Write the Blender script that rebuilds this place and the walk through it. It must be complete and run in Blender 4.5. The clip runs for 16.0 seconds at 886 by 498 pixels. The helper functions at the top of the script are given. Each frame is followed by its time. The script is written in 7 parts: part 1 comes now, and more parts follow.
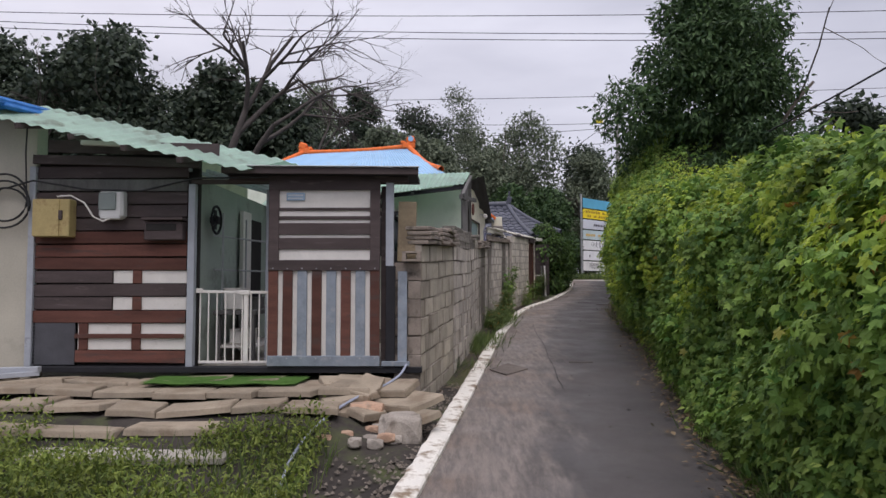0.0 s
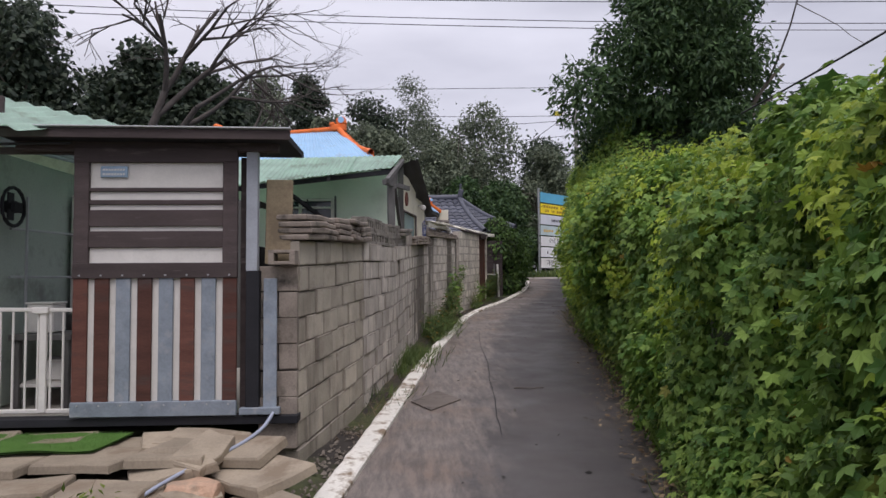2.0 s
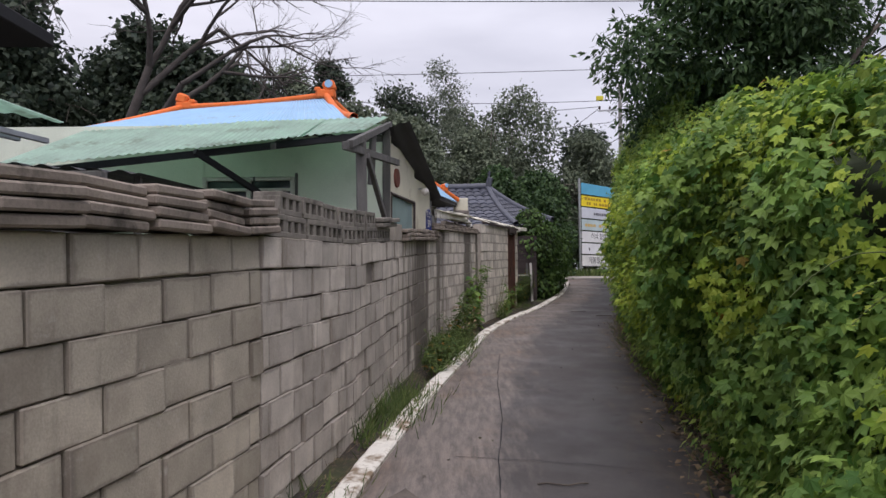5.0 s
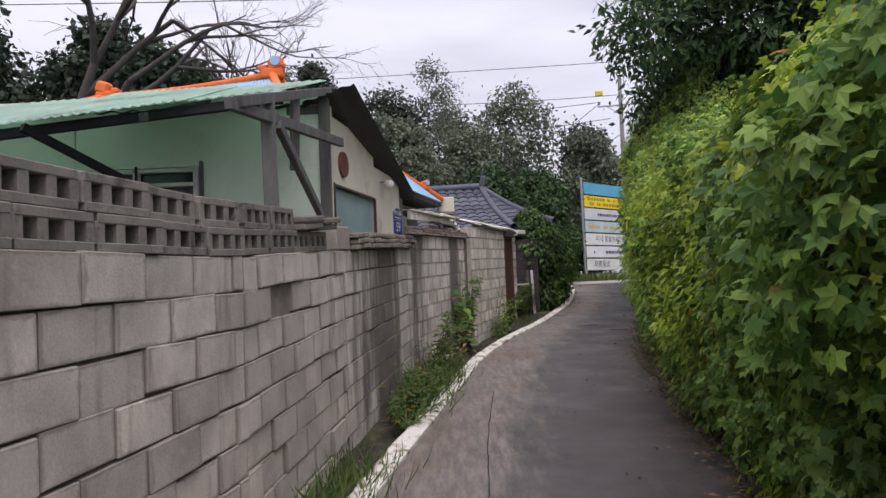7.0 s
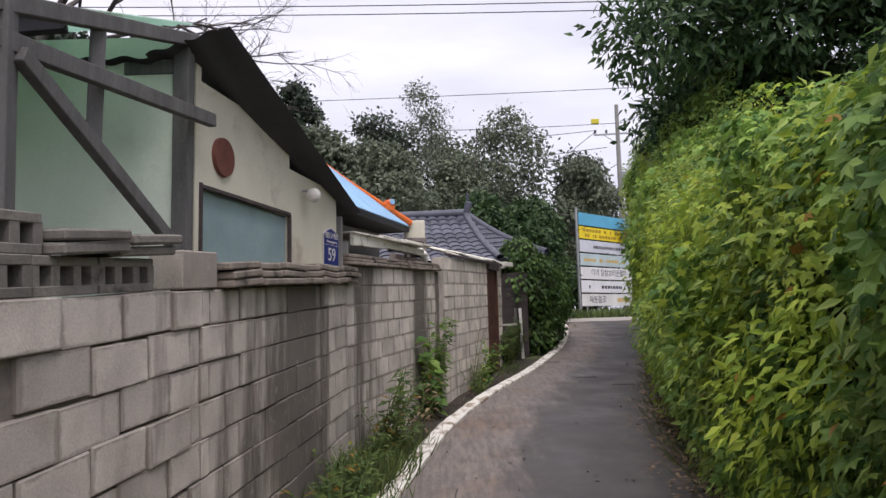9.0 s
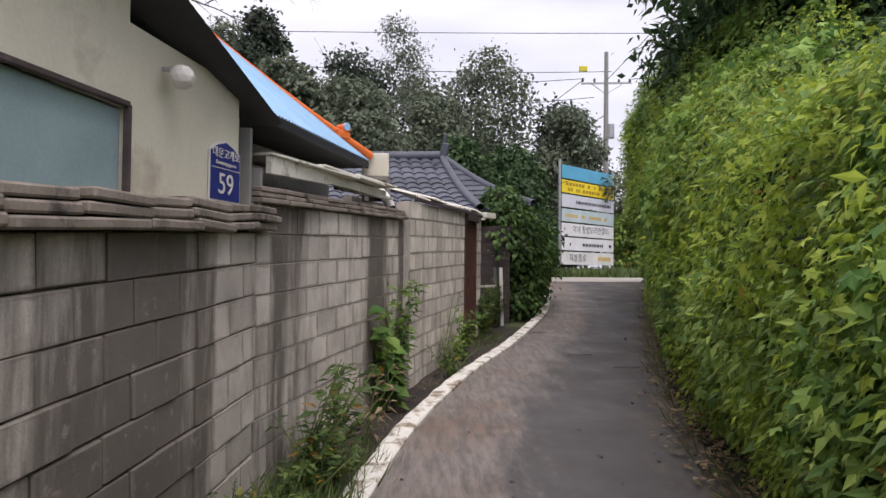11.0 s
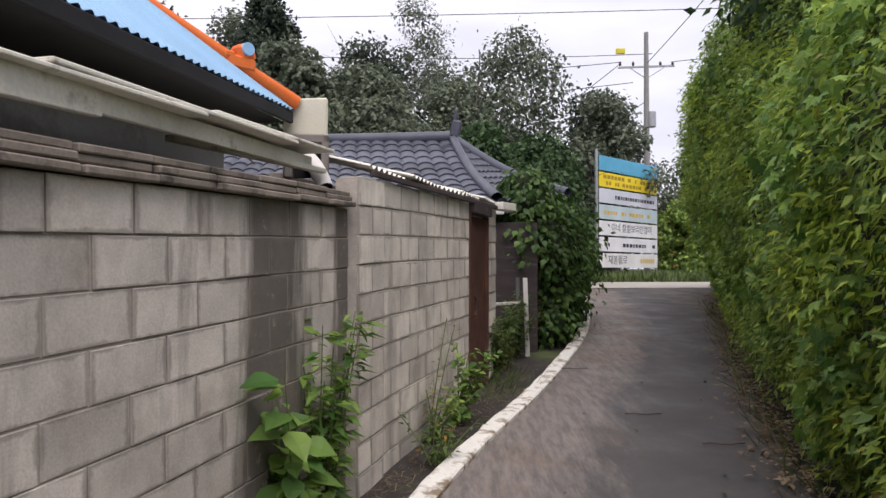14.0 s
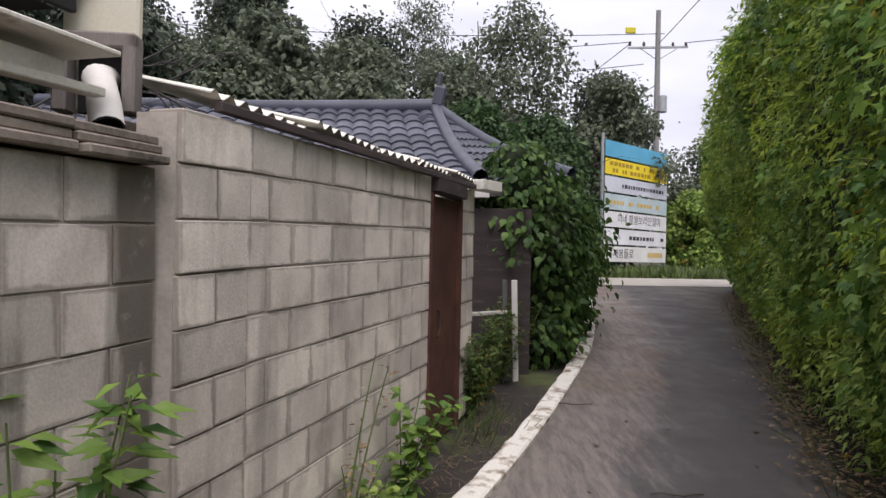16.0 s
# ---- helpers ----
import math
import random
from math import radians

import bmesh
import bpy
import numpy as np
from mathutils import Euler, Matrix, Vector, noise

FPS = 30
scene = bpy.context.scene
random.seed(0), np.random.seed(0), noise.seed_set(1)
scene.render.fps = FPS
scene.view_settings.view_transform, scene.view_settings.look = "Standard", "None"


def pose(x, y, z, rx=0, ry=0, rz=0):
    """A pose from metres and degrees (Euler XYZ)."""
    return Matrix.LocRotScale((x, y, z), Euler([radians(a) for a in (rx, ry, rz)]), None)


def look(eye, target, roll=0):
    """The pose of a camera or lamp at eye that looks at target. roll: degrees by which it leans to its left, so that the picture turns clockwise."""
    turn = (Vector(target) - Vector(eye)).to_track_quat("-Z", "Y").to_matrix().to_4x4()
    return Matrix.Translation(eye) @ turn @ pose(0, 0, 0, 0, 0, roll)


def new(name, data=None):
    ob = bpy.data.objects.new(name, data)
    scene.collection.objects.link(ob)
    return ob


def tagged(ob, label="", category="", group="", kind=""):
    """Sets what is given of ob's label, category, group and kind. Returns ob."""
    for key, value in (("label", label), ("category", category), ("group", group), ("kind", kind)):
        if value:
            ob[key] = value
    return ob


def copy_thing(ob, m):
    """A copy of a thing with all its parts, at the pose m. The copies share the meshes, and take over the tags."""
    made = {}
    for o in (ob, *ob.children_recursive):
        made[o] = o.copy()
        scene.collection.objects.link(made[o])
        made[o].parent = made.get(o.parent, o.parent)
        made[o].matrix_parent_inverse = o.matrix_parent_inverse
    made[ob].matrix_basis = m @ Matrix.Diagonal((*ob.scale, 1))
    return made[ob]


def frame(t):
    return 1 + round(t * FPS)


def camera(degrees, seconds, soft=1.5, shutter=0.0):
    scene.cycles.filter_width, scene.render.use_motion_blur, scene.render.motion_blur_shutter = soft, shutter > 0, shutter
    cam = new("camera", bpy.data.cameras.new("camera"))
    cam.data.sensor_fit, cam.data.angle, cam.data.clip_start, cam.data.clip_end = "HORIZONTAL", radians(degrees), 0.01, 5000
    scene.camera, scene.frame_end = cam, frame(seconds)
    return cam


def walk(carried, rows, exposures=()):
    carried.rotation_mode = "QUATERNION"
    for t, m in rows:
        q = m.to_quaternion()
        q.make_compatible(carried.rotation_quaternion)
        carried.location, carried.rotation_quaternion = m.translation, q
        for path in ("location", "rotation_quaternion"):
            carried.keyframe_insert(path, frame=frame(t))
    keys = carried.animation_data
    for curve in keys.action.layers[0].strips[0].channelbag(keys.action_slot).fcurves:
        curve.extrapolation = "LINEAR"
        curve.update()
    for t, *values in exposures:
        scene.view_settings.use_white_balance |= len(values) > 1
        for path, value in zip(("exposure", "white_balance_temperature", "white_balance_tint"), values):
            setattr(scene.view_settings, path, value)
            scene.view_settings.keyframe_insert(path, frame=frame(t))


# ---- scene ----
cam = camera(67.0, 16.0)
PATH = [
    (0, (0.165, -0.024, 1.458), (0.141, 1.973, 1.561), 0.0),
    (0.5, (0.311, 0.475, 1.462), (0.342, 2.472, 1.575), -1.4),
    (1, (0.422, 1.002, 1.492), (0.506, 2.998, 1.58), -0.8),
    (1.5, (0.623, 1.522, 1.552), (0.731, 3.516, 1.661), -0.3),
    (2, (0.717, 2.072, 1.568), (0.809, 4.068, 1.661), -0.4),
    (2.5, (0.817, 2.679, 1.636), (0.893, 4.676, 1.726), 0.4),
    (3, (0.982, 3.119, 1.623), (0.971, 5.117, 1.724), -0.6),
    (3.5, (1.027, 3.72, 1.662), (1.012, 5.718, 1.754), -1.5),
    (3.7, (1.067, 3.947, 1.675), (1.08, 5.945, 1.759), -1.8),
    (5.8, (1.428, 6.107, 1.771), (1.38, 8.105, 1.853), 0.3),
    (6, (1.451, 6.347, 1.789), (1.421, 8.345, 1.882), -0.2),
    (6.5, (1.57, 6.966, 1.833), (1.596, 8.962, 1.964), -0.1),
    (7, (1.638, 7.513, 1.818), (1.606, 9.51, 1.925), -2.3),
    (7.5, (1.76, 8.124, 1.886), (1.723, 10.122, 1.977), -3.4),
    (8, (1.917, 8.579, 1.925), (1.903, 10.57, 2.11), -2.6),
    (8.5, (1.956, 9.154, 1.961), (1.921, 11.145, 2.155), -1.7),
    (9, (1.998, 9.717, 1.982), (1.988, 11.707, 2.18), -1.4),
    (9.5, (1.986, 10.276, 1.968), (1.971, 12.271, 2.109), -0.3),
    (10, (1.96, 10.834, 2.001), (1.974, 12.832, 2.087), -0.8),
    (10.2, (1.972, 11.048, 2.048), (2.022, 13.046, 2.119), -0.0),
    (12.3, (2.284, 13.322, 2.149), (2.352, 15.32, 2.197), 1.0),
    (12.5, (2.328, 13.536, 2.175), (2.391, 15.534, 2.234), 0.2),
    (13, (2.464, 14.093, 2.214), (2.558, 16.088, 2.308), 0.4),
    (13.5, (2.536, 14.549, 2.214), (2.525, 16.548, 2.29), -0.4),
    (14, (2.566, 15.099, 2.233), (2.537, 17.098, 2.29), 0.2),
    (14.5, (2.665, 15.649, 2.283), (2.649, 17.648, 2.347), -0.4),
    (15, (2.693, 16.203, 2.292), (2.666, 18.202, 2.352), 0.3),
    (15.5, (2.804, 16.722, 2.321), (2.802, 18.721, 2.361), -0.1),
    (16, (2.918, 17.205, 2.34), (2.885, 19.204, 2.362), 1.3),
]
walk(cam, [(t, look(eye, target, roll)) for t, eye, target, roll in PATH], [(0, -0.06, 6200, 17), (3.7, 0.0, 6200, 17), (7, 0.15, 6200, 17), (9, 0.3, 6250, 17), (12.5, 0.34, 6350, 16), (14.5, 0.38, 6300, 16), (15.5, 0.42, 6300, 16), (16, 0.36, 6300, 16)])

# ---- world, sun, exposure ----
world = bpy.data.worlds.new("overcast_sky")
scene.world = world
world.use_nodes = True
wn, wl = world.node_tree.nodes, world.node_tree.links
wn.clear()
w_out = wn.new("ShaderNodeOutputWorld")
w_bg = wn.new("ShaderNodeBackground")
w_sky = wn.new("ShaderNodeTexSky")
w_sky.sky_type = "NISHITA"
w_sky.sun_disc = False
w_sky.sun_elevation, w_sky.sun_rotation = radians(48), radians(-35)
w_sky.air_density, w_sky.dust_density = 1.0, 4.0
w_tc = wn.new("ShaderNodeTexCoord")
w_map = wn.new("ShaderNodeMapping")
w_map.inputs["Scale"].default_value = (1.2, 1.2, 4.5)
w_noise = wn.new("ShaderNodeTexNoise")
w_noise.inputs["Scale"].default_value = 1.7
w_noise.inputs["Detail"].default_value = 5
w_noise.inputs["Roughness"].default_value = 0.5
w_ramp = wn.new("ShaderNodeValToRGB")
w_ramp.color_ramp.elements[0].position, w_ramp.color_ramp.elements[0].color = 0.32, (5.9, 5.95, 6.5, 1)
w_ramp.color_ramp.elements[1].position, w_ramp.color_ramp.elements[1].color = 0.68, (8.9, 8.9, 9.4, 1)
w_mix = wn.new("ShaderNodeMixRGB")
w_mix.inputs[0].default_value = 0.88
w_bg.inputs["Strength"].default_value = 0.1
wl.new(w_tc.outputs["Generated"], w_map.inputs["Vector"])
wl.new(w_map.outputs["Vector"], w_noise.inputs["Vector"])
wl.new(w_noise.outputs["Fac"], w_ramp.inputs["Fac"])
wl.new(w_sky.outputs["Color"], w_mix.inputs[1])
wl.new(w_ramp.outputs["Color"], w_mix.inputs[2])
wl.new(w_mix.outputs["Color"], w_bg.inputs["Color"])
wl.new(w_bg.outputs["Background"], w_out.inputs["Surface"])
sun = new("sun", bpy.data.lights.new("sun", "SUN"))
sun.data.energy, sun.data.angle, sun.data.color = 2.3, radians(50), (1.0, 0.95, 0.88)
sun.matrix_basis = look((3, -8, 30), (0, 6, 0))


# ---- materials ----
def material(name, colour, rough=0.85, scale=6.0, vary=0.25, bump=0.15, metal=0.0, fine=60.0, random_by="", spread=0.15, dirt=None, dirt_at=0.6, dirt_scale=2.0, stretch=(1, 1, 1), spec=0.3):
    """Two-scale procedural surface: broad tone, fine grain with relief, optional dirt patches."""
    m = bpy.data.materials.new(name)
    m.use_nodes = True
    n, l = m.node_tree.nodes, m.node_tree.links
    b = n["Principled BSDF"]
    b.inputs["Roughness"].default_value, b.inputs["Metallic"].default_value = rough, metal
    b.inputs["Specular IOR Level"].default_value = spec
    geo = n.new("ShaderNodeNewGeometry")
    mp = n.new("ShaderNodeMapping")
    mp.inputs["Scale"].default_value = stretch
    l.new(geo.outputs["Position"], mp.inputs["Vector"])
    big, small = n.new("ShaderNodeTexNoise"), n.new("ShaderNodeTexNoise")
    for t, s in ((big, scale), (small, fine)):
        t.inputs["Scale"].default_value = s
        t.inputs["Detail"].default_value = 4
        l.new(mp.outputs["Vector"], t.inputs["Vector"])
    add = n.new("ShaderNodeMath")
    add.operation = "MULTIPLY_ADD"
    add.inputs[1].default_value = 0.5
    l.new(small.outputs["Fac"], add.inputs[0])
    l.new(big.outputs["Fac"], add.inputs[2])
    rng = n.new("ShaderNodeMapRange")
    rng.inputs["From Min"].default_value, rng.inputs["From Max"].default_value = 0.45, 1.05
    rng.inputs["To Min"].default_value, rng.inputs["To Max"].default_value = 1 - vary, 1 + vary
    l.new(add.outputs[0], rng.inputs["Value"])
    value = rng.outputs[0]
    if random_by:
        r = geo.outputs["Random Per Island"] if random_by == "island" else n.new("ShaderNodeObjectInfo").outputs["Random"]
        rr = n.new("ShaderNodeMapRange")
        rr.inputs["To Min"].default_value, rr.inputs["To Max"].default_value = 1 - spread, 1 + spread
        l.new(r, rr.inputs["Value"])
        mul = n.new("ShaderNodeMath")
        mul.operation = "MULTIPLY"
        l.new(value, mul.inputs[0])
        l.new(rr.outputs[0], mul.inputs[1])
        value = mul.outputs[0]
    col = n.new("ShaderNodeVectorMath")
    col.operation = "SCALE"
    col.inputs[0].default_value = colour
    l.new(value, col.inputs["Scale"])
    out = col.outputs[0]
    if dirt:
        d = n.new("ShaderNodeTexNoise")
        d.inputs["Scale"].default_value, d.inputs["Detail"].default_value, d.inputs["Roughness"].default_value = dirt_scale, 6, 0.65
        l.new(mp.outputs["Vector"], d.inputs["Vector"])
        dr = n.new("ShaderNodeMapRange")
        dr.inputs["From Min"].default_value, dr.inputs["From Max"].default_value = dirt_at - 0.06, dirt_at + 0.08
        l.new(d.outputs["Fac"], dr.inputs["Value"])
        mx = n.new("ShaderNodeMixRGB")
        mx.inputs[2].default_value = (*dirt, 1)
        l.new(dr.outputs[0], mx.inputs[0])
        l.new(out, mx.inputs[1])
        out = mx.outputs[0]
    l.new(out, b.inputs["Base Color"])
    if bump:
        bp = n.new("ShaderNodeBump")
        bp.inputs["Strength"].default_value, bp.inputs["Distance"].default_value = bump, 0.01
        l.new(add.outputs[0], bp.inputs["Height"])
        l.new(bp.outputs["Normal"], b.inputs["Normal"])
    return m


def leaf_material(name, dark, light, rough=0.5, trans=0.3, dead=0.0):
    m = bpy.data.materials.new(name)
    m.use_nodes = True
    n, l = m.node_tree.nodes, m.node_tree.links
    b = n["Principled BSDF"]
    geo = n.new("ShaderNodeNewGeometry")
    ramp = n.new("ShaderNodeValToRGB")
    e = ramp.color_ramp.elements
    e[0].color, e[1].color = (*dark, 1), (*light, 1)
    if dead:
        e[1].position = 1 - dead
        k = e.new(min(0.999, 1 - dead + 0.004))
        k.color = (0.3, 0.17, 0.03, 1)
    l.new(geo.outputs["Random Per Island"], ramp.inputs["Fac"])
    patch = n.new("ShaderNodeTexNoise")
    patch.inputs["Scale"].default_value, patch.inputs["Detail"].default_value = 1.7, 4
    l.new(geo.outputs["Position"], patch.inputs["Vector"])
    pr = n.new("ShaderNodeMapRange")
    pr.inputs["From Min"].default_value, pr.inputs["From Max"].default_value = 0.3, 0.7
    pr.inputs["To Min"].default_value, pr.inputs["To Max"].default_value = 0.6, 1.4
    l.new(patch.outputs["Fac"], pr.inputs["Value"])
    sc = n.new("ShaderNodeVectorMath")
    sc.operation = "SCALE"
    l.new(ramp.outputs["Color"], sc.inputs[0])
    l.new(pr.outputs[0], sc.inputs["Scale"])
    l.new(sc.outputs[0], b.inputs["Base Color"])
    b.inputs["Roughness"].default_value = rough
    b.inputs["Specular IOR Level"].default_value = 0.24
    t = n.new("ShaderNodeBsdfTranslucent")
    l.new(sc.outputs[0], t.inputs["Color"])
    mix = n.new("ShaderNodeMixShader")
    mix.inputs[0].default_value = trans
    l.new(b.outputs[0], mix.inputs[1])
    l.new(t.outputs[0], mix.inputs[2])
    l.new(mix.outputs[0], n["Material Output"].inputs["Surface"])
    return m


def road_material():
    """Dark asphalt with a worn pale concrete margin along its u = 0 side, damp and dusty patches."""
    m = bpy.data.materials.new("asphalt")
    m.use_nodes = True
    n, l = m.node_tree.nodes, m.node_tree.links
    b = n["Principled BSDF"]
    geo = n.new("ShaderNodeNewGeometry")
    uv = n.new("ShaderNodeUVMap")
    sep = n.new("ShaderNodeSeparateXYZ")
    l.new(uv.outputs["UV"], sep.inputs[0])

    def noise_tex(scale, detail=5, rough=0.6, stretch=(1, 1, 1)):
        mp = n.new("ShaderNodeMapping")
        mp.inputs["Scale"].default_value = stretch
        l.new(geo.outputs["Position"], mp.inputs["Vector"])
        t = n.new("ShaderNodeTexNoise")
        t.inputs["Scale"].default_value, t.inputs["Detail"].default_value, t.inputs["Roughness"].default_value = scale, detail, rough
        l.new(mp.outputs["Vector"], t.inputs["Vector"])
        return t.outputs["Fac"]

    def ranged(v, a, c, lo=0.0, hi=1.0):
        r = n.new("ShaderNodeMapRange")
        for k, x in (("From Min", a), ("From Max", c), ("To Min", lo), ("To Max", hi)):
            r.inputs[k].default_value = x
        l.new(v, r.inputs["Value"])
        return r.outputs[0]

    def math_node(op, a, c):
        x = n.new("ShaderNodeMath")
        x.operation = op
        for i, v in enumerate((a, c)):
            if isinstance(v, (int, float)):
                x.inputs[i].default_value = v
            else:
                l.new(v, x.inputs[i])
        return x.outputs[0]

    def mix(f, a, c):
        x = n.new("ShaderNodeMixRGB")
        l.new(f, x.inputs[0])
        for i, v in ((1, a), (2, c)):
            if isinstance(v, tuple):
                x.inputs[i].default_value = (*v, 1)
            else:
                l.new(v, x.inputs[i])
        return x.outputs[0]

    grain = noise_tex(140, 3)
    tar = mix(ranged(grain, 0.35, 0.65), (0.058, 0.052, 0.051), (0.11, 0.099, 0.096))
    tar = mix(ranged(noise_tex(1.1, 5), 0.4, 0.7, 0, 0.6), tar, (0.05, 0.045, 0.046))
    pale = mix(ranged(grain, 0.3, 0.7), (0.165, 0.138, 0.122), (0.27, 0.232, 0.208))
    pale = mix(ranged(noise_tex(0.8, 4), 0.5, 0.7, 0, 0.7), pale, (0.17, 0.105, 0.066))
    wobble = math_node("MULTIPLY", math_node("SUBTRACT", noise_tex(2.2, 8, 0.75, (2.2, 0.45, 1)), 0.5), 0.75)
    edge = math_node("ADD", sep.outputs["X"], wobble)
    margin = ranged(edge, 0.28, 0.46, 1, 0)
    holes = ranged(noise_tex(5.0, 7, 0.75, (3.2, 0.5, 1)), 0.4, 0.58, 0.35, 1.0)
    col = mix(math_node("MULTIPLY", margin, holes), tar, pale)
    dust = math_node("MULTIPLY", ranged(edge, 0.8, 1.02), ranged(noise_tex(3.5, 6), 0.4, 0.6))
    col = mix(math_node("MULTIPLY", dust, 0.7), col, (0.17, 0.135, 0.1))
    spots = ranged(noise_tex(9, 6, 0.7), 0.68, 0.74, 0, 0.5)
    col = mix(spots, col, (0.2, 0.18, 0.165))
    l.new(col, b.inputs["Base Color"])
    l.new(ranged(noise_tex(1.4, 4), 0.35, 0.65, 0.5, 0.82), b.inputs["Roughness"])
    b.inputs["Specular IOR Level"].default_value = 0.4
    bp = n.new("ShaderNodeBump")
    bp.inputs["Strength"].default_value, bp.inputs["Distance"].default_value = 0.35, 0.006
    l.new(grain, bp.inputs["Height"])
    l.new(bp.outputs["Normal"], b.inputs["Normal"])
    return m


def streaked_concrete(name, colour, amount=0.5, where=()):
    """Bare concrete masonry: piece-to-piece tone, grain, vertical damp streaks running down from the top."""
    m = material(name, colour, 0.9, 3.0, 0.28, 0.35, fine=90, random_by="object", spread=0.2)
    n, l = m.node_tree.nodes, m.node_tree.links
    b = n["Principled BSDF"]
    src = b.inputs["Base Color"].links[0].from_socket
    geo = n.new("ShaderNodeNewGeometry")
    sep = n.new("ShaderNodeSeparateXYZ")
    l.new(geo.outputs["Position"], sep.inputs[0])
    mp = n.new("ShaderNodeMapping")
    mp.inputs["Scale"].default_value = (2.6, 2.6, 0.35)
    l.new(geo.outputs["Position"], mp.inputs["Vector"])
    t = n.new("ShaderNodeTexNoise")
    t.inputs["Scale"].default_value, t.inputs["Detail"].default_value, t.inputs["Roughness"].default_value = 1.6, 6, 0.6
    l.new(mp.outputs["Vector"], t.inputs["Vector"])
    base = t.outputs["Fac"]
    for centre, width, gain in where:
        # a stretch of the wall that rain water runs down
        d = n.new("ShaderNodeMath")
        d.operation = "SUBTRACT"
        d.inputs[1].default_value = centre
        l.new(sep.outputs["Y"], d.inputs[0])
        a = n.new("ShaderNodeMath")
        a.operation = "ABSOLUTE"
        l.new(d.outputs[0], a.inputs[0])
        r = n.new("ShaderNodeMapRange")
        r.inputs["From Min"].default_value, r.inputs["From Max"].default_value = 0.0, width
        r.inputs["To Min"].default_value, r.inputs["To Max"].default_value = gain, 0.0
        l.new(a.outputs[0], r.inputs["Value"])
        s = n.new("ShaderNodeMath")
        s.operation = "ADD"
        l.new(base, s.inputs[0])
        l.new(r.outputs[0], s.inputs[1])
        base = s.outputs[0]
    r = n.new("ShaderNodeMapRange")
    r.inputs["From Min"].default_value, r.inputs["From Max"].default_value = 0.56, 0.74
    r.inputs["To Max"].default_value = amount
    l.new(base, r.inputs["Value"])
    mx = n.new("ShaderNodeMixRGB")
    mx.inputs[2].default_value = (0.075, 0.063, 0.052, 1)
    l.new(r.outputs[0], mx.inputs[0])
    l.new(src, mx.inputs[1])
    # mortar smeared over the arrises, patchy
    tc, gs = n.new("ShaderNodeTexCoord"), n.new("ShaderNodeSeparateXYZ")
    l.new(tc.outputs["Generated"], gs.inputs[0])

    def calc(op, a, c=0.0):
        x = n.new("ShaderNodeMath")
        x.operation = op
        for i, v in enumerate((a, c)):
            if isinstance(v, (int, float)):
                x.inputs[i].default_value = v
            else:
                l.new(v, x.inputs[i])
        return x.outputs[0]

    def patches(scale, detail=5, stretch=(1, 1, 1)):
        k = n.new("ShaderNodeMapping")
        k.inputs["Scale"].default_value = stretch
        l.new(geo.outputs["Position"], k.inputs["Vector"])
        x = n.new("ShaderNodeTexNoise")
        x.inputs["Scale"].default_value, x.inputs["Detail"].default_value, x.inputs["Roughness"].default_value = scale, detail, 0.65
        l.new(k.outputs["Vector"], x.inputs["Vector"])
        return x.outputs["Fac"]

    def span(v, a, c, lo, hi):
        x = n.new("ShaderNodeMapRange")
        for key, w in (("From Min", a), ("From Max", c), ("To Min", lo), ("To Max", hi)):
            x.inputs[key].default_value = w
        l.new(v, x.inputs["Value"])
        return x.outputs[0]

    ex = calc("MULTIPLY", calc("ABSOLUTE", calc("SUBTRACT", gs.outputs["X"], 0.5)), 2.0)
    ez = calc("MULTIPLY", calc("ABSOLUTE", calc("SUBTRACT", gs.outputs["Z"], 0.5)), 2.0)
    rim = calc("MAXIMUM", span(ex, 0.8, 1.0, 0, 0.5), span(ez, 0.68, 1.0, 0, 0.5))
    rim = span(calc("ADD", rim, patches(7.0)), 0.72, 0.9, 0, 0.55)
    soil = span(patches(3.2, 7, (1, 1, 0.7)), 0.5, 0.7, 0, 0.45)
    out = mx.outputs[0]
    for f, c in ((rim, (0.2, 0.172, 0.148)), (soil, (0.25, 0.205, 0.165)), (span(patches(11.0, 6), 0.6, 0.72, 0, 0.35), (0.6, 0.56, 0.51))):
        k = n.new("ShaderNodeMixRGB")
        k.inputs[2].default_value = (*c, 1)
        l.new(f, k.inputs[0])
        l.new(out, k.inputs[1])
        out = k.outputs[0]
    l.new(out, b.inputs["Base Color"])
    return m


M_ASPHALT = road_material()
M_SOIL = material("soil", (0.042, 0.036, 0.032), 0.95, 1.2, 0.4, 0.5, fine=35, dirt=(0.085, 0.1, 0.04), dirt_at=0.56, dirt_scale=0.9)
M_PAINTLINE = material("worn_line_paint", (0.76, 0.73, 0.67), 0.8, 5, 0.15, 0.3, dirt=(0.24, 0.18, 0.125), dirt_at=0.55, dirt_scale=5)
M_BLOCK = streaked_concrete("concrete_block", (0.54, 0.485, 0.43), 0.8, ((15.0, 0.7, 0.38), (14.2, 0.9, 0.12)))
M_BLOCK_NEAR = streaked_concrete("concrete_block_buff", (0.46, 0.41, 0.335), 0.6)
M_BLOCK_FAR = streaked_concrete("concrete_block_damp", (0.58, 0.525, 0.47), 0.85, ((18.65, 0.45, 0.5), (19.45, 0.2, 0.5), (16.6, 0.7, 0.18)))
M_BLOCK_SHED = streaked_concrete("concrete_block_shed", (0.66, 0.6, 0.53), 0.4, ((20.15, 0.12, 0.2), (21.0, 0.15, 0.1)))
M_MORTAR = material("mortar", (0.23, 0.2, 0.175), 0.95, 8, 0.25, 0.3)
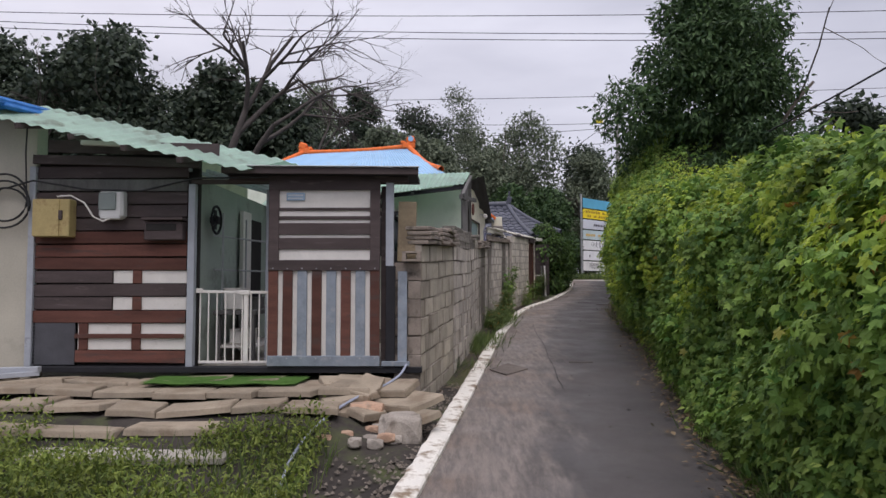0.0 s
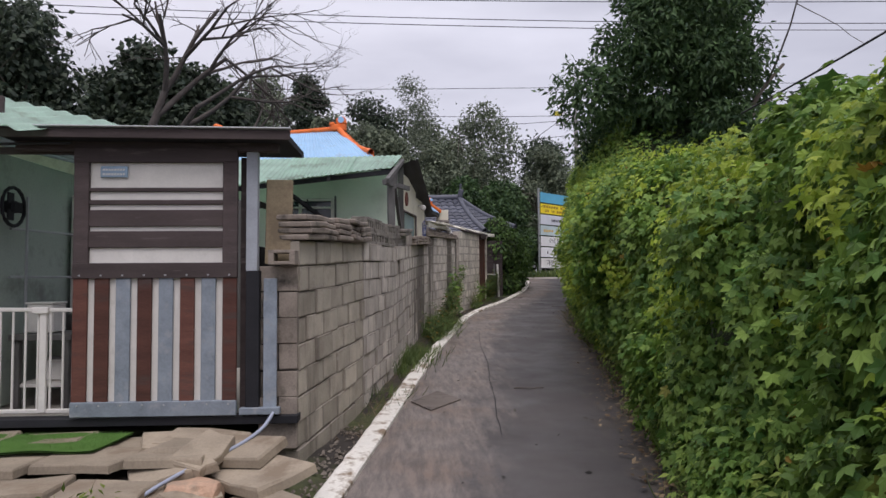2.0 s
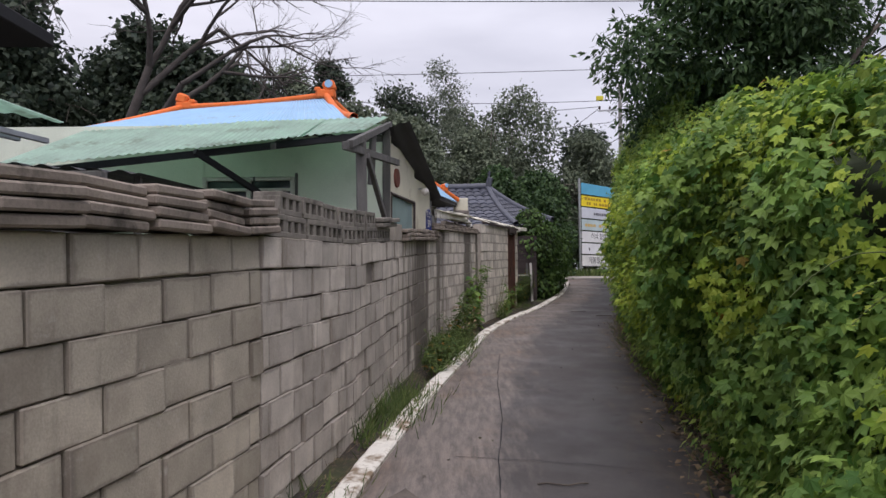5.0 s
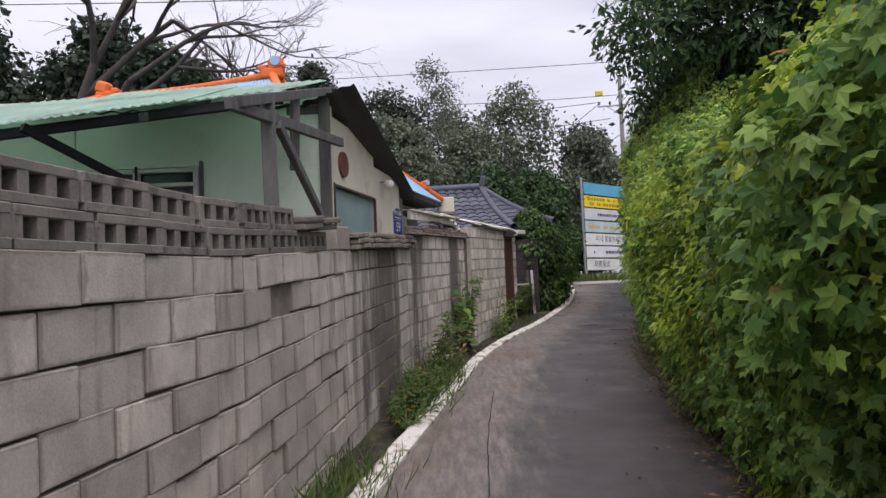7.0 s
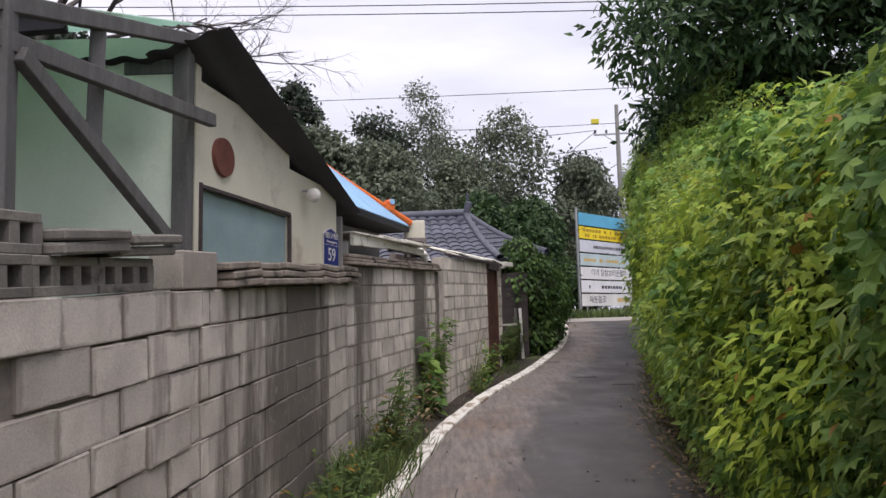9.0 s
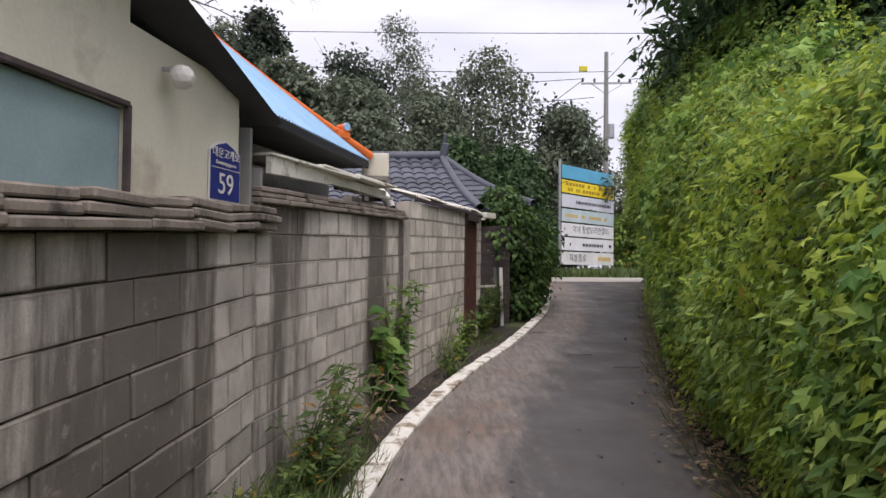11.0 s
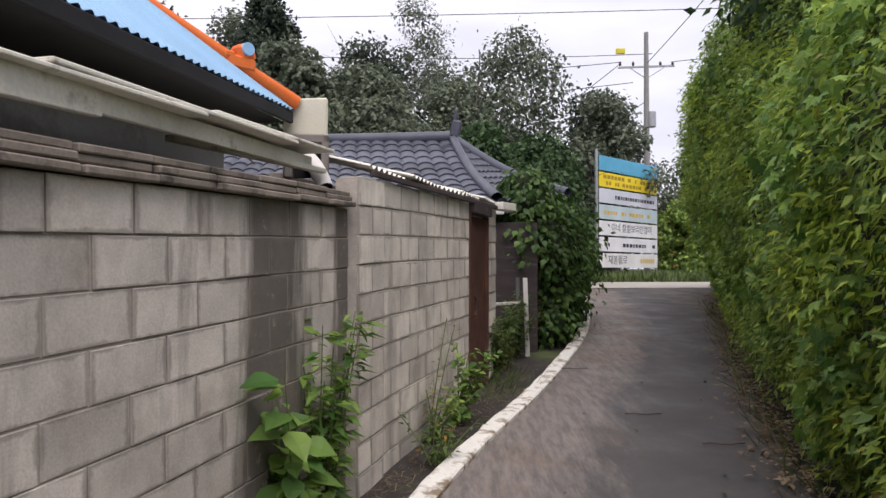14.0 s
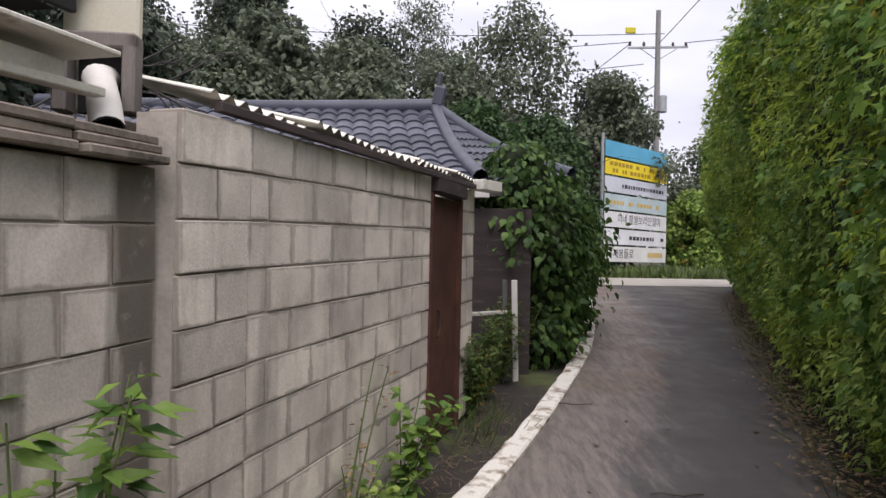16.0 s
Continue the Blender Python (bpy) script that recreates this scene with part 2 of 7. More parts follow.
M_MORTAR_PALE = material("pale_mortar", (0.42, 0.375, 0.33), 0.95, 8, 0.25, 0.3)
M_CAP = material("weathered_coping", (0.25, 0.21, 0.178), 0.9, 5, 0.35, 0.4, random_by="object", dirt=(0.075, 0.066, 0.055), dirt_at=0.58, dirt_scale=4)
M_HOLLOW = material("grey_hollow_block", (0.215, 0.195, 0.172), 0.95, 6, 0.3, 0.5, random_by="object", dirt=(0.06, 0.055, 0.045), dirt_at=0.6, dirt_scale=5)
M_HOP = leaf_material("hop_leaf", (0.06, 0.14, 0.03), (0.25, 0.37, 0.075), dead=0.004)
M_HOPYOUNG = leaf_material("young_hop_leaf", (0.2, 0.31, 0.035), (0.44, 0.52, 0.075), trans=0.4, dead=0.012)
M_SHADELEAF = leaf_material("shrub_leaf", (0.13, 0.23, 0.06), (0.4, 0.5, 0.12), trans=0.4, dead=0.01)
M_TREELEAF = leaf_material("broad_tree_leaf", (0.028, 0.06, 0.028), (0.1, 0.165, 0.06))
# distance haze is mixed into this green, leaving it paler and greyer
M_FARLEAF = leaf_material("hazed_tree_leaf", (0.085, 0.108, 0.076), (0.215, 0.25, 0.165))
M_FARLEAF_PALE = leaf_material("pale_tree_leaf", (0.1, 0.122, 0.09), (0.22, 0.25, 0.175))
M_PINE = leaf_material("pine_needle", (0.025, 0.04, 0.03), (0.085, 0.11, 0.07))
M_WEED = leaf_material("weed_leaf", (0.08, 0.125, 0.025), (0.24, 0.285, 0.06))
# dark colour that stands in for the shade deep inside foliage
M_INNER_SHADE = material("painted_inner_shade", (0.035, 0.045, 0.022), 0.95, 3, 0.5, 0.0)
M_BARK = material("bark", (0.12, 0.1, 0.085), 0.95, 5, 0.4, 0.5, stretch=(1, 1, 0.3))
M_DEADBARK = material("bare_branch", (0.085, 0.074, 0.068), 0.95, 5, 0.3, 0.2)
M_STEM = material("green_stem", (0.13, 0.17, 0.06), 0.8, 9, 0.3, 0.0)
M_LITTER = leaf_material("dry_leaf", (0.12, 0.075, 0.04), (0.3, 0.22, 0.13), trans=0.1)
M_GRASS = leaf_material("grass_blade", (0.05, 0.09, 0.025), (0.15, 0.19, 0.06))
M_ROOFGREEN = material("green_corrugated_sheet", (0.58, 0.74, 0.65), 0.5, 3, 0.18, 0.1, dirt=(0.3, 0.36, 0.28), dirt_at=0.62)
M_ROOFBLUE = material("blue_corrugated_sheet", (0.3, 0.5, 0.72), 0.5, 2, 0.14, 0.1, dirt=(0.26, 0.36, 0.45), dirt_at=0.64)
M_ORANGE = material("orange_ridge_paint", (0.78, 0.17, 0.035), 0.6, 5, 0.15, 0.15, dirt=(0.4, 0.13, 0.06), dirt_at=0.66)
M_BLACKSHEET = material("dark_corrugated_sheet", (0.05, 0.05, 0.055), 0.7, 3, 0.3, 0.1)
M_GREENWALL = material("pale_green_plaster", (0.7, 0.75, 0.64), 0.9, 2, 0.1, 0.15, dirt=(0.56, 0.6, 0.5), dirt_at=0.64, dirt_scale=1.2)
M_CREAM = material("cream_plaster", (0.66, 0.62, 0.5), 0.9, 2, 0.12, 0.15, dirt=(0.42, 0.37, 0.29), dirt_at=0.63, dirt_scale=1.4)
M_TIMBER = material("weathered_grey_timber", (0.125, 0.12, 0.117), 0.9, 4, 0.35, 0.4, stretch=(3, 3, 0.6))
M_GREYPAINT = material("blue_grey_paint", (0.36, 0.38, 0.42), 0.7, 6, 0.15, 0.1, dirt=(0.2, 0.2, 0.21), dirt_at=0.66, dirt_scale=6)
M_BROWN = material("dark_brown_stain", (0.07, 0.053, 0.052), 0.75, 4, 0.3, 0.25, random_by="object", dirt=(0.16, 0.13, 0.125), dirt_at=0.66, dirt_scale=5, stretch=(0.5, 1, 3))
M_RED = material("red_brown_stain", (0.115, 0.048, 0.036), 0.75, 4, 0.35, 0.25, random_by="object", spread=0.3, dirt=(0.075, 0.05, 0.045), dirt_at=0.6, dirt_scale=3, stretch=(0.5, 1, 3))
M_BLUEPAINT = material("faded_blue_paint", (0.215, 0.245, 0.285), 0.8, 8, 0.25, 0.2, random_by="object", dirt=(0.29, 0.305, 0.33), dirt_at=0.6, dirt_scale=10)
M_WHITE = material("off_white_paint", (0.68, 0.65, 0.61), 0.75, 6, 0.1, 0.1, dirt=(0.5, 0.47, 0.42), dirt_at=0.68, dirt_scale=5)
M_BLACK = material("black_paint", (0.018, 0.018, 0.022), 0.7, 5, 0.3, 0.1)
# near-black that paints in the shade of openings, backings and undersides
M_DARK = material("painted_interior_shade", (0.03, 0.028, 0.027), 0.95, 3, 0.3, 0.0)
M_STONE = material("paving_stone", (0.3, 0.25, 0.19), 0.9, 4, 0.25, 0.5, random_by="object", dirt=(0.23, 0.18, 0.13), dirt_at=0.58, dirt_scale=3)
M_ROCK = material("granite_rock", (0.36, 0.32, 0.28), 0.9, 5, 0.3, 0.8, dirt=(0.22, 0.19, 0.16), dirt_at=0.56, dirt_scale=6)
M_PINKROCK = material("pinkish_rock", (0.46, 0.3, 0.21), 0.9, 5, 0.3, 0.8, dirt=(0.36, 0.27, 0.2), dirt_at=0.56, dirt_scale=6)
M_TILE = material("blue_grey_roof_tile", (0.085, 0.09, 0.115), 0.45, 3, 0.25, 0.1, random_by="island", spread=0.25)
M_CONCRETE = material("pale_concrete", (0.4, 0.37, 0.33), 0.9, 2, 0.2, 0.3, dirt=(0.26, 0.23, 0.2), dirt_at=0.62)
M_STEEL = material("galvanised_steel", (0.42, 0.43, 0.44), 0.5, 6, 0.15, 0.0, metal=0.6)
M_POLE = material("concrete_pole", (0.3, 0.29, 0.275), 0.85, 4, 0.15, 0.1)
M_WIRE = material("cable_black", (0.03, 0.03, 0.032), 0.7, 5, 0.1, 0.0)


def let_light_through(m, share):
    """Thin plastic sheet: part of the light passes."""
    n, l = m.node_tree.nodes, m.node_tree.links
    b = n["Principled BSDF"]
    t, mix = n.new("ShaderNodeBsdfTranslucent"), n.new("ShaderNodeMixShader")
    l.new(b.inputs["Base Color"].links[0].from_socket, t.inputs["Color"])
    mix.inputs[0].default_value = share
    l.new(b.outputs[0], mix.inputs[1])
    l.new(t.outputs[0], mix.inputs[2])
    l.new(mix.outputs[0], n["Material Output"].inputs["Surface"])


let_light_through(M_ROOFGREEN, 0.6)


# ---- mesh helpers ----
def part(name, bm, mat, parent=None, label=""):
    me = bpy.data.meshes.new(name)
    bm.to_mesh(me)
    bm.free()
    me.materials.append(mat)
    ob = new(name, me)
    ob.parent = parent
    if label:
        ob["label"] = label
    return ob


def np_mesh(name, verts, tris, mat, parent=None, smooth=False):
    """One mesh object from arrays of vertices and triangles or quads."""
    verts, tris = np.asarray(verts, np.float32), np.asarray(tris, np.int32)
    k = tris.shape[1]
    me = bpy.data.meshes.new(name)
    me.vertices.add(len(verts))
    me.vertices.foreach_set("co", verts.ravel())
    me.loops.add(tris.size)
    me.loops.foreach_set("vertex_index", tris.ravel())
    me.polygons.add(len(tris))
    me.polygons.foreach_set("loop_start", np.arange(0, tris.size, k, dtype=np.int32))
    me.polygons.foreach_set("use_smooth", np.full(len(tris), smooth))
    me.update(calc_edges=True)
    me.materials.append(mat)
    ob = new(name, me)
    ob.parent = parent
    return ob


def thing(name, at=(0, 0, 0), label="", category="", group="", kind=""):
    ob = new(name)
    ob.location = at
    ob.empty_display_size = 0.2
    return tagged(ob, label, category, group, kind)


def add_box(bm, centre, size, rot=None, bevel=0.0):
    m = Matrix.Translation(centre) @ (rot.to_4x4() if rot else Matrix.Identity(4)) @ Matrix.Diagonal((*size, 1))
    made = bmesh.ops.create_cube(bm, size=1.0, matrix=m)["verts"]
    if bevel:
        edges = list({e for v in made for e in v.link_edges})
        bmesh.ops.bevel(bm, geom=edges, offset=bevel, segments=1, affect="EDGES")
    return made


def box_part(name, centre, size, mat, parent=None, label="", rot=None, bevel=0.004):
    bm = bmesh.new()
    add_box(bm, centre, size, rot, bevel)
    return part(name, bm, mat, parent, label)


def between(name, a, b, w, h, mat, parent=None, label="", bevel=0.004):
    """A squared beam from a to b."""
    a, b = Vector(a), Vector(b)
    rot = (b - a).to_track_quat("X", "Z").to_matrix()
    return box_part(name, (a + b) / 2, ((b - a).length, w, h), mat, parent, label, rot, bevel)


def tube_arrays(points, radii, sides=8, start=0):
    """Rings along a line, as vertices and quads."""
    P = np.asarray(points, float)
    R = np.broadcast_to(np.asarray(radii, float), (len(P),))
    T = np.gradient(P, axis=0)
    T /= np.linalg.norm(T, axis=1)[:, None] + 1e-9
    ref = np.where(np.abs(T[:, 2:3]) > 0.9, np.array([[1.0, 0, 0]]), np.array([[0, 0, 1.0]]))
    U = np.cross(T, ref)
    U /= np.linalg.norm(U, axis=1)[:, None] + 1e-9
    V = np.cross(T, U)
    a = np.linspace(0, 2 * math.pi, sides, endpoint=False)
    verts = P[:, None] + R[:, None, None] * (U[:, None] * np.cos(a)[None, :, None] + V[:, None] * np.sin(a)[None, :, None])
    i, j = np.meshgrid(np.arange(len(P) - 1), np.arange(sides), indexing="ij")
    jn = (j + 1) % sides
    q = np.stack([i * sides + j, i * sides + jn, (i + 1) * sides + jn, (i + 1) * sides + j], -1).reshape(-1, 4)
    return verts.reshape(-1, 3), q + start


def tube(name, points, radii, mat, parent=None, sides=8):
    v, q = tube_arrays(points, radii, sides)
    return np_mesh(name, v, q, mat, parent, True)


def tubes(name, lines, mat, parent=None, sides=6):
    vs, qs, n = [], [], 0
    for p, r in lines:
        v, q = tube_arrays(p, r, sides, n)
        vs.append(v), qs.append(q)
        n += len(v)
    return np_mesh(name, np.concatenate(vs), np.concatenate(qs), mat, parent, True)


def palm_shape():
    """A five-lobed leaf, base at the origin, tip along y."""
    pts = [(0, 0, 0)]
    for ang, r in ((-140, 0.2), (-112, 0.6), (-84, 0.46), (-52, 0.84), (-26, 0.56), (0, 1.0), (26, 0.56), (52, 0.84), (84, 0.46), (112, 0.6), (140, 0.2)):
        a = radians(ang)
        x, y = math.sin(a) * r, math.cos(a) * r
        pts.append((x * 0.8, y * 0.8, -0.3 * r * r))
    return np.array(pts), np.array([(0, i + 1, i) for i in range(1, 11)])


OVAL = (np.array([(0, 0, 0), (-0.2, 0.35, 0.06), (0, 0.5, -0.03), (0.2, 0.35, 0.06), (0, 1.0, -0.14)], float), np.array([(0, 2, 1), (0, 3, 2), (1, 2, 4), (2, 3, 4)]))
BLADE = (np.array([(-0.022, 0, 0), (0.022, 0, 0), (0.016, 0.55, 0.0), (-0.016, 0.55, 0.0), (0, 1.0, -0.12)], float), np.array([(0, 1, 2), (0, 2, 3), (3, 2, 4)]))
DIAMOND = (np.array([(0, 0, 0), (-0.32, 0.45, 0.05), (0.32, 0.45, 0.05), (0, 1.0, -0.1)], float), np.array([(0, 2, 1), (1, 2, 3)]))
PALM = palm_shape()


def leaves(name, P, axis, up, size, shape, mat, parent=None, rng=None, jitter=0.5):
    """Many small leaves at P: each grows along axis (the tip) with its face towards up."""
    rng = rng or np.random.default_rng(1)
    T, F = shape
    n = len(P)
    Y = axis + rng.normal(0, jitter, (n, 3))
    Y /= np.linalg.norm(Y, axis=1)[:, None] + 1e-9
    Z = up + rng.normal(0, jitter, (n, 3))
    X = np.cross(Y, Z)
    X /= np.linalg.norm(X, axis=1)[:, None] + 1e-9
    Z = np.cross(X, Y)
    S = np.broadcast_to(size, (n,))[:, None, None]
    V = P[:, None] + S * (T[None, :, 0:1] * X[:, None] + T[None, :, 1:2] * Y[:, None] + T[None, :, 2:3] * Z[:, None])
    faces = (F[None] + (np.arange(n) * len(T))[:, None, None]).reshape(-1, 3)
    return np_mesh(name, V.reshape(-1, 3), faces, mat, parent)


# ---- the lie of the land ----
def grade(y):
    return np.interp(y, (-30, 0, 22, 30, 36, 45, 70, 400), (-1.6, -0.2, 0.856, 1.40, 1.55, 1.74, 1.8, 1.8))


LINE_Y = (-12, 0, 4.56, 5.6, 7.78, 9.67, 12.78, 15.1, 17.9, 20.5, 21.4, 22.8, 24.3, 26.0, 28.3, 32.4, 38.5)
LINE_X = (-3.0, -0.78, -0.05, 0.1, 0.42, 0.68, 1.13, 1.55, 2.02, 2.78, 3.16, 3.69, 4.2, 4.75, 5.28, 6.05, 6.9)
EDGE_Y = (-12, 0, 4.58, 6.5, 9.7, 12.8, 15.3, 16.7, 18.5, 21.6, 22.6, 24.5, 29.4, 34, 38.5)
EDGE_X = (0.2, 1.5, 2.15, 2.43, 3.0, 3.5, 3.84, 4.05, 4.4, 5.28, 5.63, 6.2, 7.9, 9.6, 11.5)
WALL_Y = (7.3, 9.2, 11.2, 13.3, 16.2)
WALL_X = (-0.16, 0.2, 0.47, 0.68, 1.03)


def smooth_interp(y, ys, xs):
    y = np.asarray(y, float)
    return sum(np.interp(y + d, ys, xs) for d in (-0.8, -0.4, 0, 0.4, 0.8)) / 5


def line_x(y):
    return smooth_interp(y, LINE_Y, LINE_X)


def edge_x(y):
    return smooth_interp(y, EDGE_Y, EDGE_X)


def build_ground():
    xs = np.concatenate([np.array([-900, -300, -120]), np.linspace(-60, -8, 27), np.linspace(-7.5, 14, 87), np.linspace(15, 60, 24), np.array([120, 300, 900])])
    ys = np.concatenate([np.array([-600, -200, -60]), np.linspace(-30, -2, 20), np.linspace(-1.5, 44, 183), np.linspace(45, 90, 24), np.array([150, 400, 900])])
    X, Y = np.meshgrid(xs, ys)
    Z = grade(Y) - 0.03
    rng = np.random.default_rng(5)
    bumps = np.sin(X * 2.7 + Y * 1.3) * np.cos(Y * 2.1 - X) * 0.02 + rng.normal(0, 0.012, X.shape)
    on_road = (X > line_x(Y) - 0.1) & (X < edge_x(Y) + 0.15) & (Y < 40)
    Z = np.where(on_road, Z - 0.03, Z + bumps)
    # the front yard of the timber house stands a little higher than the lane
    yard = np.clip((line_x(Y) - 0.45 - X) / 0.6, 0, 1) * np.clip((Y - 5.2) / 0.9, 0, 1) * np.clip((30 - Y) / 3, 0, 1) * (X < 3)
    target = np.where(Y < 7.3, 0.31, 0.42 + np.clip(Y - 9, 0, 30) * 0.03)
    Z = Z + yard * np.clip(target - Z, 0, 0.5)
    # wooded rise behind the houses
    Z += 2.2 * np.clip((Y - 24) / 16, 0, 1) * np.clip((2 - X) / 10, 0, 1)
    nx, ny = len(xs), len(ys)
    i, j = np.meshgrid(np.arange(ny - 1), np.arange(nx - 1), indexing="ij")
    q = np.stack([i * nx + j, i * nx + j + 1, (i + 1) * nx + j + 1, (i + 1) * nx + j], -1).reshape(-1, 4)
    g = np_mesh("ground", np.stack([X, Y, Z], -1).reshape(-1, 3), q, M_SOIL, None, True)
    return tagged(g, "bare brown soil with weeds along the lane", "ground", kind="structure")


def build_road():
    ys = np.linspace(-12, 38.5, 200)
    us = np.linspace(0, 1, 13)
    L, R = line_x(ys), edge_x(ys) + 0.25
    Y, U = np.meshgrid(ys, us, indexing="ij")
    X = L[:, None] + (R - L)[:, None] * U
    Z = grade(Y) + 0.015 * np.sin(U * math.pi) + 0.004 * np.sin(X * 7) * np.cos(Y * 5)
    i, j = np.meshgrid(np.arange(len(ys) - 1), np.arange(12), indexing="ij")
    q = np.stack([i * 13 + j, i * 13 + j + 1, (i + 1) * 13 + j + 1, (i + 1) * 13 + j], -1).reshape(-1, 4)
    ob = np_mesh("road", np.stack([X, Y, Z], -1).reshape(-1, 3), q, M_ASPHALT, None, True)
    uv = ob.data.uv_layers.new(name="UVMap")
    flat = np.stack([(X - L[:, None]) / 2.4, Y], -1).reshape(-1, 2)
    uv.data.foreach_set("uv", flat[q.ravel()].astype(np.float32).ravel())
    tagged(ob, "narrow patched asphalt lane with a pale worn margin", "road", kind="structure")
    # raised painted edge of the lane
    ys = np.linspace(-12, 37.2, 330)
    x = line_x(ys)
    rng = np.random.default_rng(8)
    w = 0.18 + rng.normal(0, 0.006, len(ys))
    z = grade(ys)
    prof = [(-w, -0.1), (-w, 0.035), (-w + 0.02, 0.045), (0 * w - 0.015, 0.042), (0 * w, 0.03), (0 * w, -0.06)]
    V = np.stack([np.stack([x + a, ys, z + b + rng.normal(0, 0.002, len(ys))], -1) for a, b in prof], 1)
    k = len(prof)
    i, j = np.meshgrid(np.arange(len(ys) - 1), np.arange(k - 1), indexing="ij")
    q = np.stack([i * k + j, i * k + j + 1, (i + 1) * k + j + 1, (i + 1) * k + j], -1).reshape(-1, 4)[:, ::-1]
    kerb = np_mesh("kerb", V.reshape(-1, 3), q, M_PAINTLINE)
    tagged(kerb, "worn white-painted concrete kerb along the lane", "kerb", kind="structure")
    # crossing lane at the far end
    bm = bmesh.new()
    xs = np.linspace(-4, 45, 30)
    rows = []
    for y0 in (37.0, 38.2, 40.2, 41.6):
        rows.append([bm.verts.new((x, y0 + 0.18 * (x - 7) * 0.7, float(grade(y0 + 0.1 * (x - 7))) + 0.03)) for x in xs])
    for a, b in zip(rows, rows[1:]):
        for i in range(len(xs) - 1):
            bm.faces.new((a[i], a[i + 1], b[i + 1], b[i]))
    tagged(part("road_crossing", bm, M_CONCRETE), "pale concrete cross lane at the end of the walk", "road", kind="structure")


build_ground()
build_road()


# ---- hedge of climbing hop along the lane ----
def hedge_height(y):
    return np.interp(y, (-8, 3, 6, 8, 9.5, 10.5, 11.6, 13.7, 17.7, 19, 22, 24, 26, 30, 36), (1.95, 2.05, 2.25, 2.2, 2.35, 2.5, 2.35, 2.4, 2.6, 2.95, 3.9, 4.7, 4.7, 4.0, 3.3))


def hedge_surface(y, v, inset=0.0):
    """v 0 at the foot, 1 at the crest, up to 2 over the back."""
    H = hedge_height(y)
    out = np.interp(v, (0, 0.12, 0.45, 0.75, 0.92, 1.0, 1.3, 2.0), (0.16, 0.08, 0.0, 0.04, 0.24, 0.5, 1.5, 4.2))
    h = np.interp(v, (0, 0.12, 0.45, 0.75, 0.92, 1.0, 1.3, 2.0), (0.0, 0.12, 0.47, 0.78, 0.95, 1.0, 1.1, 1.08))
    # the tangle climbs higher behind the bend
    h = h + 0.3 * np.clip((v - 0.95) / 0.35, 0, 1) * np.clip((y - 17) / 4, 0, 1)
    out = out + np.interp(y, (0, 4.5, 6.5, 8, 9.5, 11, 13, 15, 19, 21, 25, 33), (0.25, 0.3, 0.32, 0.3, 0.15, 0.1, 0.15, 0.15, 0.22, 0.2, 0.2, 0.2))
    out = out + 0.55 * np.clip(v - 0.35, 0, 1) * np.clip((y - 19) / 3, 0, 1)
    out = out + 0.22 * np.clip(1 - v / 0.4, 0, 1) * np.clip((y - 9) / 2, -1, 1) + 0.12 * np.clip((y - 14) / 2, 0, 1) * np.clip(1.2 - v, 0, 1)
    out = out - np.interp(y, (8.5, 10, 11.5, 20, 25, 28, 33), (0, 0.12, 0.05, 0.05, 0.5, 0.85, 0.9)) * np.clip(v * 2 - 0.7, 0, 1)
    lump = 0.15 * np.sin(y * 1.9 + v * 3) + 0.1 * np.sin(y * 3.7 - v * 6 + 1)
    for k, (fy, fv, amp) in enumerate(((1.1, 2.3, 0.14), (2.9, 5.1, 0.1))):
        lump = lump + amp * np.sin(y * fy + 1.7 * k + 1.3 * np.sin(v * fv + y * 0.6 * fy + k)) * np.cos(v * fv - 0.8 * k + np.sin(y * fy * 0.7))
    x = edge_x(y) + 0.1 + out - lump * np.clip(v * 2.2, 0.15, 1) * 0.75 + inset
    z = grade(y) + H * h + (0.13 * np.sin(y * 2.3 + 2) + 0.1 * np.sin(y * 5.3)) * np.clip(v - 0.5, 0, 1) - inset * 0.7 * np.clip(v, 0, 1)
    return np.stack([x, y, z], -1)


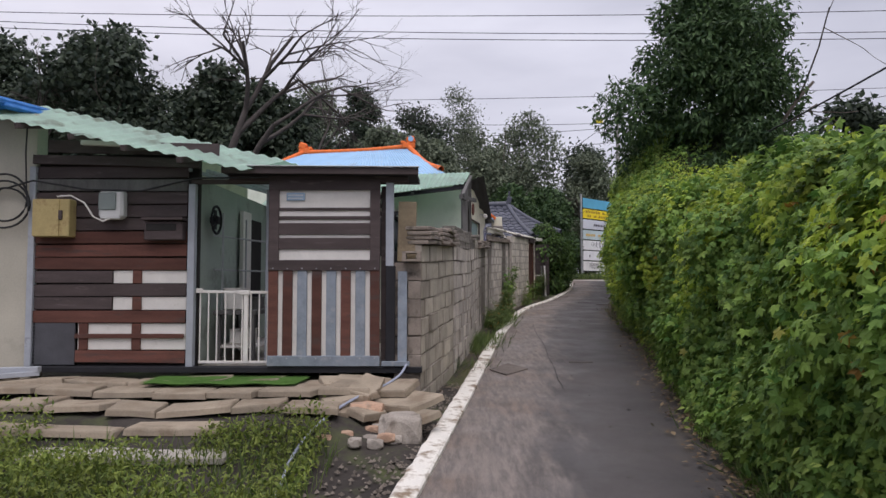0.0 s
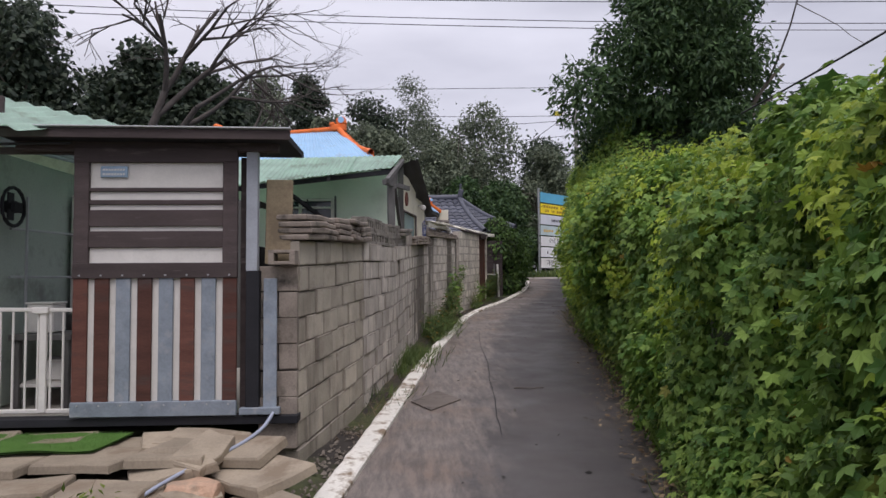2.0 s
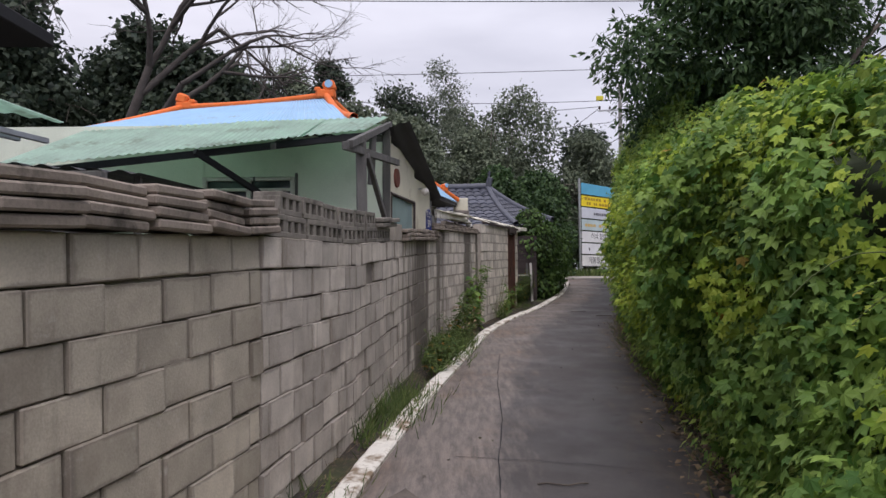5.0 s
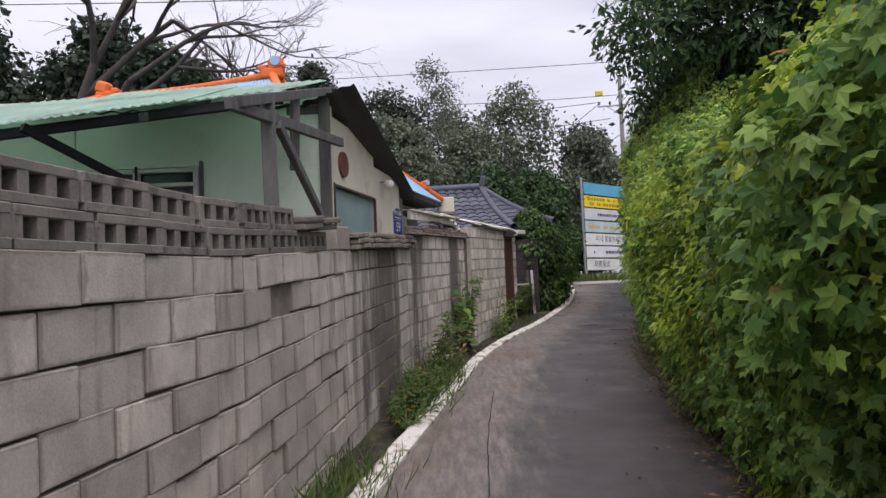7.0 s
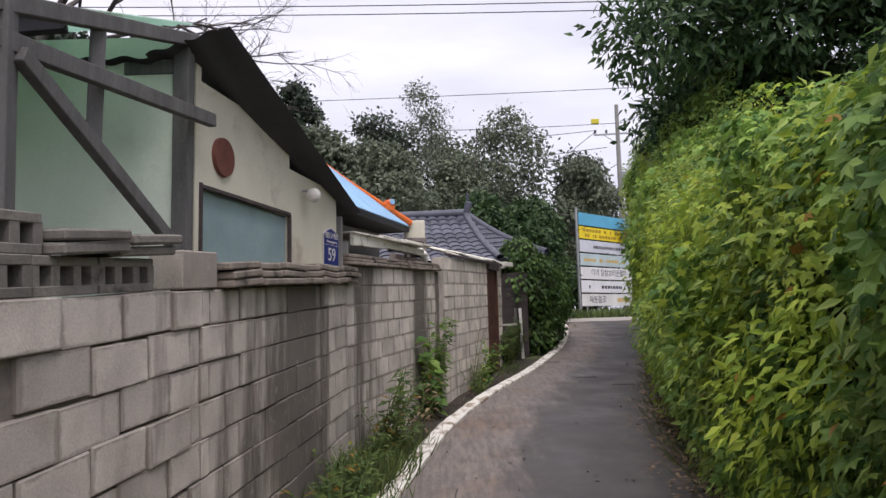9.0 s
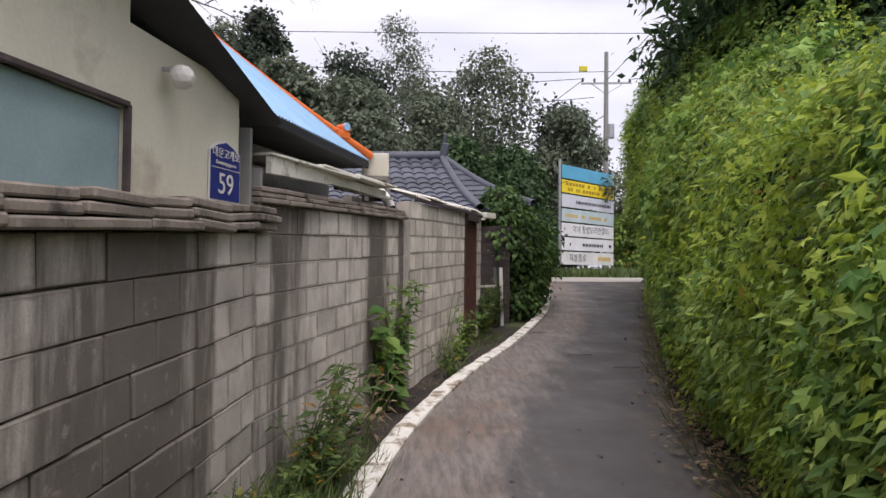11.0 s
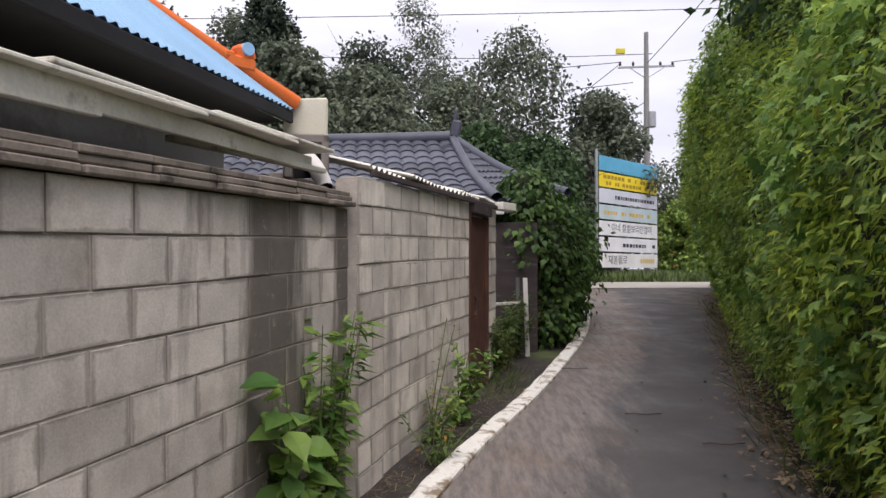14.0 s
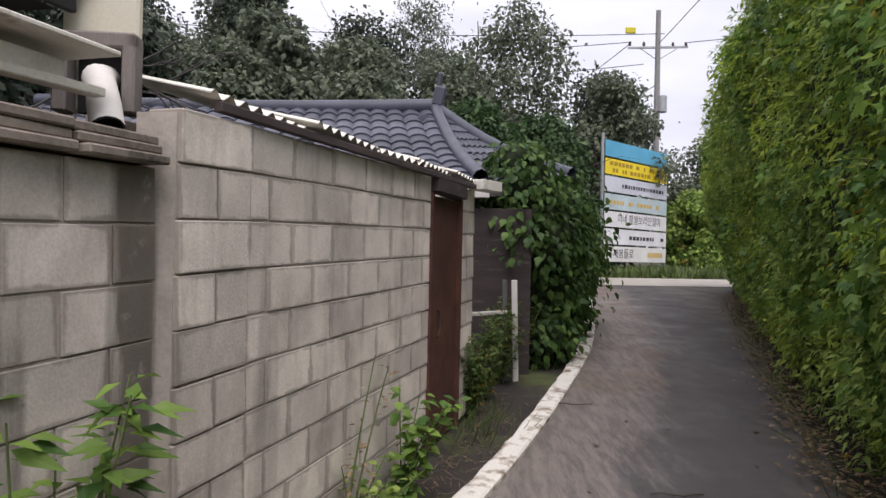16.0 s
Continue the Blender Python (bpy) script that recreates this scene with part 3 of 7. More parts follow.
def build_hedge():
    rng = np.random.default_rng(21)
    root = thing("hedge", (4.0, 12.0, float(grade(12.0))), "dense green hop vines smothering a bank beside the lane", "hedge", kind="stuff")
    root.location = (0, 0, 0)
    ys, vs = np.linspace(-8, 37, 150), np.linspace(0, 2, 24)
    Y, V = np.meshgrid(ys, vs, indexing="ij")
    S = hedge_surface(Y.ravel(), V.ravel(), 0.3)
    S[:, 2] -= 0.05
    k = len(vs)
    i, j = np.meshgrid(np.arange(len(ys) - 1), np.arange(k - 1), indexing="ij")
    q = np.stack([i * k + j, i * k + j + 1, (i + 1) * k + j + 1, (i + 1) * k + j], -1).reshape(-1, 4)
    # shell behind the leaves, painted dark as shade for the gaps
    np_mesh("undergrowth", S, q, M_INNER_SHADE, root, True)

    def facing(y, v):
        p = hedge_surface(y, v)
        dy, dv = hedge_surface(y + 0.05, v) - p, hedge_surface(y, v + 0.02) - p
        nn = np.cross(dv, dy)
        nn /= np.linalg.norm(nn, axis=1)[:, None] + 1e-9
        nn[nn[:, 0] > 0.6] *= -1
        dv /= np.linalg.norm(dv, axis=1)[:, None] + 1e-9
        return p, nn, dv

    def clumps(n, y0, y1, v0, v1, depth):
        """Leaves on many rounded tufts that overlap, hang and leave dark gaps between them."""
        m = int((y1 - y0) * (v1 - v0) * 15)
        cy, cv = rng.uniform(y0, y1, m), rng.uniform(v0, v1, m)
        r, b = rng.uniform(0.14, 0.46, m), rng.uniform(0.04, 0.4, m)
        pick = rng.choice(m, n, p=r ** 2 / (r ** 2).sum())
        p, nn, up = facing(cy[pick], cv[pick])
        rho, a = np.sqrt(rng.uniform(0, 1, n)), rng.uniform(0, 2 * math.pi, n)
        du, dw = (rho * np.cos(a) * r[pick])[:, None], (rho * np.sin(a) * r[pick] * 1.2)[:, None]
        dome = np.sqrt(np.clip(1 - rho ** 2, 0, 1))[:, None]
        along = np.array([[0.0, 1.0, 0.0]])
        q = p + along * du + up * dw + nn * (b[pick][:, None] * dome + rng.uniform(-0.14, depth, (n, 1)))
        q[:, 2] = np.maximum(q[:, 2], grade(q[:, 1]) + 0.03)
        face = nn * (0.5 + dome) + (along * du + up * dw) / r[pick][:, None] * 0.7
        return q, face

    down = np.array([[-0.35, 0, -0.75]])
    for name, n, y0, y1, v0, v1, size, shape, mat in (
        ("hop_leaves", 58000, 1.0, 14.5, 0.06, 1.1, (0.045, 0.1), PALM, M_HOP),
        ("young_hop_leaves", 19000, 1.0, 16.0, 0.55, 1.45, (0.035, 0.08), PALM, M_HOPYOUNG),
        ("back_leaves", 6000, 1.0, 37.0, 1.0, 2.0, (0.08, 0.15), PALM, M_HOP),
        ("shrub_leaves", 66000, 11.5, 37.0, 0.02, 1.3, (0.045, 0.105), OVAL, M_SHADELEAF),
        ("bright_shrub_leaves", 54000, 11.0, 37.0, 0.06, 1.4, (0.04, 0.1), OVAL, M_HOPYOUNG),
        ("far_hop_leaves", 14000, 17.0, 37.0, 0.1, 1.3, (0.07, 0.13), PALM, M_HOP),
        ("foot_leaves", 12000, 1.0, 37.0, 0.0, 0.25, (0.04, 0.09), OVAL, M_SHADELEAF),
    ):
        p, face = clumps(n, y0, y1, v0, v1, 0.08)
        leaves(name, p, down + face * 0.4, face * 0.8 + np.array([[0, 0, 0.6]]), rng.uniform(size[0], size[1], len(p)), shape, mat, root, rng, 0.5)
    # loose shoots over the crest
    lines = []
    for _ in range(120):
        y = rng.uniform(2, 34)
        v = rng.uniform(0.6, 1.25)
        a = hedge_surface(np.array([y]), np.array([v]))[0]
        d = np.array([rng.uniform(-0.5, 0.2), rng.uniform(-0.5, 0.5), rng.uniform(0.2, 0.6)])
        s = np.linspace(0, 1, 6)[:, None]
        lines.append((a + d * s * 0.7 + np.array([0, 0, -0.35]) * s ** 2, 0.003))
    tubes("shoots", lines, M_STEM, root, 4)
    # leafy sprigs standing out from the mass
    P, D, W, lines = [], [], [], []
    for _ in range(520):
        y = rng.uniform(2, 33)
        v = rng.uniform(0.15, 1.3)
        a = hedge_surface(np.array([y]), np.array([v]))[0]
        d = np.array([rng.uniform(-0.7, 0.1), rng.normal(0, 0.4), rng.uniform(0.1, 0.9)]) * rng.uniform(0.3, 0.65) * (0.55 if y < 13 else 0.9)
        k = 16
        s = np.linspace(0.1, 1, k)[:, None]
        line = a + d * s + np.array([-0.12, 0, -0.3]) * s ** 2 * rng.uniform(0.3, 1.0)
        lines.append((line, 0.003))
        P.append(line)
        side = np.where(np.arange(k) % 2 == 0, 1.0, -1.0)[:, None]
        D.append(np.array([0.0, 1.0, 0.0]) * side + d / np.linalg.norm(d) * 0.6)
        W.append(np.full(k, y))
    P, D, W = np.concatenate(P), np.concatenate(D), np.concatenate(W)
    for name, sel, shape, mat, lo, hi in (("hop_sprigs", W < 13, PALM, M_HOPYOUNG, 0.025, 0.05), ("shrub_sprigs", W >= 13, OVAL, M_HOPYOUNG, 0.05, 0.1)):
        leaves(name, P[sel], D[sel], np.array([[-0.3, -0.2, 1.0]]), rng.uniform(lo, hi, int(sel.sum())), shape, mat, root, rng, 0.2)
    tubes("sprig_stems", lines, M_STEM, root, 4)
    # leaf fragments blown over the lane
    m = 160
    y = rng.uniform(3, 30, m)
    x = line_x(y) + (edge_x(y) - line_x(y)) * rng.beta(2.2, 1.3, m)
    p = np.stack([x, y, grade(y) + 0.02], -1)
    b = leaves("lane_debris", p, rng.normal(0, 1, (m, 3)) * np.array([[1, 1, 0.1]]), np.array([[0, 0, 1.0]]), rng.uniform(0.02, 0.06, m), DIAMOND, leaf_material("dark_leaf_scrap", (0.02, 0.018, 0.014), (0.09, 0.08, 0.05), trans=0.0), None, rng, 0.2)
    tagged(b, "small dark leaf scraps scattered over the lane", "leaf litter", kind="stuff")
    # leaf litter and grass at the foot
    y = rng.uniform(1, 34, 9000)
    x = edge_x(y) + rng.normal(0.16, 0.17, 9000) + 0.12 * np.clip((y - 8) / 4, 0, 1)
    p = np.stack([x, y, grade(y) + 0.035 + rng.uniform(0, 0.02, 9000)], -1)
    litter = leaves("leaf_litter", p, rng.normal(0, 1, (9000, 3)) * np.array([[1, 1, 0.1]]), np.array([[0, 0, 1.0]]), rng.uniform(0.03, 0.08, 9000), DIAMOND, M_LITTER, None, rng, 0.15)
    tagged(litter, "dry brown fallen leaves along the lane's edge", "leaf litter", kind="stuff")
    n = 3200
    y = np.concatenate([rng.uniform(2.0, 6.5, 2300), rng.uniform(6.5, 30, 900)])
    p = np.stack([edge_x(y) + rng.normal(0.22, 0.1, n), y, grade(y)], -1)
    g = leaves("verge_grass", p, np.array([[-0.45, 0, 0.9]]), np.array([[-1, 0, 0.4]]), rng.uniform(0.1, 0.3, n), BLADE, M_GRASS, None, rng, 0.4)
    tagged(g, "long green grass blades at the hedge's foot", "grass", kind="stuff")


build_hedge()


# ---- trees ----
def limbs(start, direction, length, radius, depth, rng, lines, bend=0.35, splits=(2, 3), droop=0.0, tips=None, keep=0.55, fan=0.65):
    pts, p, d = [np.array(start, float)], np.array(start, float), np.array(direction, float)
    d /= np.linalg.norm(d)
    steps = 5
    for _ in range(steps):
        d = d + rng.normal(0, bend * 0.35, 3) + np.array([0, 0, -droop])
        d /= np.linalg.norm(d)
        p = p + d * length / steps
        pts.append(p.copy())
    lines.append((np.array(pts), np.linspace(radius, radius * 0.55, steps + 1)))
    if depth == 0:
        if tips is not None:
            tips.append(p)
        return
    for _ in range(rng.integers(splits[0], splits[1] + 1)):
        k = rng.integers(2, steps + 1)
        nd = d + rng.normal(0, fan, 3)
        limbs(pts[k], nd, length * rng.uniform(0.55, 0.8), radius * keep * (1.15 - 0.1 * k), depth - 1, rng, lines, bend, splits, droop, tips, keep, fan)


def crown_points(lobes, n, rng, shell=0.55):
    """Leaf places in several uneven clumps, denser towards their skins."""
    w = np.array([l[3] ** 2 for l in lobes])
    pick = rng.choice(len(lobes), n, p=w / w.sum())
    d = rng.normal(0, 1, (n, 3))
    d /= np.linalg.norm(d, axis=1)[:, None]
    r = rng.uniform(shell, 1.08, n) ** 0.7 * (1 + 0.22 * np.abs(rng.normal(0, 1, n)) * (rng.random(n) < 0.3))
    c = np.array([l[:3] for l in lobes])[pick]
    s = np.array([l[3] for l in lobes])[pick]
    flat = np.array([[1, 1, 0.8]])
    return c + d * flat * (r * s)[:, None], d


def leafy_tree(name, base, top, crown, n, size, mat, seed, label, lobes=14, low=0.35, shape=OVAL, sparse=0.5, bark=None, category="tree"):
    """Tapered trunk and limbs, and a crown of clumps between low and the top."""
    rng = np.random.default_rng(seed)
    bx, by, bz = base
    H = top - bz
    root = thing(name, (0, 0, 0), label, category)
    lines = []
    limbs((bx, by, bz - 0.2), (rng.normal(0, 0.06), rng.normal(0, 0.06), 1), H * 0.45, 0.018 * H, 3, rng, lines, 0.22)
    v = tubes("trunk", lines, bark or M_BARK, root, 6)
    L = [(bx, by, top - crown * 0.3, crown * 0.32), (bx + crown * 0.2, by, top - crown * 0.75, crown * 0.42)]
    for i in range(lobes):
        f = (i + rng.uniform(0, 1)) / lobes
        z = bz + H * (low + (0.94 - low) * f)
        spread = crown * math.sin(math.pi * (0.2 + 0.72 * f)) * rng.uniform(0.35, 1.0)
        a = rng.uniform(0, 2 * math.pi)
        r = crown * rng.uniform(0.2, 0.42) * (1.1 - 0.45 * f)
        L.append((bx + math.cos(a) * spread * 0.75, by + math.sin(a) * spread * 0.75, min(z, top - r * 0.75), r))
    p, d = crown_points(L, n, rng, sparse)
    leaves("crown", p, d * 0.6 + np.array([[0, 0, -0.5]]), d + np.array([[0, 0, 0.6]]), rng.uniform(size * 0.6, size * 1.3, n), shape, mat, root, rng, 0.6)
    return root


def bare_tree(name, base, heading, length, radius, seed, label, depth=5):
    rng = np.random.default_rng(seed)
    lines = []
    for d, k, r in heading:
        limbs(base, d, length * k, radius * r, depth, rng, lines, 0.25, (2, 3), 0.0, None, 0.74, 0.42)
    root = thing(name, (0, 0, 0), label, "tree")
    tubes("trunk", [l for l in lines if l[1][0] > 0.045], M_DEADBARK, root, 7)
    tagged(tubes("branchwork", [l for l in lines if l[1][0] <= 0.045], M_DEADBARK, root, 5), kind="stuff")
    return root


def plant_trees():
    leafy_tree("broadleaf_tree", (8.65, 21.6, 0.9), 12.0, 3.5, 60000, 0.22, M_TREELEAF, 3, "large dark green broadleaf tree rising behind the hedge", 56, 0.26, OVAL, 0.3)
    far = [
        (-21, 30, 13.2, 4.3, M_PINE), (-15.2, 29, 13.0, 4.2, M_PINE), (-11.2, 32, 12.3, 3.6, M_PINE), (-18, 34, 13.5, 4.0, M_PINE), (-26, 33, 12, 4, M_PINE), (-23.5, 36, 12.5, 4, M_PINE), (-13, 36, 12.0, 3.6, M_PINE), (-8.5, 38, 11.6, 3.4, M_PINE), (-4, 42, 11.5, 3.2, M_FARLEAF), (-1, 44, 11.2, 3, M_FARLEAF), (-33, 30, 11, 4.5, M_PINE), (-8.6, 31, 11.0, 3.0, M_PINE),
    ]
    for i, (x, y, top, w, m) in enumerate(far):
        leafy_tree("pine_tree", (x, y, float(grade(y)) + 1.5), top, w, 15000, 0.3, m, 40 + i, "dark pine with ragged clumps of needles", 40, 0.2, DIAMOND, 0.25)
    leafy_tree("conifer", (-6.2, 46, 3.5), 15.3, 2.5, 12000, 0.26, M_PINE, 60, "tall dark conifer in the wood behind the houses", 40, 0.3, DIAMOND, 0.2)
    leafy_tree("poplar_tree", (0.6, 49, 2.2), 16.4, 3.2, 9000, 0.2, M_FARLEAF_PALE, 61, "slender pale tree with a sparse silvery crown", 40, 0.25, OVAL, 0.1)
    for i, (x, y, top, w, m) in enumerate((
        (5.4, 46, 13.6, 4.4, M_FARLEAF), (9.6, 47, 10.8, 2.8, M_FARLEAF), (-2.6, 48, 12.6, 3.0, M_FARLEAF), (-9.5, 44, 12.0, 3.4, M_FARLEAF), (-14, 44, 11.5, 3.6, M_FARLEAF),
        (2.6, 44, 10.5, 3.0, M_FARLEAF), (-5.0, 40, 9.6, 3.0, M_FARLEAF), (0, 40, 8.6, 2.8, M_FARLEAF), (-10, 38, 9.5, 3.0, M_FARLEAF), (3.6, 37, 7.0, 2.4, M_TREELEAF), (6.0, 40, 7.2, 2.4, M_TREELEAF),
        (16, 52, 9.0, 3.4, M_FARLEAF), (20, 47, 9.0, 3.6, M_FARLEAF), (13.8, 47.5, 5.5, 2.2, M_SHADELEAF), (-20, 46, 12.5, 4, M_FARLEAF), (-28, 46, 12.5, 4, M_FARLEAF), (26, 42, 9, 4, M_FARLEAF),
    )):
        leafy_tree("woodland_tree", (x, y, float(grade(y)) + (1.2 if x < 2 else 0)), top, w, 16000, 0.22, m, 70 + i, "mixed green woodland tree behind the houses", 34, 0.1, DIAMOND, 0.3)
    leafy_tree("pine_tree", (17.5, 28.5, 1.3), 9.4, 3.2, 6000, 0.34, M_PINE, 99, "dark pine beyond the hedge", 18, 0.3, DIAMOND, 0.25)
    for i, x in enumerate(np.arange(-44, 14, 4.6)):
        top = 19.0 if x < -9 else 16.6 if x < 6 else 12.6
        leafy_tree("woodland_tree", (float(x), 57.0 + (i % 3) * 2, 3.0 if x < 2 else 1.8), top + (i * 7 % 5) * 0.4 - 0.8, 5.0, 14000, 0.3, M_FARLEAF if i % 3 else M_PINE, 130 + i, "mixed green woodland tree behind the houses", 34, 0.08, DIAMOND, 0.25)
    bare_tree("bare_tree", (-8.6, 24.5, 3.6), (((0.3, 0, 1), 0.85, 1.0), ((0.55, 0, 0.85), 0.85, 0.8), ((0.95, 0.1, 0.7), 0.8, 0.65)), 5.2, 0.2, 5, "leafless grey tree with fine spreading branches", 6)
    bare_tree("bare_sapling", (-16.5, 27, 6.0), (((0.1, 0, 1), 1.0, 1.0), ((-0.4, 0, 1), 0.8, 0.6)), 3.2, 0.07, 14, "thin leafless tree above the pines", 4)


plant_trees()


# ---- block wall along the lane ----
def wall_x(y):
    return np.interp(y, WALL_Y, WALL_X)


def top_z(y):
    return np.interp(y, (7.3, 9.05, 11.0, 13.3, 16.3), (1.88, 1.97, 2.01, 2.155, 2.32))


def bevelled_box_mesh(name, size, bevel, mat, cut=None):
    bm = bmesh.new()
    add_box(bm, (0, 0, 0), size, None, bevel)
    me = bpy.data.meshes.new(name)
    bm.to_mesh(me)
    bm.free()
    me.materials.append(mat)
    return me


def block_run(wall, p0, p1, z0, z1, courses, meshes, rng, length=0.4, height=0.2, loose=0.004, skip=None, proud=0.0, phase=0.0):
    """Courses of blocks along p0-p1, counted down from the top edge z0-z1."""
    p0, p1 = np.array(p0, float), np.array(p1, float)
    run = np.linalg.norm(p1 - p0)
    d = (p1 - p0) / run
    side = np.array([d[1], -d[0]])
    yaw = math.atan2(d[1], d[0])
    tilt = -math.atan2(z1 - z0, run)
    for c in range(courses):
        s = -phase - (length / 2 if c % 2 else 0.0)
        while s < run:
            a, b = max(s, 0.0), min(s + length, run)
            s += length
            if b - a < 0.06:
                continue
            mid = (a + b) / 2
            if skip and skip(mid, c):
                continue
            z = z0 + (z1 - z0) * mid / run - height * (c + 0.5)
            ob = new("block", meshes[rng.integers(len(meshes))])
            o = proud + rng.normal(0, loose)
            q = p0 + d * mid + side * (o - 0.075)
            ob.matrix_basis = Matrix.LocRotScale(
                (q[0], q[1], z + rng.normal(0, loose * 0.5)), Euler((rng.normal(0, 0.006), tilt + rng.normal(0, loose * 0.9), yaw + rng.normal(0, loose))), ((b - a - 0.010) / 0.392, 1, 1)
            )
            ob.parent = wall


def wall_core(name, pts, base, top, thick, mat, label, back=0.034):
    """The solid inside of a wall, set back behind its blocks."""
    bm = bmesh.new()
    rows = []
    for (x, y), t in zip(pts, top):
        g = float(grade(y)) - 0.3
        rows.append([bm.verts.new((x - o, y, z)) for o in (back, thick) for z in (g, t)])
    for a, b in zip(rows, rows[1:]):
        bm.faces.new((a[0], b[0], b[1], a[1]))
        bm.faces.new((a[3], b[3], b[2], a[2]))
        bm.faces.new((a[1], b[1], b[3], a[3]))
    bm.faces.new((rows[0][0], rows[0][1], rows[0][3], rows[0][2]))
    bm.faces.new((rows[-1][2], rows[-1][3], rows[-1][1], rows[-1][0]))
    return tagged(part(name, bm, mat), label, "wall", kind="structure")


def build_walls():
    rng = np.random.default_rng(31)
    size = (0.392, 0.15, 0.193)
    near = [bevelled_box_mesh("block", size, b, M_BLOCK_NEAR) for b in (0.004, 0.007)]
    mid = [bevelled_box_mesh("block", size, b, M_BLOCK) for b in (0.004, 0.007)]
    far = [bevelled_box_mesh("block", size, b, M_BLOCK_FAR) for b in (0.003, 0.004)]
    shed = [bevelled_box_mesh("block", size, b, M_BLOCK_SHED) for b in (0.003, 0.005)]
    ys = np.array([7.32, 8.2, 9.2, 10.2, 11.2, 12.2, 13.3, 14.7, 16.2])
    w1 = wall_core("wall_lane", [(float(wall_x(y)), y) for y in ys], None, [float(top_z(y)) - 0.01 for y in ys], 0.15, M_MORTAR, "dry-stacked grey concrete block wall beside the lane")
    for k in range(4):
        a, b = WALL_Y[k], WALL_Y[k + 1]
        za, zb = float(top_z(a)), float(top_z(b))
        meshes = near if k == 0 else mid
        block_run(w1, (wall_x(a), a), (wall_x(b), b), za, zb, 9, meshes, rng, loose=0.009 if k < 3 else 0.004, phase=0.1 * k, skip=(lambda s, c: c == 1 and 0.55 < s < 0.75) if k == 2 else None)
    # return of the wall beside the gate; its shade and stains share the darker coping colour
    block_run(w1, (-0.46, 7.26), (-0.16, 7.26), 1.69, 1.69, 7, [bevelled_box_mesh("block", size, 0.005, M_CAP)], rng, length=0.3, loose=0.006)
    w2 = wall_core("wall_yard", [(1.0, 16.22), (1.86, 19.5)], None, [2.5, 2.62], 0.15, M_MORTAR_PALE, "damp-streaked grey concrete block wall under a narrow roof", 0.009)
    block_run(w2, (1.0, 16.22), (1.87, 19.54), 2.5, 2.63, 10, far, rng, loose=0.002, phase=0.17)
    w3 = wall_core("wall_shed", [(1.93, 19.56), (2.72, 22.12)], None, [2.83, 2.9], 0.15, M_MORTAR_PALE, "grey concrete block wall of a small shed", 0.006)
    block_run(w3, (1.93, 19.56), (2.06, 19.98), 2.85, 2.87, 11, shed, rng, length=0.44, loose=0.002, proud=0.012)
    block_run(w3, (2.06, 19.98), (2.74, 22.18), 2.87, 2.94, 11, shed, rng, loose=0.002, phase=0.05)
    block_run(w3, (2.97, 22.9), (3.1, 23.32), 2.93, 2.95, 10, shed, rng, length=0.42, loose=0.002)
    return w1


def coping_stack(name, y, seed, mat, layers=3):
    """A short stack of thin sloping slabs lying across the wall."""
    rng = np.random.default_rng(seed)
    root = thing(name)
    for i in range(layers):
        bm = bmesh.new()
        add_box(bm, (rng.normal(0, 0.012) + 0.02, rng.normal(0, 0.01), 0.028 + i * 0.052), (0.3 - 0.015 * i, 0.4 + rng.normal(0, 0.015), 0.044), Euler((rng.normal(0, 0.012), 0.0, rng.normal(0, 0.02))).to_matrix(), 0.009)
        part("slab", bm, mat, root)
    return root


def hollow_block(name):
    """A concrete block laid on its side, its three cavities open towards the lane."""
    bm = bmesh.new()
    L, H, D = 0.39, 0.15, 0.19
    for z in (0.019, H - 0.019):
        add_box(bm, (0, 0, z), (D, L, 0.038), None, 0.004)
    for y in (-0.18, -0.065, 0.065, 0.18):
        add_box(bm, (0, y, H / 2), (D - 0.006, 0.05, H - 0.06), None, 0.003)
    return part(name, bm, M_HOLLOW)


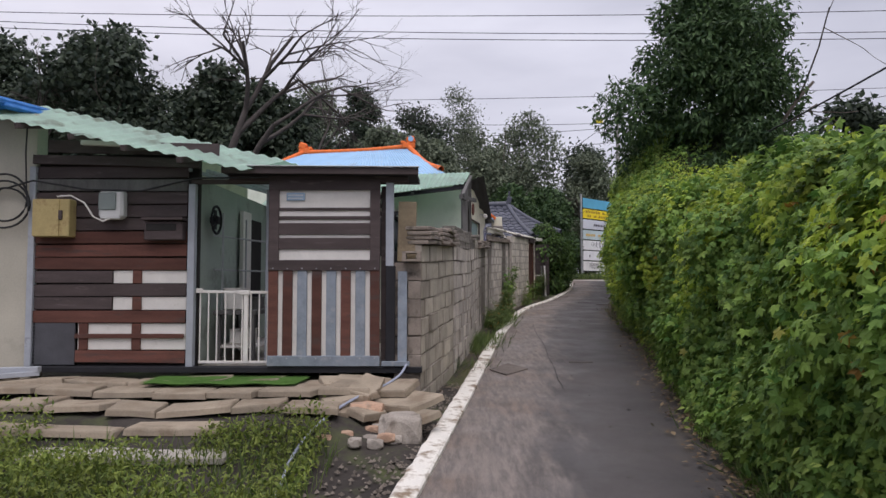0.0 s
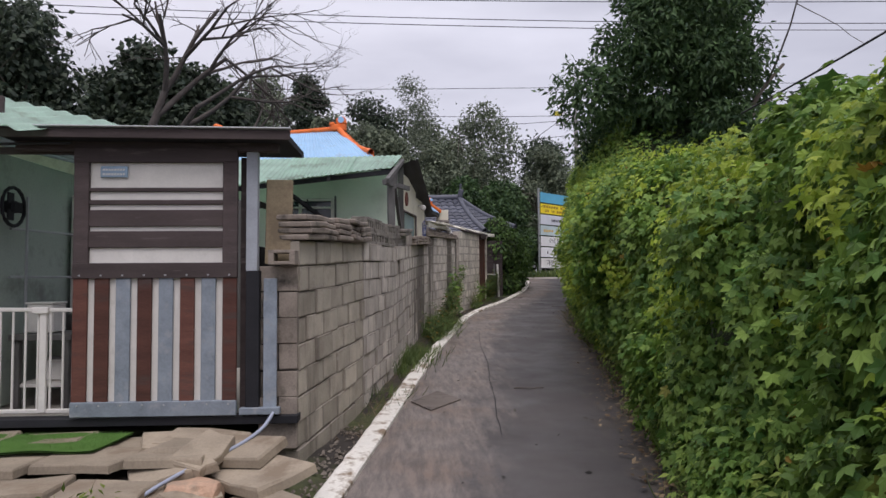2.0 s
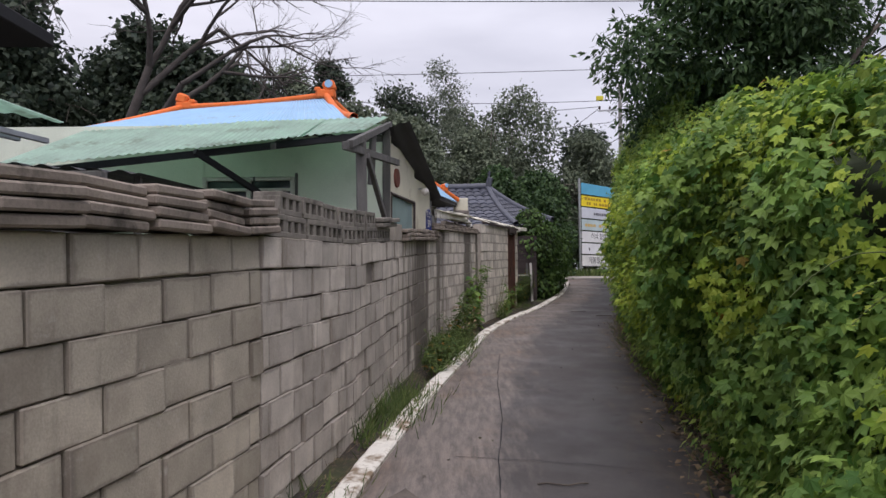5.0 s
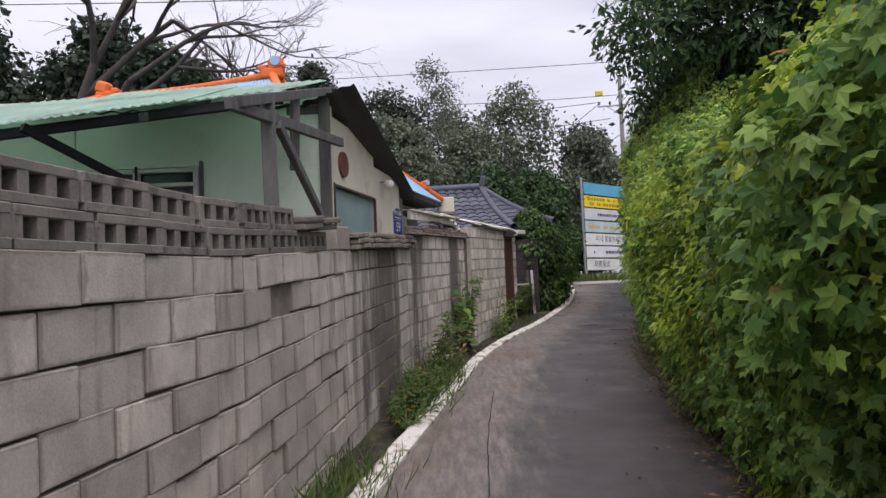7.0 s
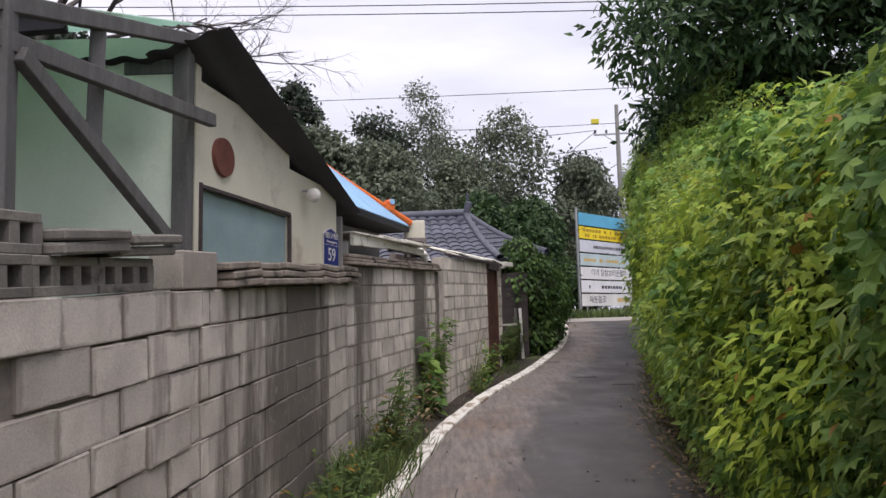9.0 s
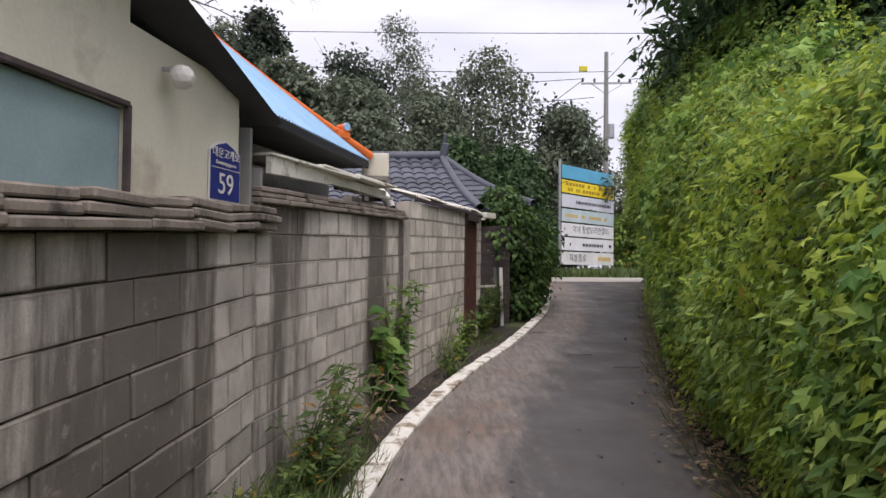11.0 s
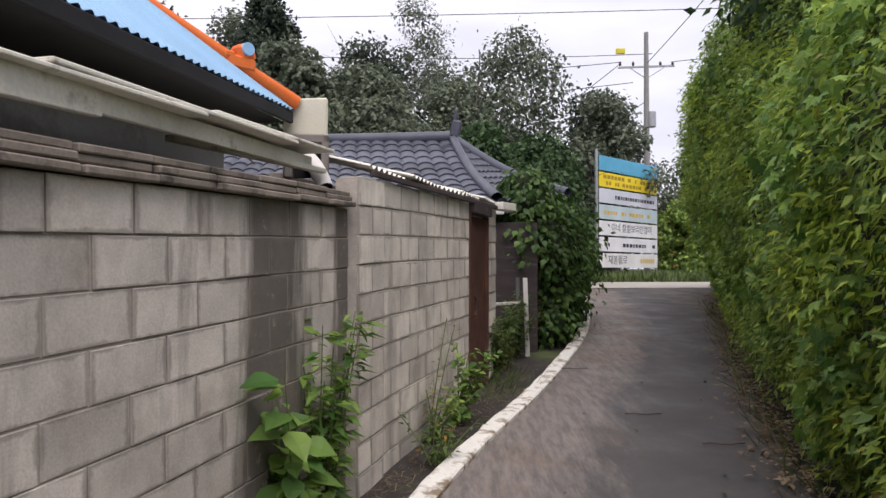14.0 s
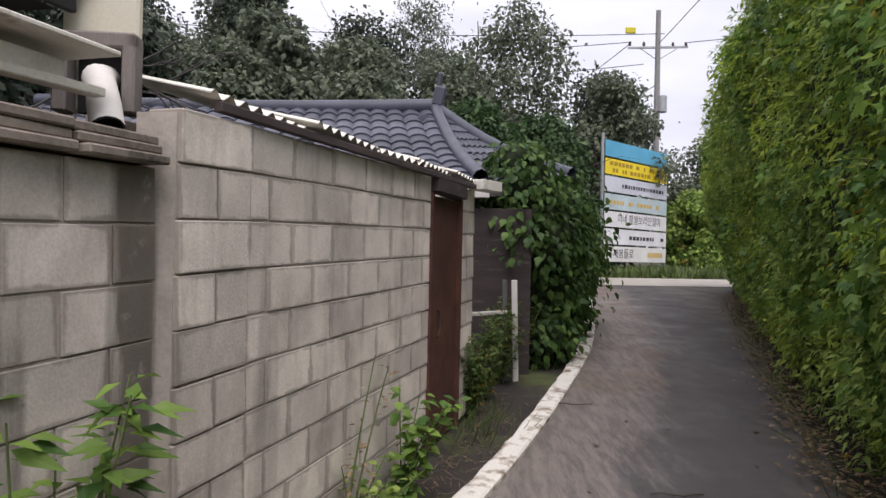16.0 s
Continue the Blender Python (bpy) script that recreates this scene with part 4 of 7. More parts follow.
def dress_wall():
    rng = np.random.default_rng(17)

    def put(ob, y, z, x, tip=0.0):
        dy = 0.3
        yaw = -math.atan2(float(wall_x(y + dy) - wall_x(y - dy)), 2 * dy)
        slope = math.atan2(float(top_z(y + dy) - top_z(y - dy)), 2 * dy)
        ob.matrix_basis = Matrix.LocRotScale((x, y, z), Euler((slope + tip, 0, yaw + rng.normal(0, 0.03))), None)

    for i, y in enumerate(np.concatenate([np.arange(7.5, 9.2, 0.41), np.arange(13.75, 16.2, 0.405)])):
        ob = coping_stack("coping_stone", y, 100 + i, M_CAP, 3 if y > 13 else 4)
        tagged(ob, "weathered stack of thin coping slabs on the wall", "coping", "wall copings")
        put(ob, float(y), float(top_z(y)) + 0.002, float(wall_x(y)) - 0.085 + rng.normal(0, 0.01), rng.normal(0, 0.03))
    base = hollow_block("hollow_block")
    tagged(base, "grey hollow concrete block laid on its side on the wall", "concrete block", "hollow blocks on the wall")
    spots = [(y, 0) for y in np.arange(9.42, 13.05, 0.405)] + [(y, 1) for y in (9.75, 10.16, 10.6, 11.01, 11.52, 11.93)]
    for i, (y, layer) in enumerate(spots):
        m = Matrix.Identity(4)
        ob = base if i == 0 else copy_thing(base, m)
        put(ob, float(y), float(top_z(y)) + 0.003 + layer * 0.152, float(wall_x(y)) - 0.1 + rng.normal(0, 0.012) - layer * 0.02, 0)
    ob = box_part("concrete_block", (0, 0, 0.1), (0.19, 0.38, 0.2), M_BLOCK, None, "", None, 0.008)
    tagged(ob, "plain grey concrete block ending the row of hollow blocks", "concrete block")
    put(ob, 13.28, float(top_z(13.28)) + 0.002, float(wall_x(13.28)) - 0.08)
    for y in (12.35, 12.75):
        ob = coping_stack("broken_block", y, int(y * 10), M_HOLLOW, 2)
        tagged(ob, "broken grey block lying on the wall", "concrete block")
        put(ob, y, float(top_z(y)) + 0.158, float(wall_x(y)) - 0.1, 0.05)
    # tall board and single block on the corner by the gate
    ob = box_part("leaning_board", (-0.32, 7.34, 2.03), (0.2, 0.05, 0.66), material("cardboard_brown", (0.36, 0.29, 0.185), 0.9, 4, 0.3, 0.2, dirt=(0.2, 0.155, 0.105), dirt_at=0.54), None, "", Euler((0, 0.02, 0)).to_matrix(), 0.006)
    tagged(ob, "tall tan weathered board standing on the wall's end", "board")
    bm = bmesh.new()
    for c, s in (((0, 0, 0.012), (0.2, 0.16, 0.024)), ((0, 0, 0.098), (0.2, 0.16, 0.024)), ((-0.078, 0, 0.055), (0.044, 0.16, 0.07)), ((0.078, 0, 0.055), (0.044, 0.16, 0.07))):
        add_box(bm, c, s, None, 0.004)
    ob = part("half_block", bm, M_CAP)
    ob.location = (-0.26, 7.2, 1.693)
    tagged(ob, "half hollow block resting on the wall's end", "concrete block")
    # thin coping courses along the damp wall
    cop = thing("wall_coping", (0, 0, 0), "thin dark coping courses along the damp wall", "coping", kind="structure")
    for k in range(3):
        n = 9
        for i in range(n):
            t = (i + 0.5) / n
            x, y, z = 1.0 + 0.87 * t, 16.22 + 3.32 * t, 2.52 + 0.13 * t
            at = (x - 0.07 + 0.012 * (2 - k) + rng.normal(0, 0.008), y, z + k * 0.036 + rng.normal(0, 0.002))
            box_part("slab", at, (0.2, 3.4 / n - 0.008, 0.032), M_CAP, cop, "", Euler((0.037 + rng.normal(0, 0.006), 0, -0.256 + rng.normal(0, 0.015))).to_matrix(), 0.006)


WALL_LANE = build_walls()
dress_wall()


# ---- timber house with the sliding gate ----
FY = 7.3


def corrugated(name, corners, waves, amp, mat, parent=None, nv=6, thick=0.004):
    """A corrugated sheet over four corners a, b (along the ribs' ends) and d, c (the far ends)."""
    a, b, c, d = [np.array(p, float) for p in corners]
    nu = waves * 6
    u = np.linspace(0, 1, nu + 1)[:, None, None]
    v = np.linspace(0, 1, nv)[None, :, None]
    P = a * (1 - u) * (1 - v) + b * u * (1 - v) + c * u * v + d * (1 - u) * v
    nrm = np.cross(b - a, d - a)
    nrm /= np.linalg.norm(nrm)
    if nrm[2] < 0:
        nrm = -nrm
    P = P + nrm * (amp * np.sin(u * waves * 2 * math.pi))
    i, j = np.meshgrid(np.arange(nu), np.arange(nv - 1), indexing="ij")
    q = np.stack([i * nv + j, i * nv + j + 1, (i + 1) * nv + j + 1, (i + 1) * nv + j], -1).reshape(-1, 4)
    n = P.shape[0] * nv
    V = np.concatenate([P.reshape(-1, 3), P.reshape(-1, 3) - nrm * thick])
    ob = np_mesh(name, V, np.concatenate([q, q[:, ::-1] + n]), mat, parent, True)
    return ob


def timber_front():
    rng = np.random.default_rng(77)
    house = thing("timber_house", (0, 0, 0), "low shed house clad in reddish-brown weathered boards", "house")
    box_part("side_wall", (-6.2, 7.42, 1.75), (3.5, 0.2, 3.2), material("dull_cream_plaster", (0.45, 0.42, 0.35), 0.9, 2, 0.15, 0.15, dirt=(0.33, 0.3, 0.25), dirt_at=0.6, dirt_scale=1.4), house, "cream plaster wall")
    box_part("corner_post", (-4.45, 7.29, 1.65), (0.07, 0.07, 2.2), M_GREYPAINT, house, "blue-grey corner post")
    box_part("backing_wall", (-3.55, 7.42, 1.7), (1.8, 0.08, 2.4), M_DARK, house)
    # boards of uneven tone and length
    rows = 15
    for i in range(rows):
        h = 0.142
        zc = 0.66 + i * 0.145
        mat = M_RED if i < 10 and i not in (6, 5) else M_BROWN
        if i == 13:
            mat = M_TIMBER
        x0, x1 = -4.42, -2.74
        if i < 3:
            x0 = -3.95
        spans = [(x0, x1)]
        if i in (1, 2, 4, 6):
            spans = []
        for a, b in spans:
            box_part("board", ((a + b) / 2, FY + rng.normal(0, 0.006), zc), (b - a, 0.024, h - 0.012), mat, house, "", Euler((rng.normal(0, 0.02), rng.normal(0, 0.003), 0)).to_matrix(), 0.003)
        if i in (1, 2, 4, 6):
            # panelled rows: white fields between short boards
            left = -3.93 if i < 3 else -3.55
            box_part("white_field", ((left + x1) / 2, FY + 0.012, zc), (x1 - left, 0.012, h), M_WHITE, house, "off-white infill")
            if i > 3:
                box_part("board", ((x0 + left) / 2, FY, zc), (left - x0 - 0.01, 0.024, h - 0.01), M_BROWN, house)
            for x in ((left + 0.07, -3.28) if i < 3 else (-3.28,)):
                box_part("batten", (x, FY - 0.004, zc), (0.1, 0.02, h), M_RED, house)
    box_part("rail", (-3.35, FY - 0.02, 0.885), (1.2, 0.02, 0.05), M_RED, house)
    box_part("steel_plate", (-4.18, FY - 0.005, 0.81), (0.46, 0.02, 0.48), material("dark_steel_plate", (0.075, 0.075, 0.085), 0.6, 5, 0.2, 0.05), house, "dark grey steel plate")
    bm = bmesh.new()
    for i in range(12):
        add_box(bm, (-4.4, FY - 0.018, 0.6 + i * 0.038), (0.014, 0.01, 0.02))
    part("rivet_row", bm, M_BLACK, house)
    between("beam", (-4.45, FY - 0.03, 2.83), (-2.6, FY - 0.03, 2.78), 0.05, 0.1, M_BROWN, house)
    between("beam", (-4.3, FY - 0.01, 2.98), (-2.4, FY - 0.01, 2.93), 0.03, 0.14, M_BROWN, house)
    between("lamp_batten", (-3.83, FY - 0.2, 2.98), (-3.13, FY - 0.2, 2.95), 0.05, 0.05, M_WHITE, house, "pale strip batten under the eaves")
    box_part("sill", (-2.3, FY - 0.03, 0.53), (4.3, 0.14, 0.06), M_BLACK, house, "black steel track under the gate")
    # door post and inner post
    box_part("door_post", (-2.68, FY - 0.01, 1.55), (0.075, 0.08, 2.0), M_GREYPAINT, house, "pale grey steel post")
    box_part("door_post", (-1.93, FY + 0.32, 1.55), (0.045, 0.06, 1.98), M_GREYPAINT, house)
    between("lintel", (-2.7, FY, 2.58), (-0.4, FY, 2.58), 0.05, 0.05, M_BROWN, house)
    # canopy roofs
    corrugated("green_roof", ((-4.75, 6.75, 3.22), (-1.95, 6.75, 2.62), (-1.8, 7.9, 2.93), (-4.75, 7.9, 3.6)), 18, 0.012, M_ROOFGREEN, house)
    corrugated("back_roof", ((-4.75, 7.92, 3.55), (-1.7, 7.92, 2.9), (-1.7, 10.4, 2.95), (-4.75, 10.4, 3.5)), 14, 0.012, M_ROOFGREEN, house)
    for x in (-4.3, -3.75, -3.2, -2.62):
        zz = 3.22 - (x + 4.75) * 0.214
        between("rafter", (x, 6.72, zz - 0.045), (x + 0.25, 7.8, zz + 0.2), 0.045, 0.06, M_BROWN, house)
    for i in range(5):
        x = -2.75 + 0.22 * i
        between("roof_lath", (x, 7.3, 2.72 - 0.02 * i), (x + 0.1, 10.3, 2.86 - 0.02 * i), 0.04, 0.04, M_GREYPAINT, house)
    blue = bmesh.new()
    add_box(blue, (-5.3, 7.3, 3.46), (1.5, 1.0, 0.1), Euler((0.1, 0.05, 0)).to_matrix(), 0.03)
    add_box(blue, (-4.75, 7.3, 3.42), (0.5, 0.8, 0.07), Euler((0.1, 0.2, 0)).to_matrix(), 0.03)
    part("tarpaulin_roof", blue, material("blue_tarpaulin", (0.03, 0.16, 0.45), 0.6, 8, 0.3, 0.6), house, "crumpled bright blue tarpaulin")
    between("gate_canopy", (-2.28, 7.4, 2.66), (-0.2, 7.4, 2.64), 0.75, 0.05, M_BLACK, house, "flat dark canopy over the gate")
    between("canopy_edge", (-2.28, 7.02, 2.665), (-0.18, 7.02, 2.645), 0.02, 0.07, M_BROWN, house)
    between("canopy_flashing", (-2.3, 7.01, 2.71), (-0.17, 7.01, 2.69), 0.06, 0.012, M_STEEL, house)
    between("canopy_beam", (-2.25, 7.22, 2.6), (-0.3, 7.22, 2.59), 0.08, 0.07, M_BROWN, house)
    # posts at the gate's closing side
    box_part("gate_post", (-0.49, 7.24, 1.1), (0.1, 0.08, 1.1), M_BLACK, house, "black tarred post")
    box_part("gate_post", (-0.5, 7.24, 2.12), (0.085, 0.07, 0.95), M_GREYPAINT, house, "pale grey upper post")
    box_part("gate_post", (-0.57, 7.3, 1.55), (0.06, 0.05, 1.95), M_BROWN, house)
    for x, w in ((-0.36, 0.1),):
        box_part("slat", (x, 7.22, 1.1), (w, 0.025, 0.98), M_BLUEPAINT, house, "faded blue board")
    box_part("foot_rail", (-0.43, 7.2, 0.6), (0.3, 0.06, 0.05), M_BLUEPAINT, house)
    # yard inside the opening
    box_part("inner_wall", (-2.72, 8.9, 1.6), (0.08, 2.9, 2.1), material("dull_green_plaster", (0.36, 0.41, 0.36), 0.9, 2, 0.15, 0.1, dirt=(0.25, 0.27, 0.24), dirt_at=0.6), house, "pale green plaster side wall")
    box_part("inner_wall", (-2.1, 10.35, 1.5), (1.5, 0.1, 2.1), M_TIMBER, house, "grey back wall of the covered yard")
    # doorways are closed panels, their inner shade given by the near-black colour
    box_part("inner_door", (-2.1, 10.27, 1.4), (0.75, 0.05, 1.9), M_DARK, house, "open doorway as a panel painted in deep shade")
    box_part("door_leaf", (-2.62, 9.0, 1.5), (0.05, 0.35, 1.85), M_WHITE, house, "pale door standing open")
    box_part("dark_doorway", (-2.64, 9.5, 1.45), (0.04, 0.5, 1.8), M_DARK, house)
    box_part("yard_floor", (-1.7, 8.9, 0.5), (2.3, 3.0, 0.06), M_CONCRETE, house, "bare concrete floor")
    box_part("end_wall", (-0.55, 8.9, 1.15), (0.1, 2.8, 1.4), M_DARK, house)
    # back of the house
    box_part("rear_wall", (-5.2, 9.9, 1.8), (4.6, 0.15, 3.0), M_CREAM, house)
    return house


def sliding_gate():
    gate = thing("sliding_gate", (0, 0, 0), "sliding gate of brown frame, white bands and striped boards", "gate")
    y = 7.19
    x0, x1 = -1.81, -0.6
    w = x1 - x0
    box_part("back_panel", ((x0 + x1) / 2, y + 0.02, 1.58), (w - 0.06, 0.012, 1.86), M_WHITE, gate, "off-white backing sheet")
    for x in (x0 + 0.055, x1 - 0.055):
        box_part("stile", (x, y, 2.07), (0.11, 0.035, 0.92), M_BROWN, gate)
    box_part("top_rail", ((x0 + x1) / 2, y - 0.003, 2.525), (w, 0.04, 0.11), M_BROWN, gate)
    box_part("mid_rail", ((x0 + x1) / 2, y - 0.003, 1.655), (w, 0.04, 0.115), M_BROWN, gate)
    for z, h in ((2.265, 0.03), (2.17, 0.035), (2.05, 0.125), (1.89, 0.125)):
        box_part("cross_board", ((x0 + x1) / 2, y + 0.004, z), (w - 0.2, 0.02, h), M_BROWN, gate)
    n = 8
    for i in range(n):
        x = x0 + 0.055 + i * (w - 0.11) / (n - 1)
        mat = M_BLUEPAINT if i in (2, 4, 6) else M_RED
        box_part("stripe_board", (x, y, 1.13), (0.105, 0.025, 0.94), mat, gate, "faded blue board" if i in (2, 4, 6) else "red-brown board")
    box_part("bottom_rail", ((x0 + x1) / 2, y - 0.006, 0.63), (w, 0.04, 0.11), M_BLUEPAINT, gate)
    bm = bmesh.new()
    for i in range(8):
        for z in (0.66, 1.62):
            add_box(bm, (x0 + 0.055 + i * (w - 0.11) / 7, y - 0.027, z), (0.012, 0.008, 0.012))
    part("nail_heads", bm, M_STEEL, gate)
    plate = box_part("name_plate", (x0 + 0.29, y - 0.002, 2.4), (0.2, 0.012, 0.085), material("blue_name_plate", (0.28, 0.38, 0.5), 0.5, 9, 0.1, 0.0), gate, "small blue-grey name plate")
    bm = bmesh.new()
    for r in range(2):
        for i in range(8):
            add_box(bm, (x0 + 0.215 + i * 0.021, y - 0.0095, 2.415 - r * 0.034), (0.014, 0.003, 0.014))
    part("lettering", bm, M_WHITE, gate)


def child_gate():
    g = thing("safety_gate", (0, 0, 0), "white tubular metal safety gate across the doorway", "gate")
    y = 7.32
    x0, x1 = -2.6, -1.82
    between("top_bar", (x0, y, 1.37), (x1, y, 1.36), 0.025, 0.03, M_WHITE, g)
    between("bottom_bar", (x0, y, 0.6), (x1, y, 0.6), 0.025, 0.03, M_WHITE, g)
    for i in range(9):
        x = x0 + 0.01 + i * 0.093
        tube("bar", [(x, y, 0.6), (x, y, 1.0), (x, y, 1.36)], 0.009, M_WHITE, g)
    box_part("latch_post", (-2.08, y - 0.01, 0.98), (0.05, 0.03, 0.78), M_WHITE, g)
    box_part("latch", (-2.1, y - 0.015, 1.36), (0.12, 0.045, 0.05), M_WHITE, g)
    box_part("hinge_cap", (x0, y, 1.38), (0.07, 0.05, 0.05), M_WHITE, g)


def house_fixtures():
    m_box = material("yellowed_box_paint", (0.42, 0.33, 0.15), 0.7, 6, 0.2, 0.1, dirt=(0.25, 0.17, 0.08), dirt_at=0.6, dirt_scale=6)
    b = thing("electric_box", (0, 0, 0), "yellowed metal electric box on the board wall", "electric box")
    box_part("body", (-4.17, 7.22, 2.17), (0.4, 0.15, 0.41), m_box, b, "", None, 0.01)
    box_part("lid", (-4.22, 7.138, 2.17), (0.29, 0.014, 0.4), m_box, b)
    box_part("latch", (-4.06, 7.135, 2.2), (0.04, 0.02, 0.1), M_BROWN, b)
    m = thing("power_meter", (0, 0, 0), "grey-white electricity meter on the boards", "meter")
    m_case = material("meter_case", (0.55, 0.55, 0.54), 0.5, 8, 0.08, 0.0)
    box_part("case", (-3.53, 7.22, 2.32), (0.27, 0.13, 0.3), m_case, m, "", None, 0.025)
    box_part("window", (-3.56, 7.15, 2.35), (0.19, 0.012, 0.19), material("meter_glass", (0.2, 0.23, 0.22), 0.15, 8, 0.1, 0.0), m, "grey glass window", None, 0.01)
    box_part("collar", (-3.53, 7.2, 2.18), (0.22, 0.1, 0.05), m_case, m, "", None, 0.01)
    p = thing("letter_box", (0, 0, 0), "dark wooden letter box with an open slot", "letter box")
    box_part("body", (-2.96, 7.24, 2.03), (0.42, 0.12, 0.2), M_BROWN, p, "", None, 0.008)
    box_part("lid", (-2.96, 7.22, 2.16), (0.45, 0.17, 0.03), M_BROWN, p)
    box_part("slot", (-2.98, 7.177, 2.07), (0.33, 0.008, 0.075), M_DARK, p, "slot as a strip painted in deep shade")
    # cables
    th = np.linspace(0, 2 * math.pi * 2.6, 60)
    coil = np.stack([-4.72 + 0.26 * np.cos(th) * (1 + 0.1 * np.sin(th * 0.37)), 7.22 + 0.02 * np.sin(th * 0.7), 2.25 + 0.24 * np.sin(th) + 0.012 * th], -1)
    c = tubes("cable_coil", [(coil, 0.012), (np.array([(-4.7, 7.2, 2.5), (-4.4, 7.18, 2.58), (-3.8, 7.16, 2.48), (-3.2, 7.16, 2.46), (-2.6, 7.16, 2.6), (-1.8, 7.1, 2.6)]), 0.011), (np.array([(-5.6, 7.2, 1.7), (-5.1, 7.2, 1.95), (-4.95, 7.2, 2.35), (-4.75, 7.2, 2.5)]), 0.012), (np.array([(-4.5, 7.22, 3.3), (-4.5, 7.2, 2.9), (-4.48, 7.2, 2.5)]), 0.008)], M_WIRE)
    tagged(c, "black cables coiled and slung along the front", "cable")
    c = tubes("white_cable", [(np.array([(-4.1, 7.14, 2.4), (-3.95, 7.13, 2.41), (-3.8, 7.13, 2.33), (-3.7, 7.13, 2.18), (-3.6, 7.14, 2.13), (-3.53, 7.16, 2.16)]), 0.009)], M_WHITE)
    tagged(c, "white cable between the box and the meter", "cable")
    # things seen through the doorway
    s = thing("wall_shelf", (0, 0, 0), "thin metal rack on the green wall", "shelf")
    for z in (1.62, 2.02):
        between("shelf_bar", (-2.6, 7.75, z), (-2.35, 9.1, z), 0.03, 0.02, M_STEEL, s)
    for y in (7.9, 8.8):
        between("upright", (-2.55, y, 0.9), (-2.55, y, 2.3), 0.02, 0.02, M_STEEL, s)
    f = thing("wall_fan", (0, 0, 0), "black wall fan above the rack", "fan")
    ring = [(-2.58, 7.75 + 0.16 * math.cos(a), 2.2 + 0.16 * math.sin(a)) for a in np.linspace(0, 2 * math.pi, 17)]
    tube("guard", ring, 0.015, M_BLACK, f)
    box_part("hub", (-2.6, 7.75, 2.2), (0.1, 0.1, 0.1), M_BLACK, f, "", None, 0.02)
    for a in (0, 2.1, 4.2):
        box_part("vane", (-2.58, 7.75 + 0.08 * math.cos(a), 2.2 + 0.08 * math.sin(a)), (0.012, 0.09, 0.09), M_BLACK, f)
    w = thing("work_bench", (0, 0, 0), "grey cluttered bench in the covered yard", "bench")
    box_part("top", (-2.35, 8.4, 1.12), (0.5, 1.3, 0.05), M_TIMBER, w)
    for x, y in ((-2.55, 7.8), (-2.15, 7.8), (-2.55, 9.0), (-2.15, 9.0)):
        box_part("leg", (x, y, 0.81), (0.05, 0.05, 0.57), M_TIMBER, w)
    box_part("lower_shelf", (-2.35, 8.4, 0.72), (0.45, 1.2, 0.03), M_WHITE, w)
    for i, (x, y, z, sx, sz, mm) in enumerate(((-2.4, 7.95, 1.27, 0.22, 0.24, M_WHITE), (-2.3, 8.35, 1.21, 0.2, 0.13, M_TIMBER), (-2.42, 8.75, 1.25, 0.16, 0.2, M_BLACK), (-2.35, 8.1, 0.82, 0.26, 0.16, M_WHITE))):
        k = thing("storage_box", (x, y, z), "small box among clutter on the bench", "box")
        box_part("carton", (0, 0, 0), (sx, sx, sz), mm, k, "", None, 0.01)
        box_part("lid", (0, 0, sz / 2 + 0.008), (sx + 0.015, sx + 0.015, 0.015), mm, k)


timber_front()
sliding_gate()
child_gate()
house_fixtures()


# ---- green-walled house behind the block wall ----
def text_mesh(body, size, mat, parent, m, name="lettering", depth=0.0015):
    cu = bpy.data.curves.new(name, "FONT")
    cu.body, cu.size, cu.extrude, cu.align_x, cu.align_y = body, size, depth, "CENTER", "CENTER"
    tmp = bpy.data.objects.new("lettering_source", cu)
    scene.collection.objects.link(tmp)
    me = bpy.data.meshes.new_from_object(tmp.evaluated_get(bpy.context.evaluated_depsgraph_get()))
    bpy.data.objects.remove(tmp)
    me.materials.clear()
    me.materials.append(mat)
    ob = new(name, me)
    ob.parent = parent
    ob.matrix_basis = m
    return ob


def ridge_roll(name, pts, r, parent, mat):
    return tube(name, pts, r, mat, parent, 8)


def finial(name, at, yaw, parent, k=1.0):
    """Upturned ridge-end ornament with a round blue eye."""
    bm = bmesh.new()
    R = Euler((0, 0, yaw)).to_matrix()
    add_box(bm, Vector(at) + R @ Vector((0, 0, 0.02)), (0.34 * k, 0.2 * k, 0.16 * k), R, 0.03 * k)
    add_box(bm, Vector(at) + R @ Vector((0.06 * k, 0, 0.16 * k)), (0.22 * k, 0.2 * k, 0.2 * k), R @ Euler((0, -0.3, 0)).to_matrix(), 0.04 * k)
    add_box(bm, Vector(at) + R @ Vector((-0.14 * k, 0, 0.1 * k)), (0.12 * k, 0.2 * k, 0.08 * k), R, 0.02 * k)
    ob = part(name, bm, M_ORANGE, parent, "orange ridge-end ornament")
    m = Matrix.Translation(Vector(at) + R @ Vector((0.06 * k, -0.1 * k, 0.19 * k))) @ R.to_4x4() @ Matrix.Rotation(radians(90), 4, "X")
    bm = bmesh.new()
    bmesh.ops.create_cone(bm, cap_ends=True, segments=16, radius1=0.075 * k, radius2=0.07 * k, depth=0.03, matrix=m)
    part("boss", bm, M_ROOFBLUE, ob, "round blue boss")
    return ob


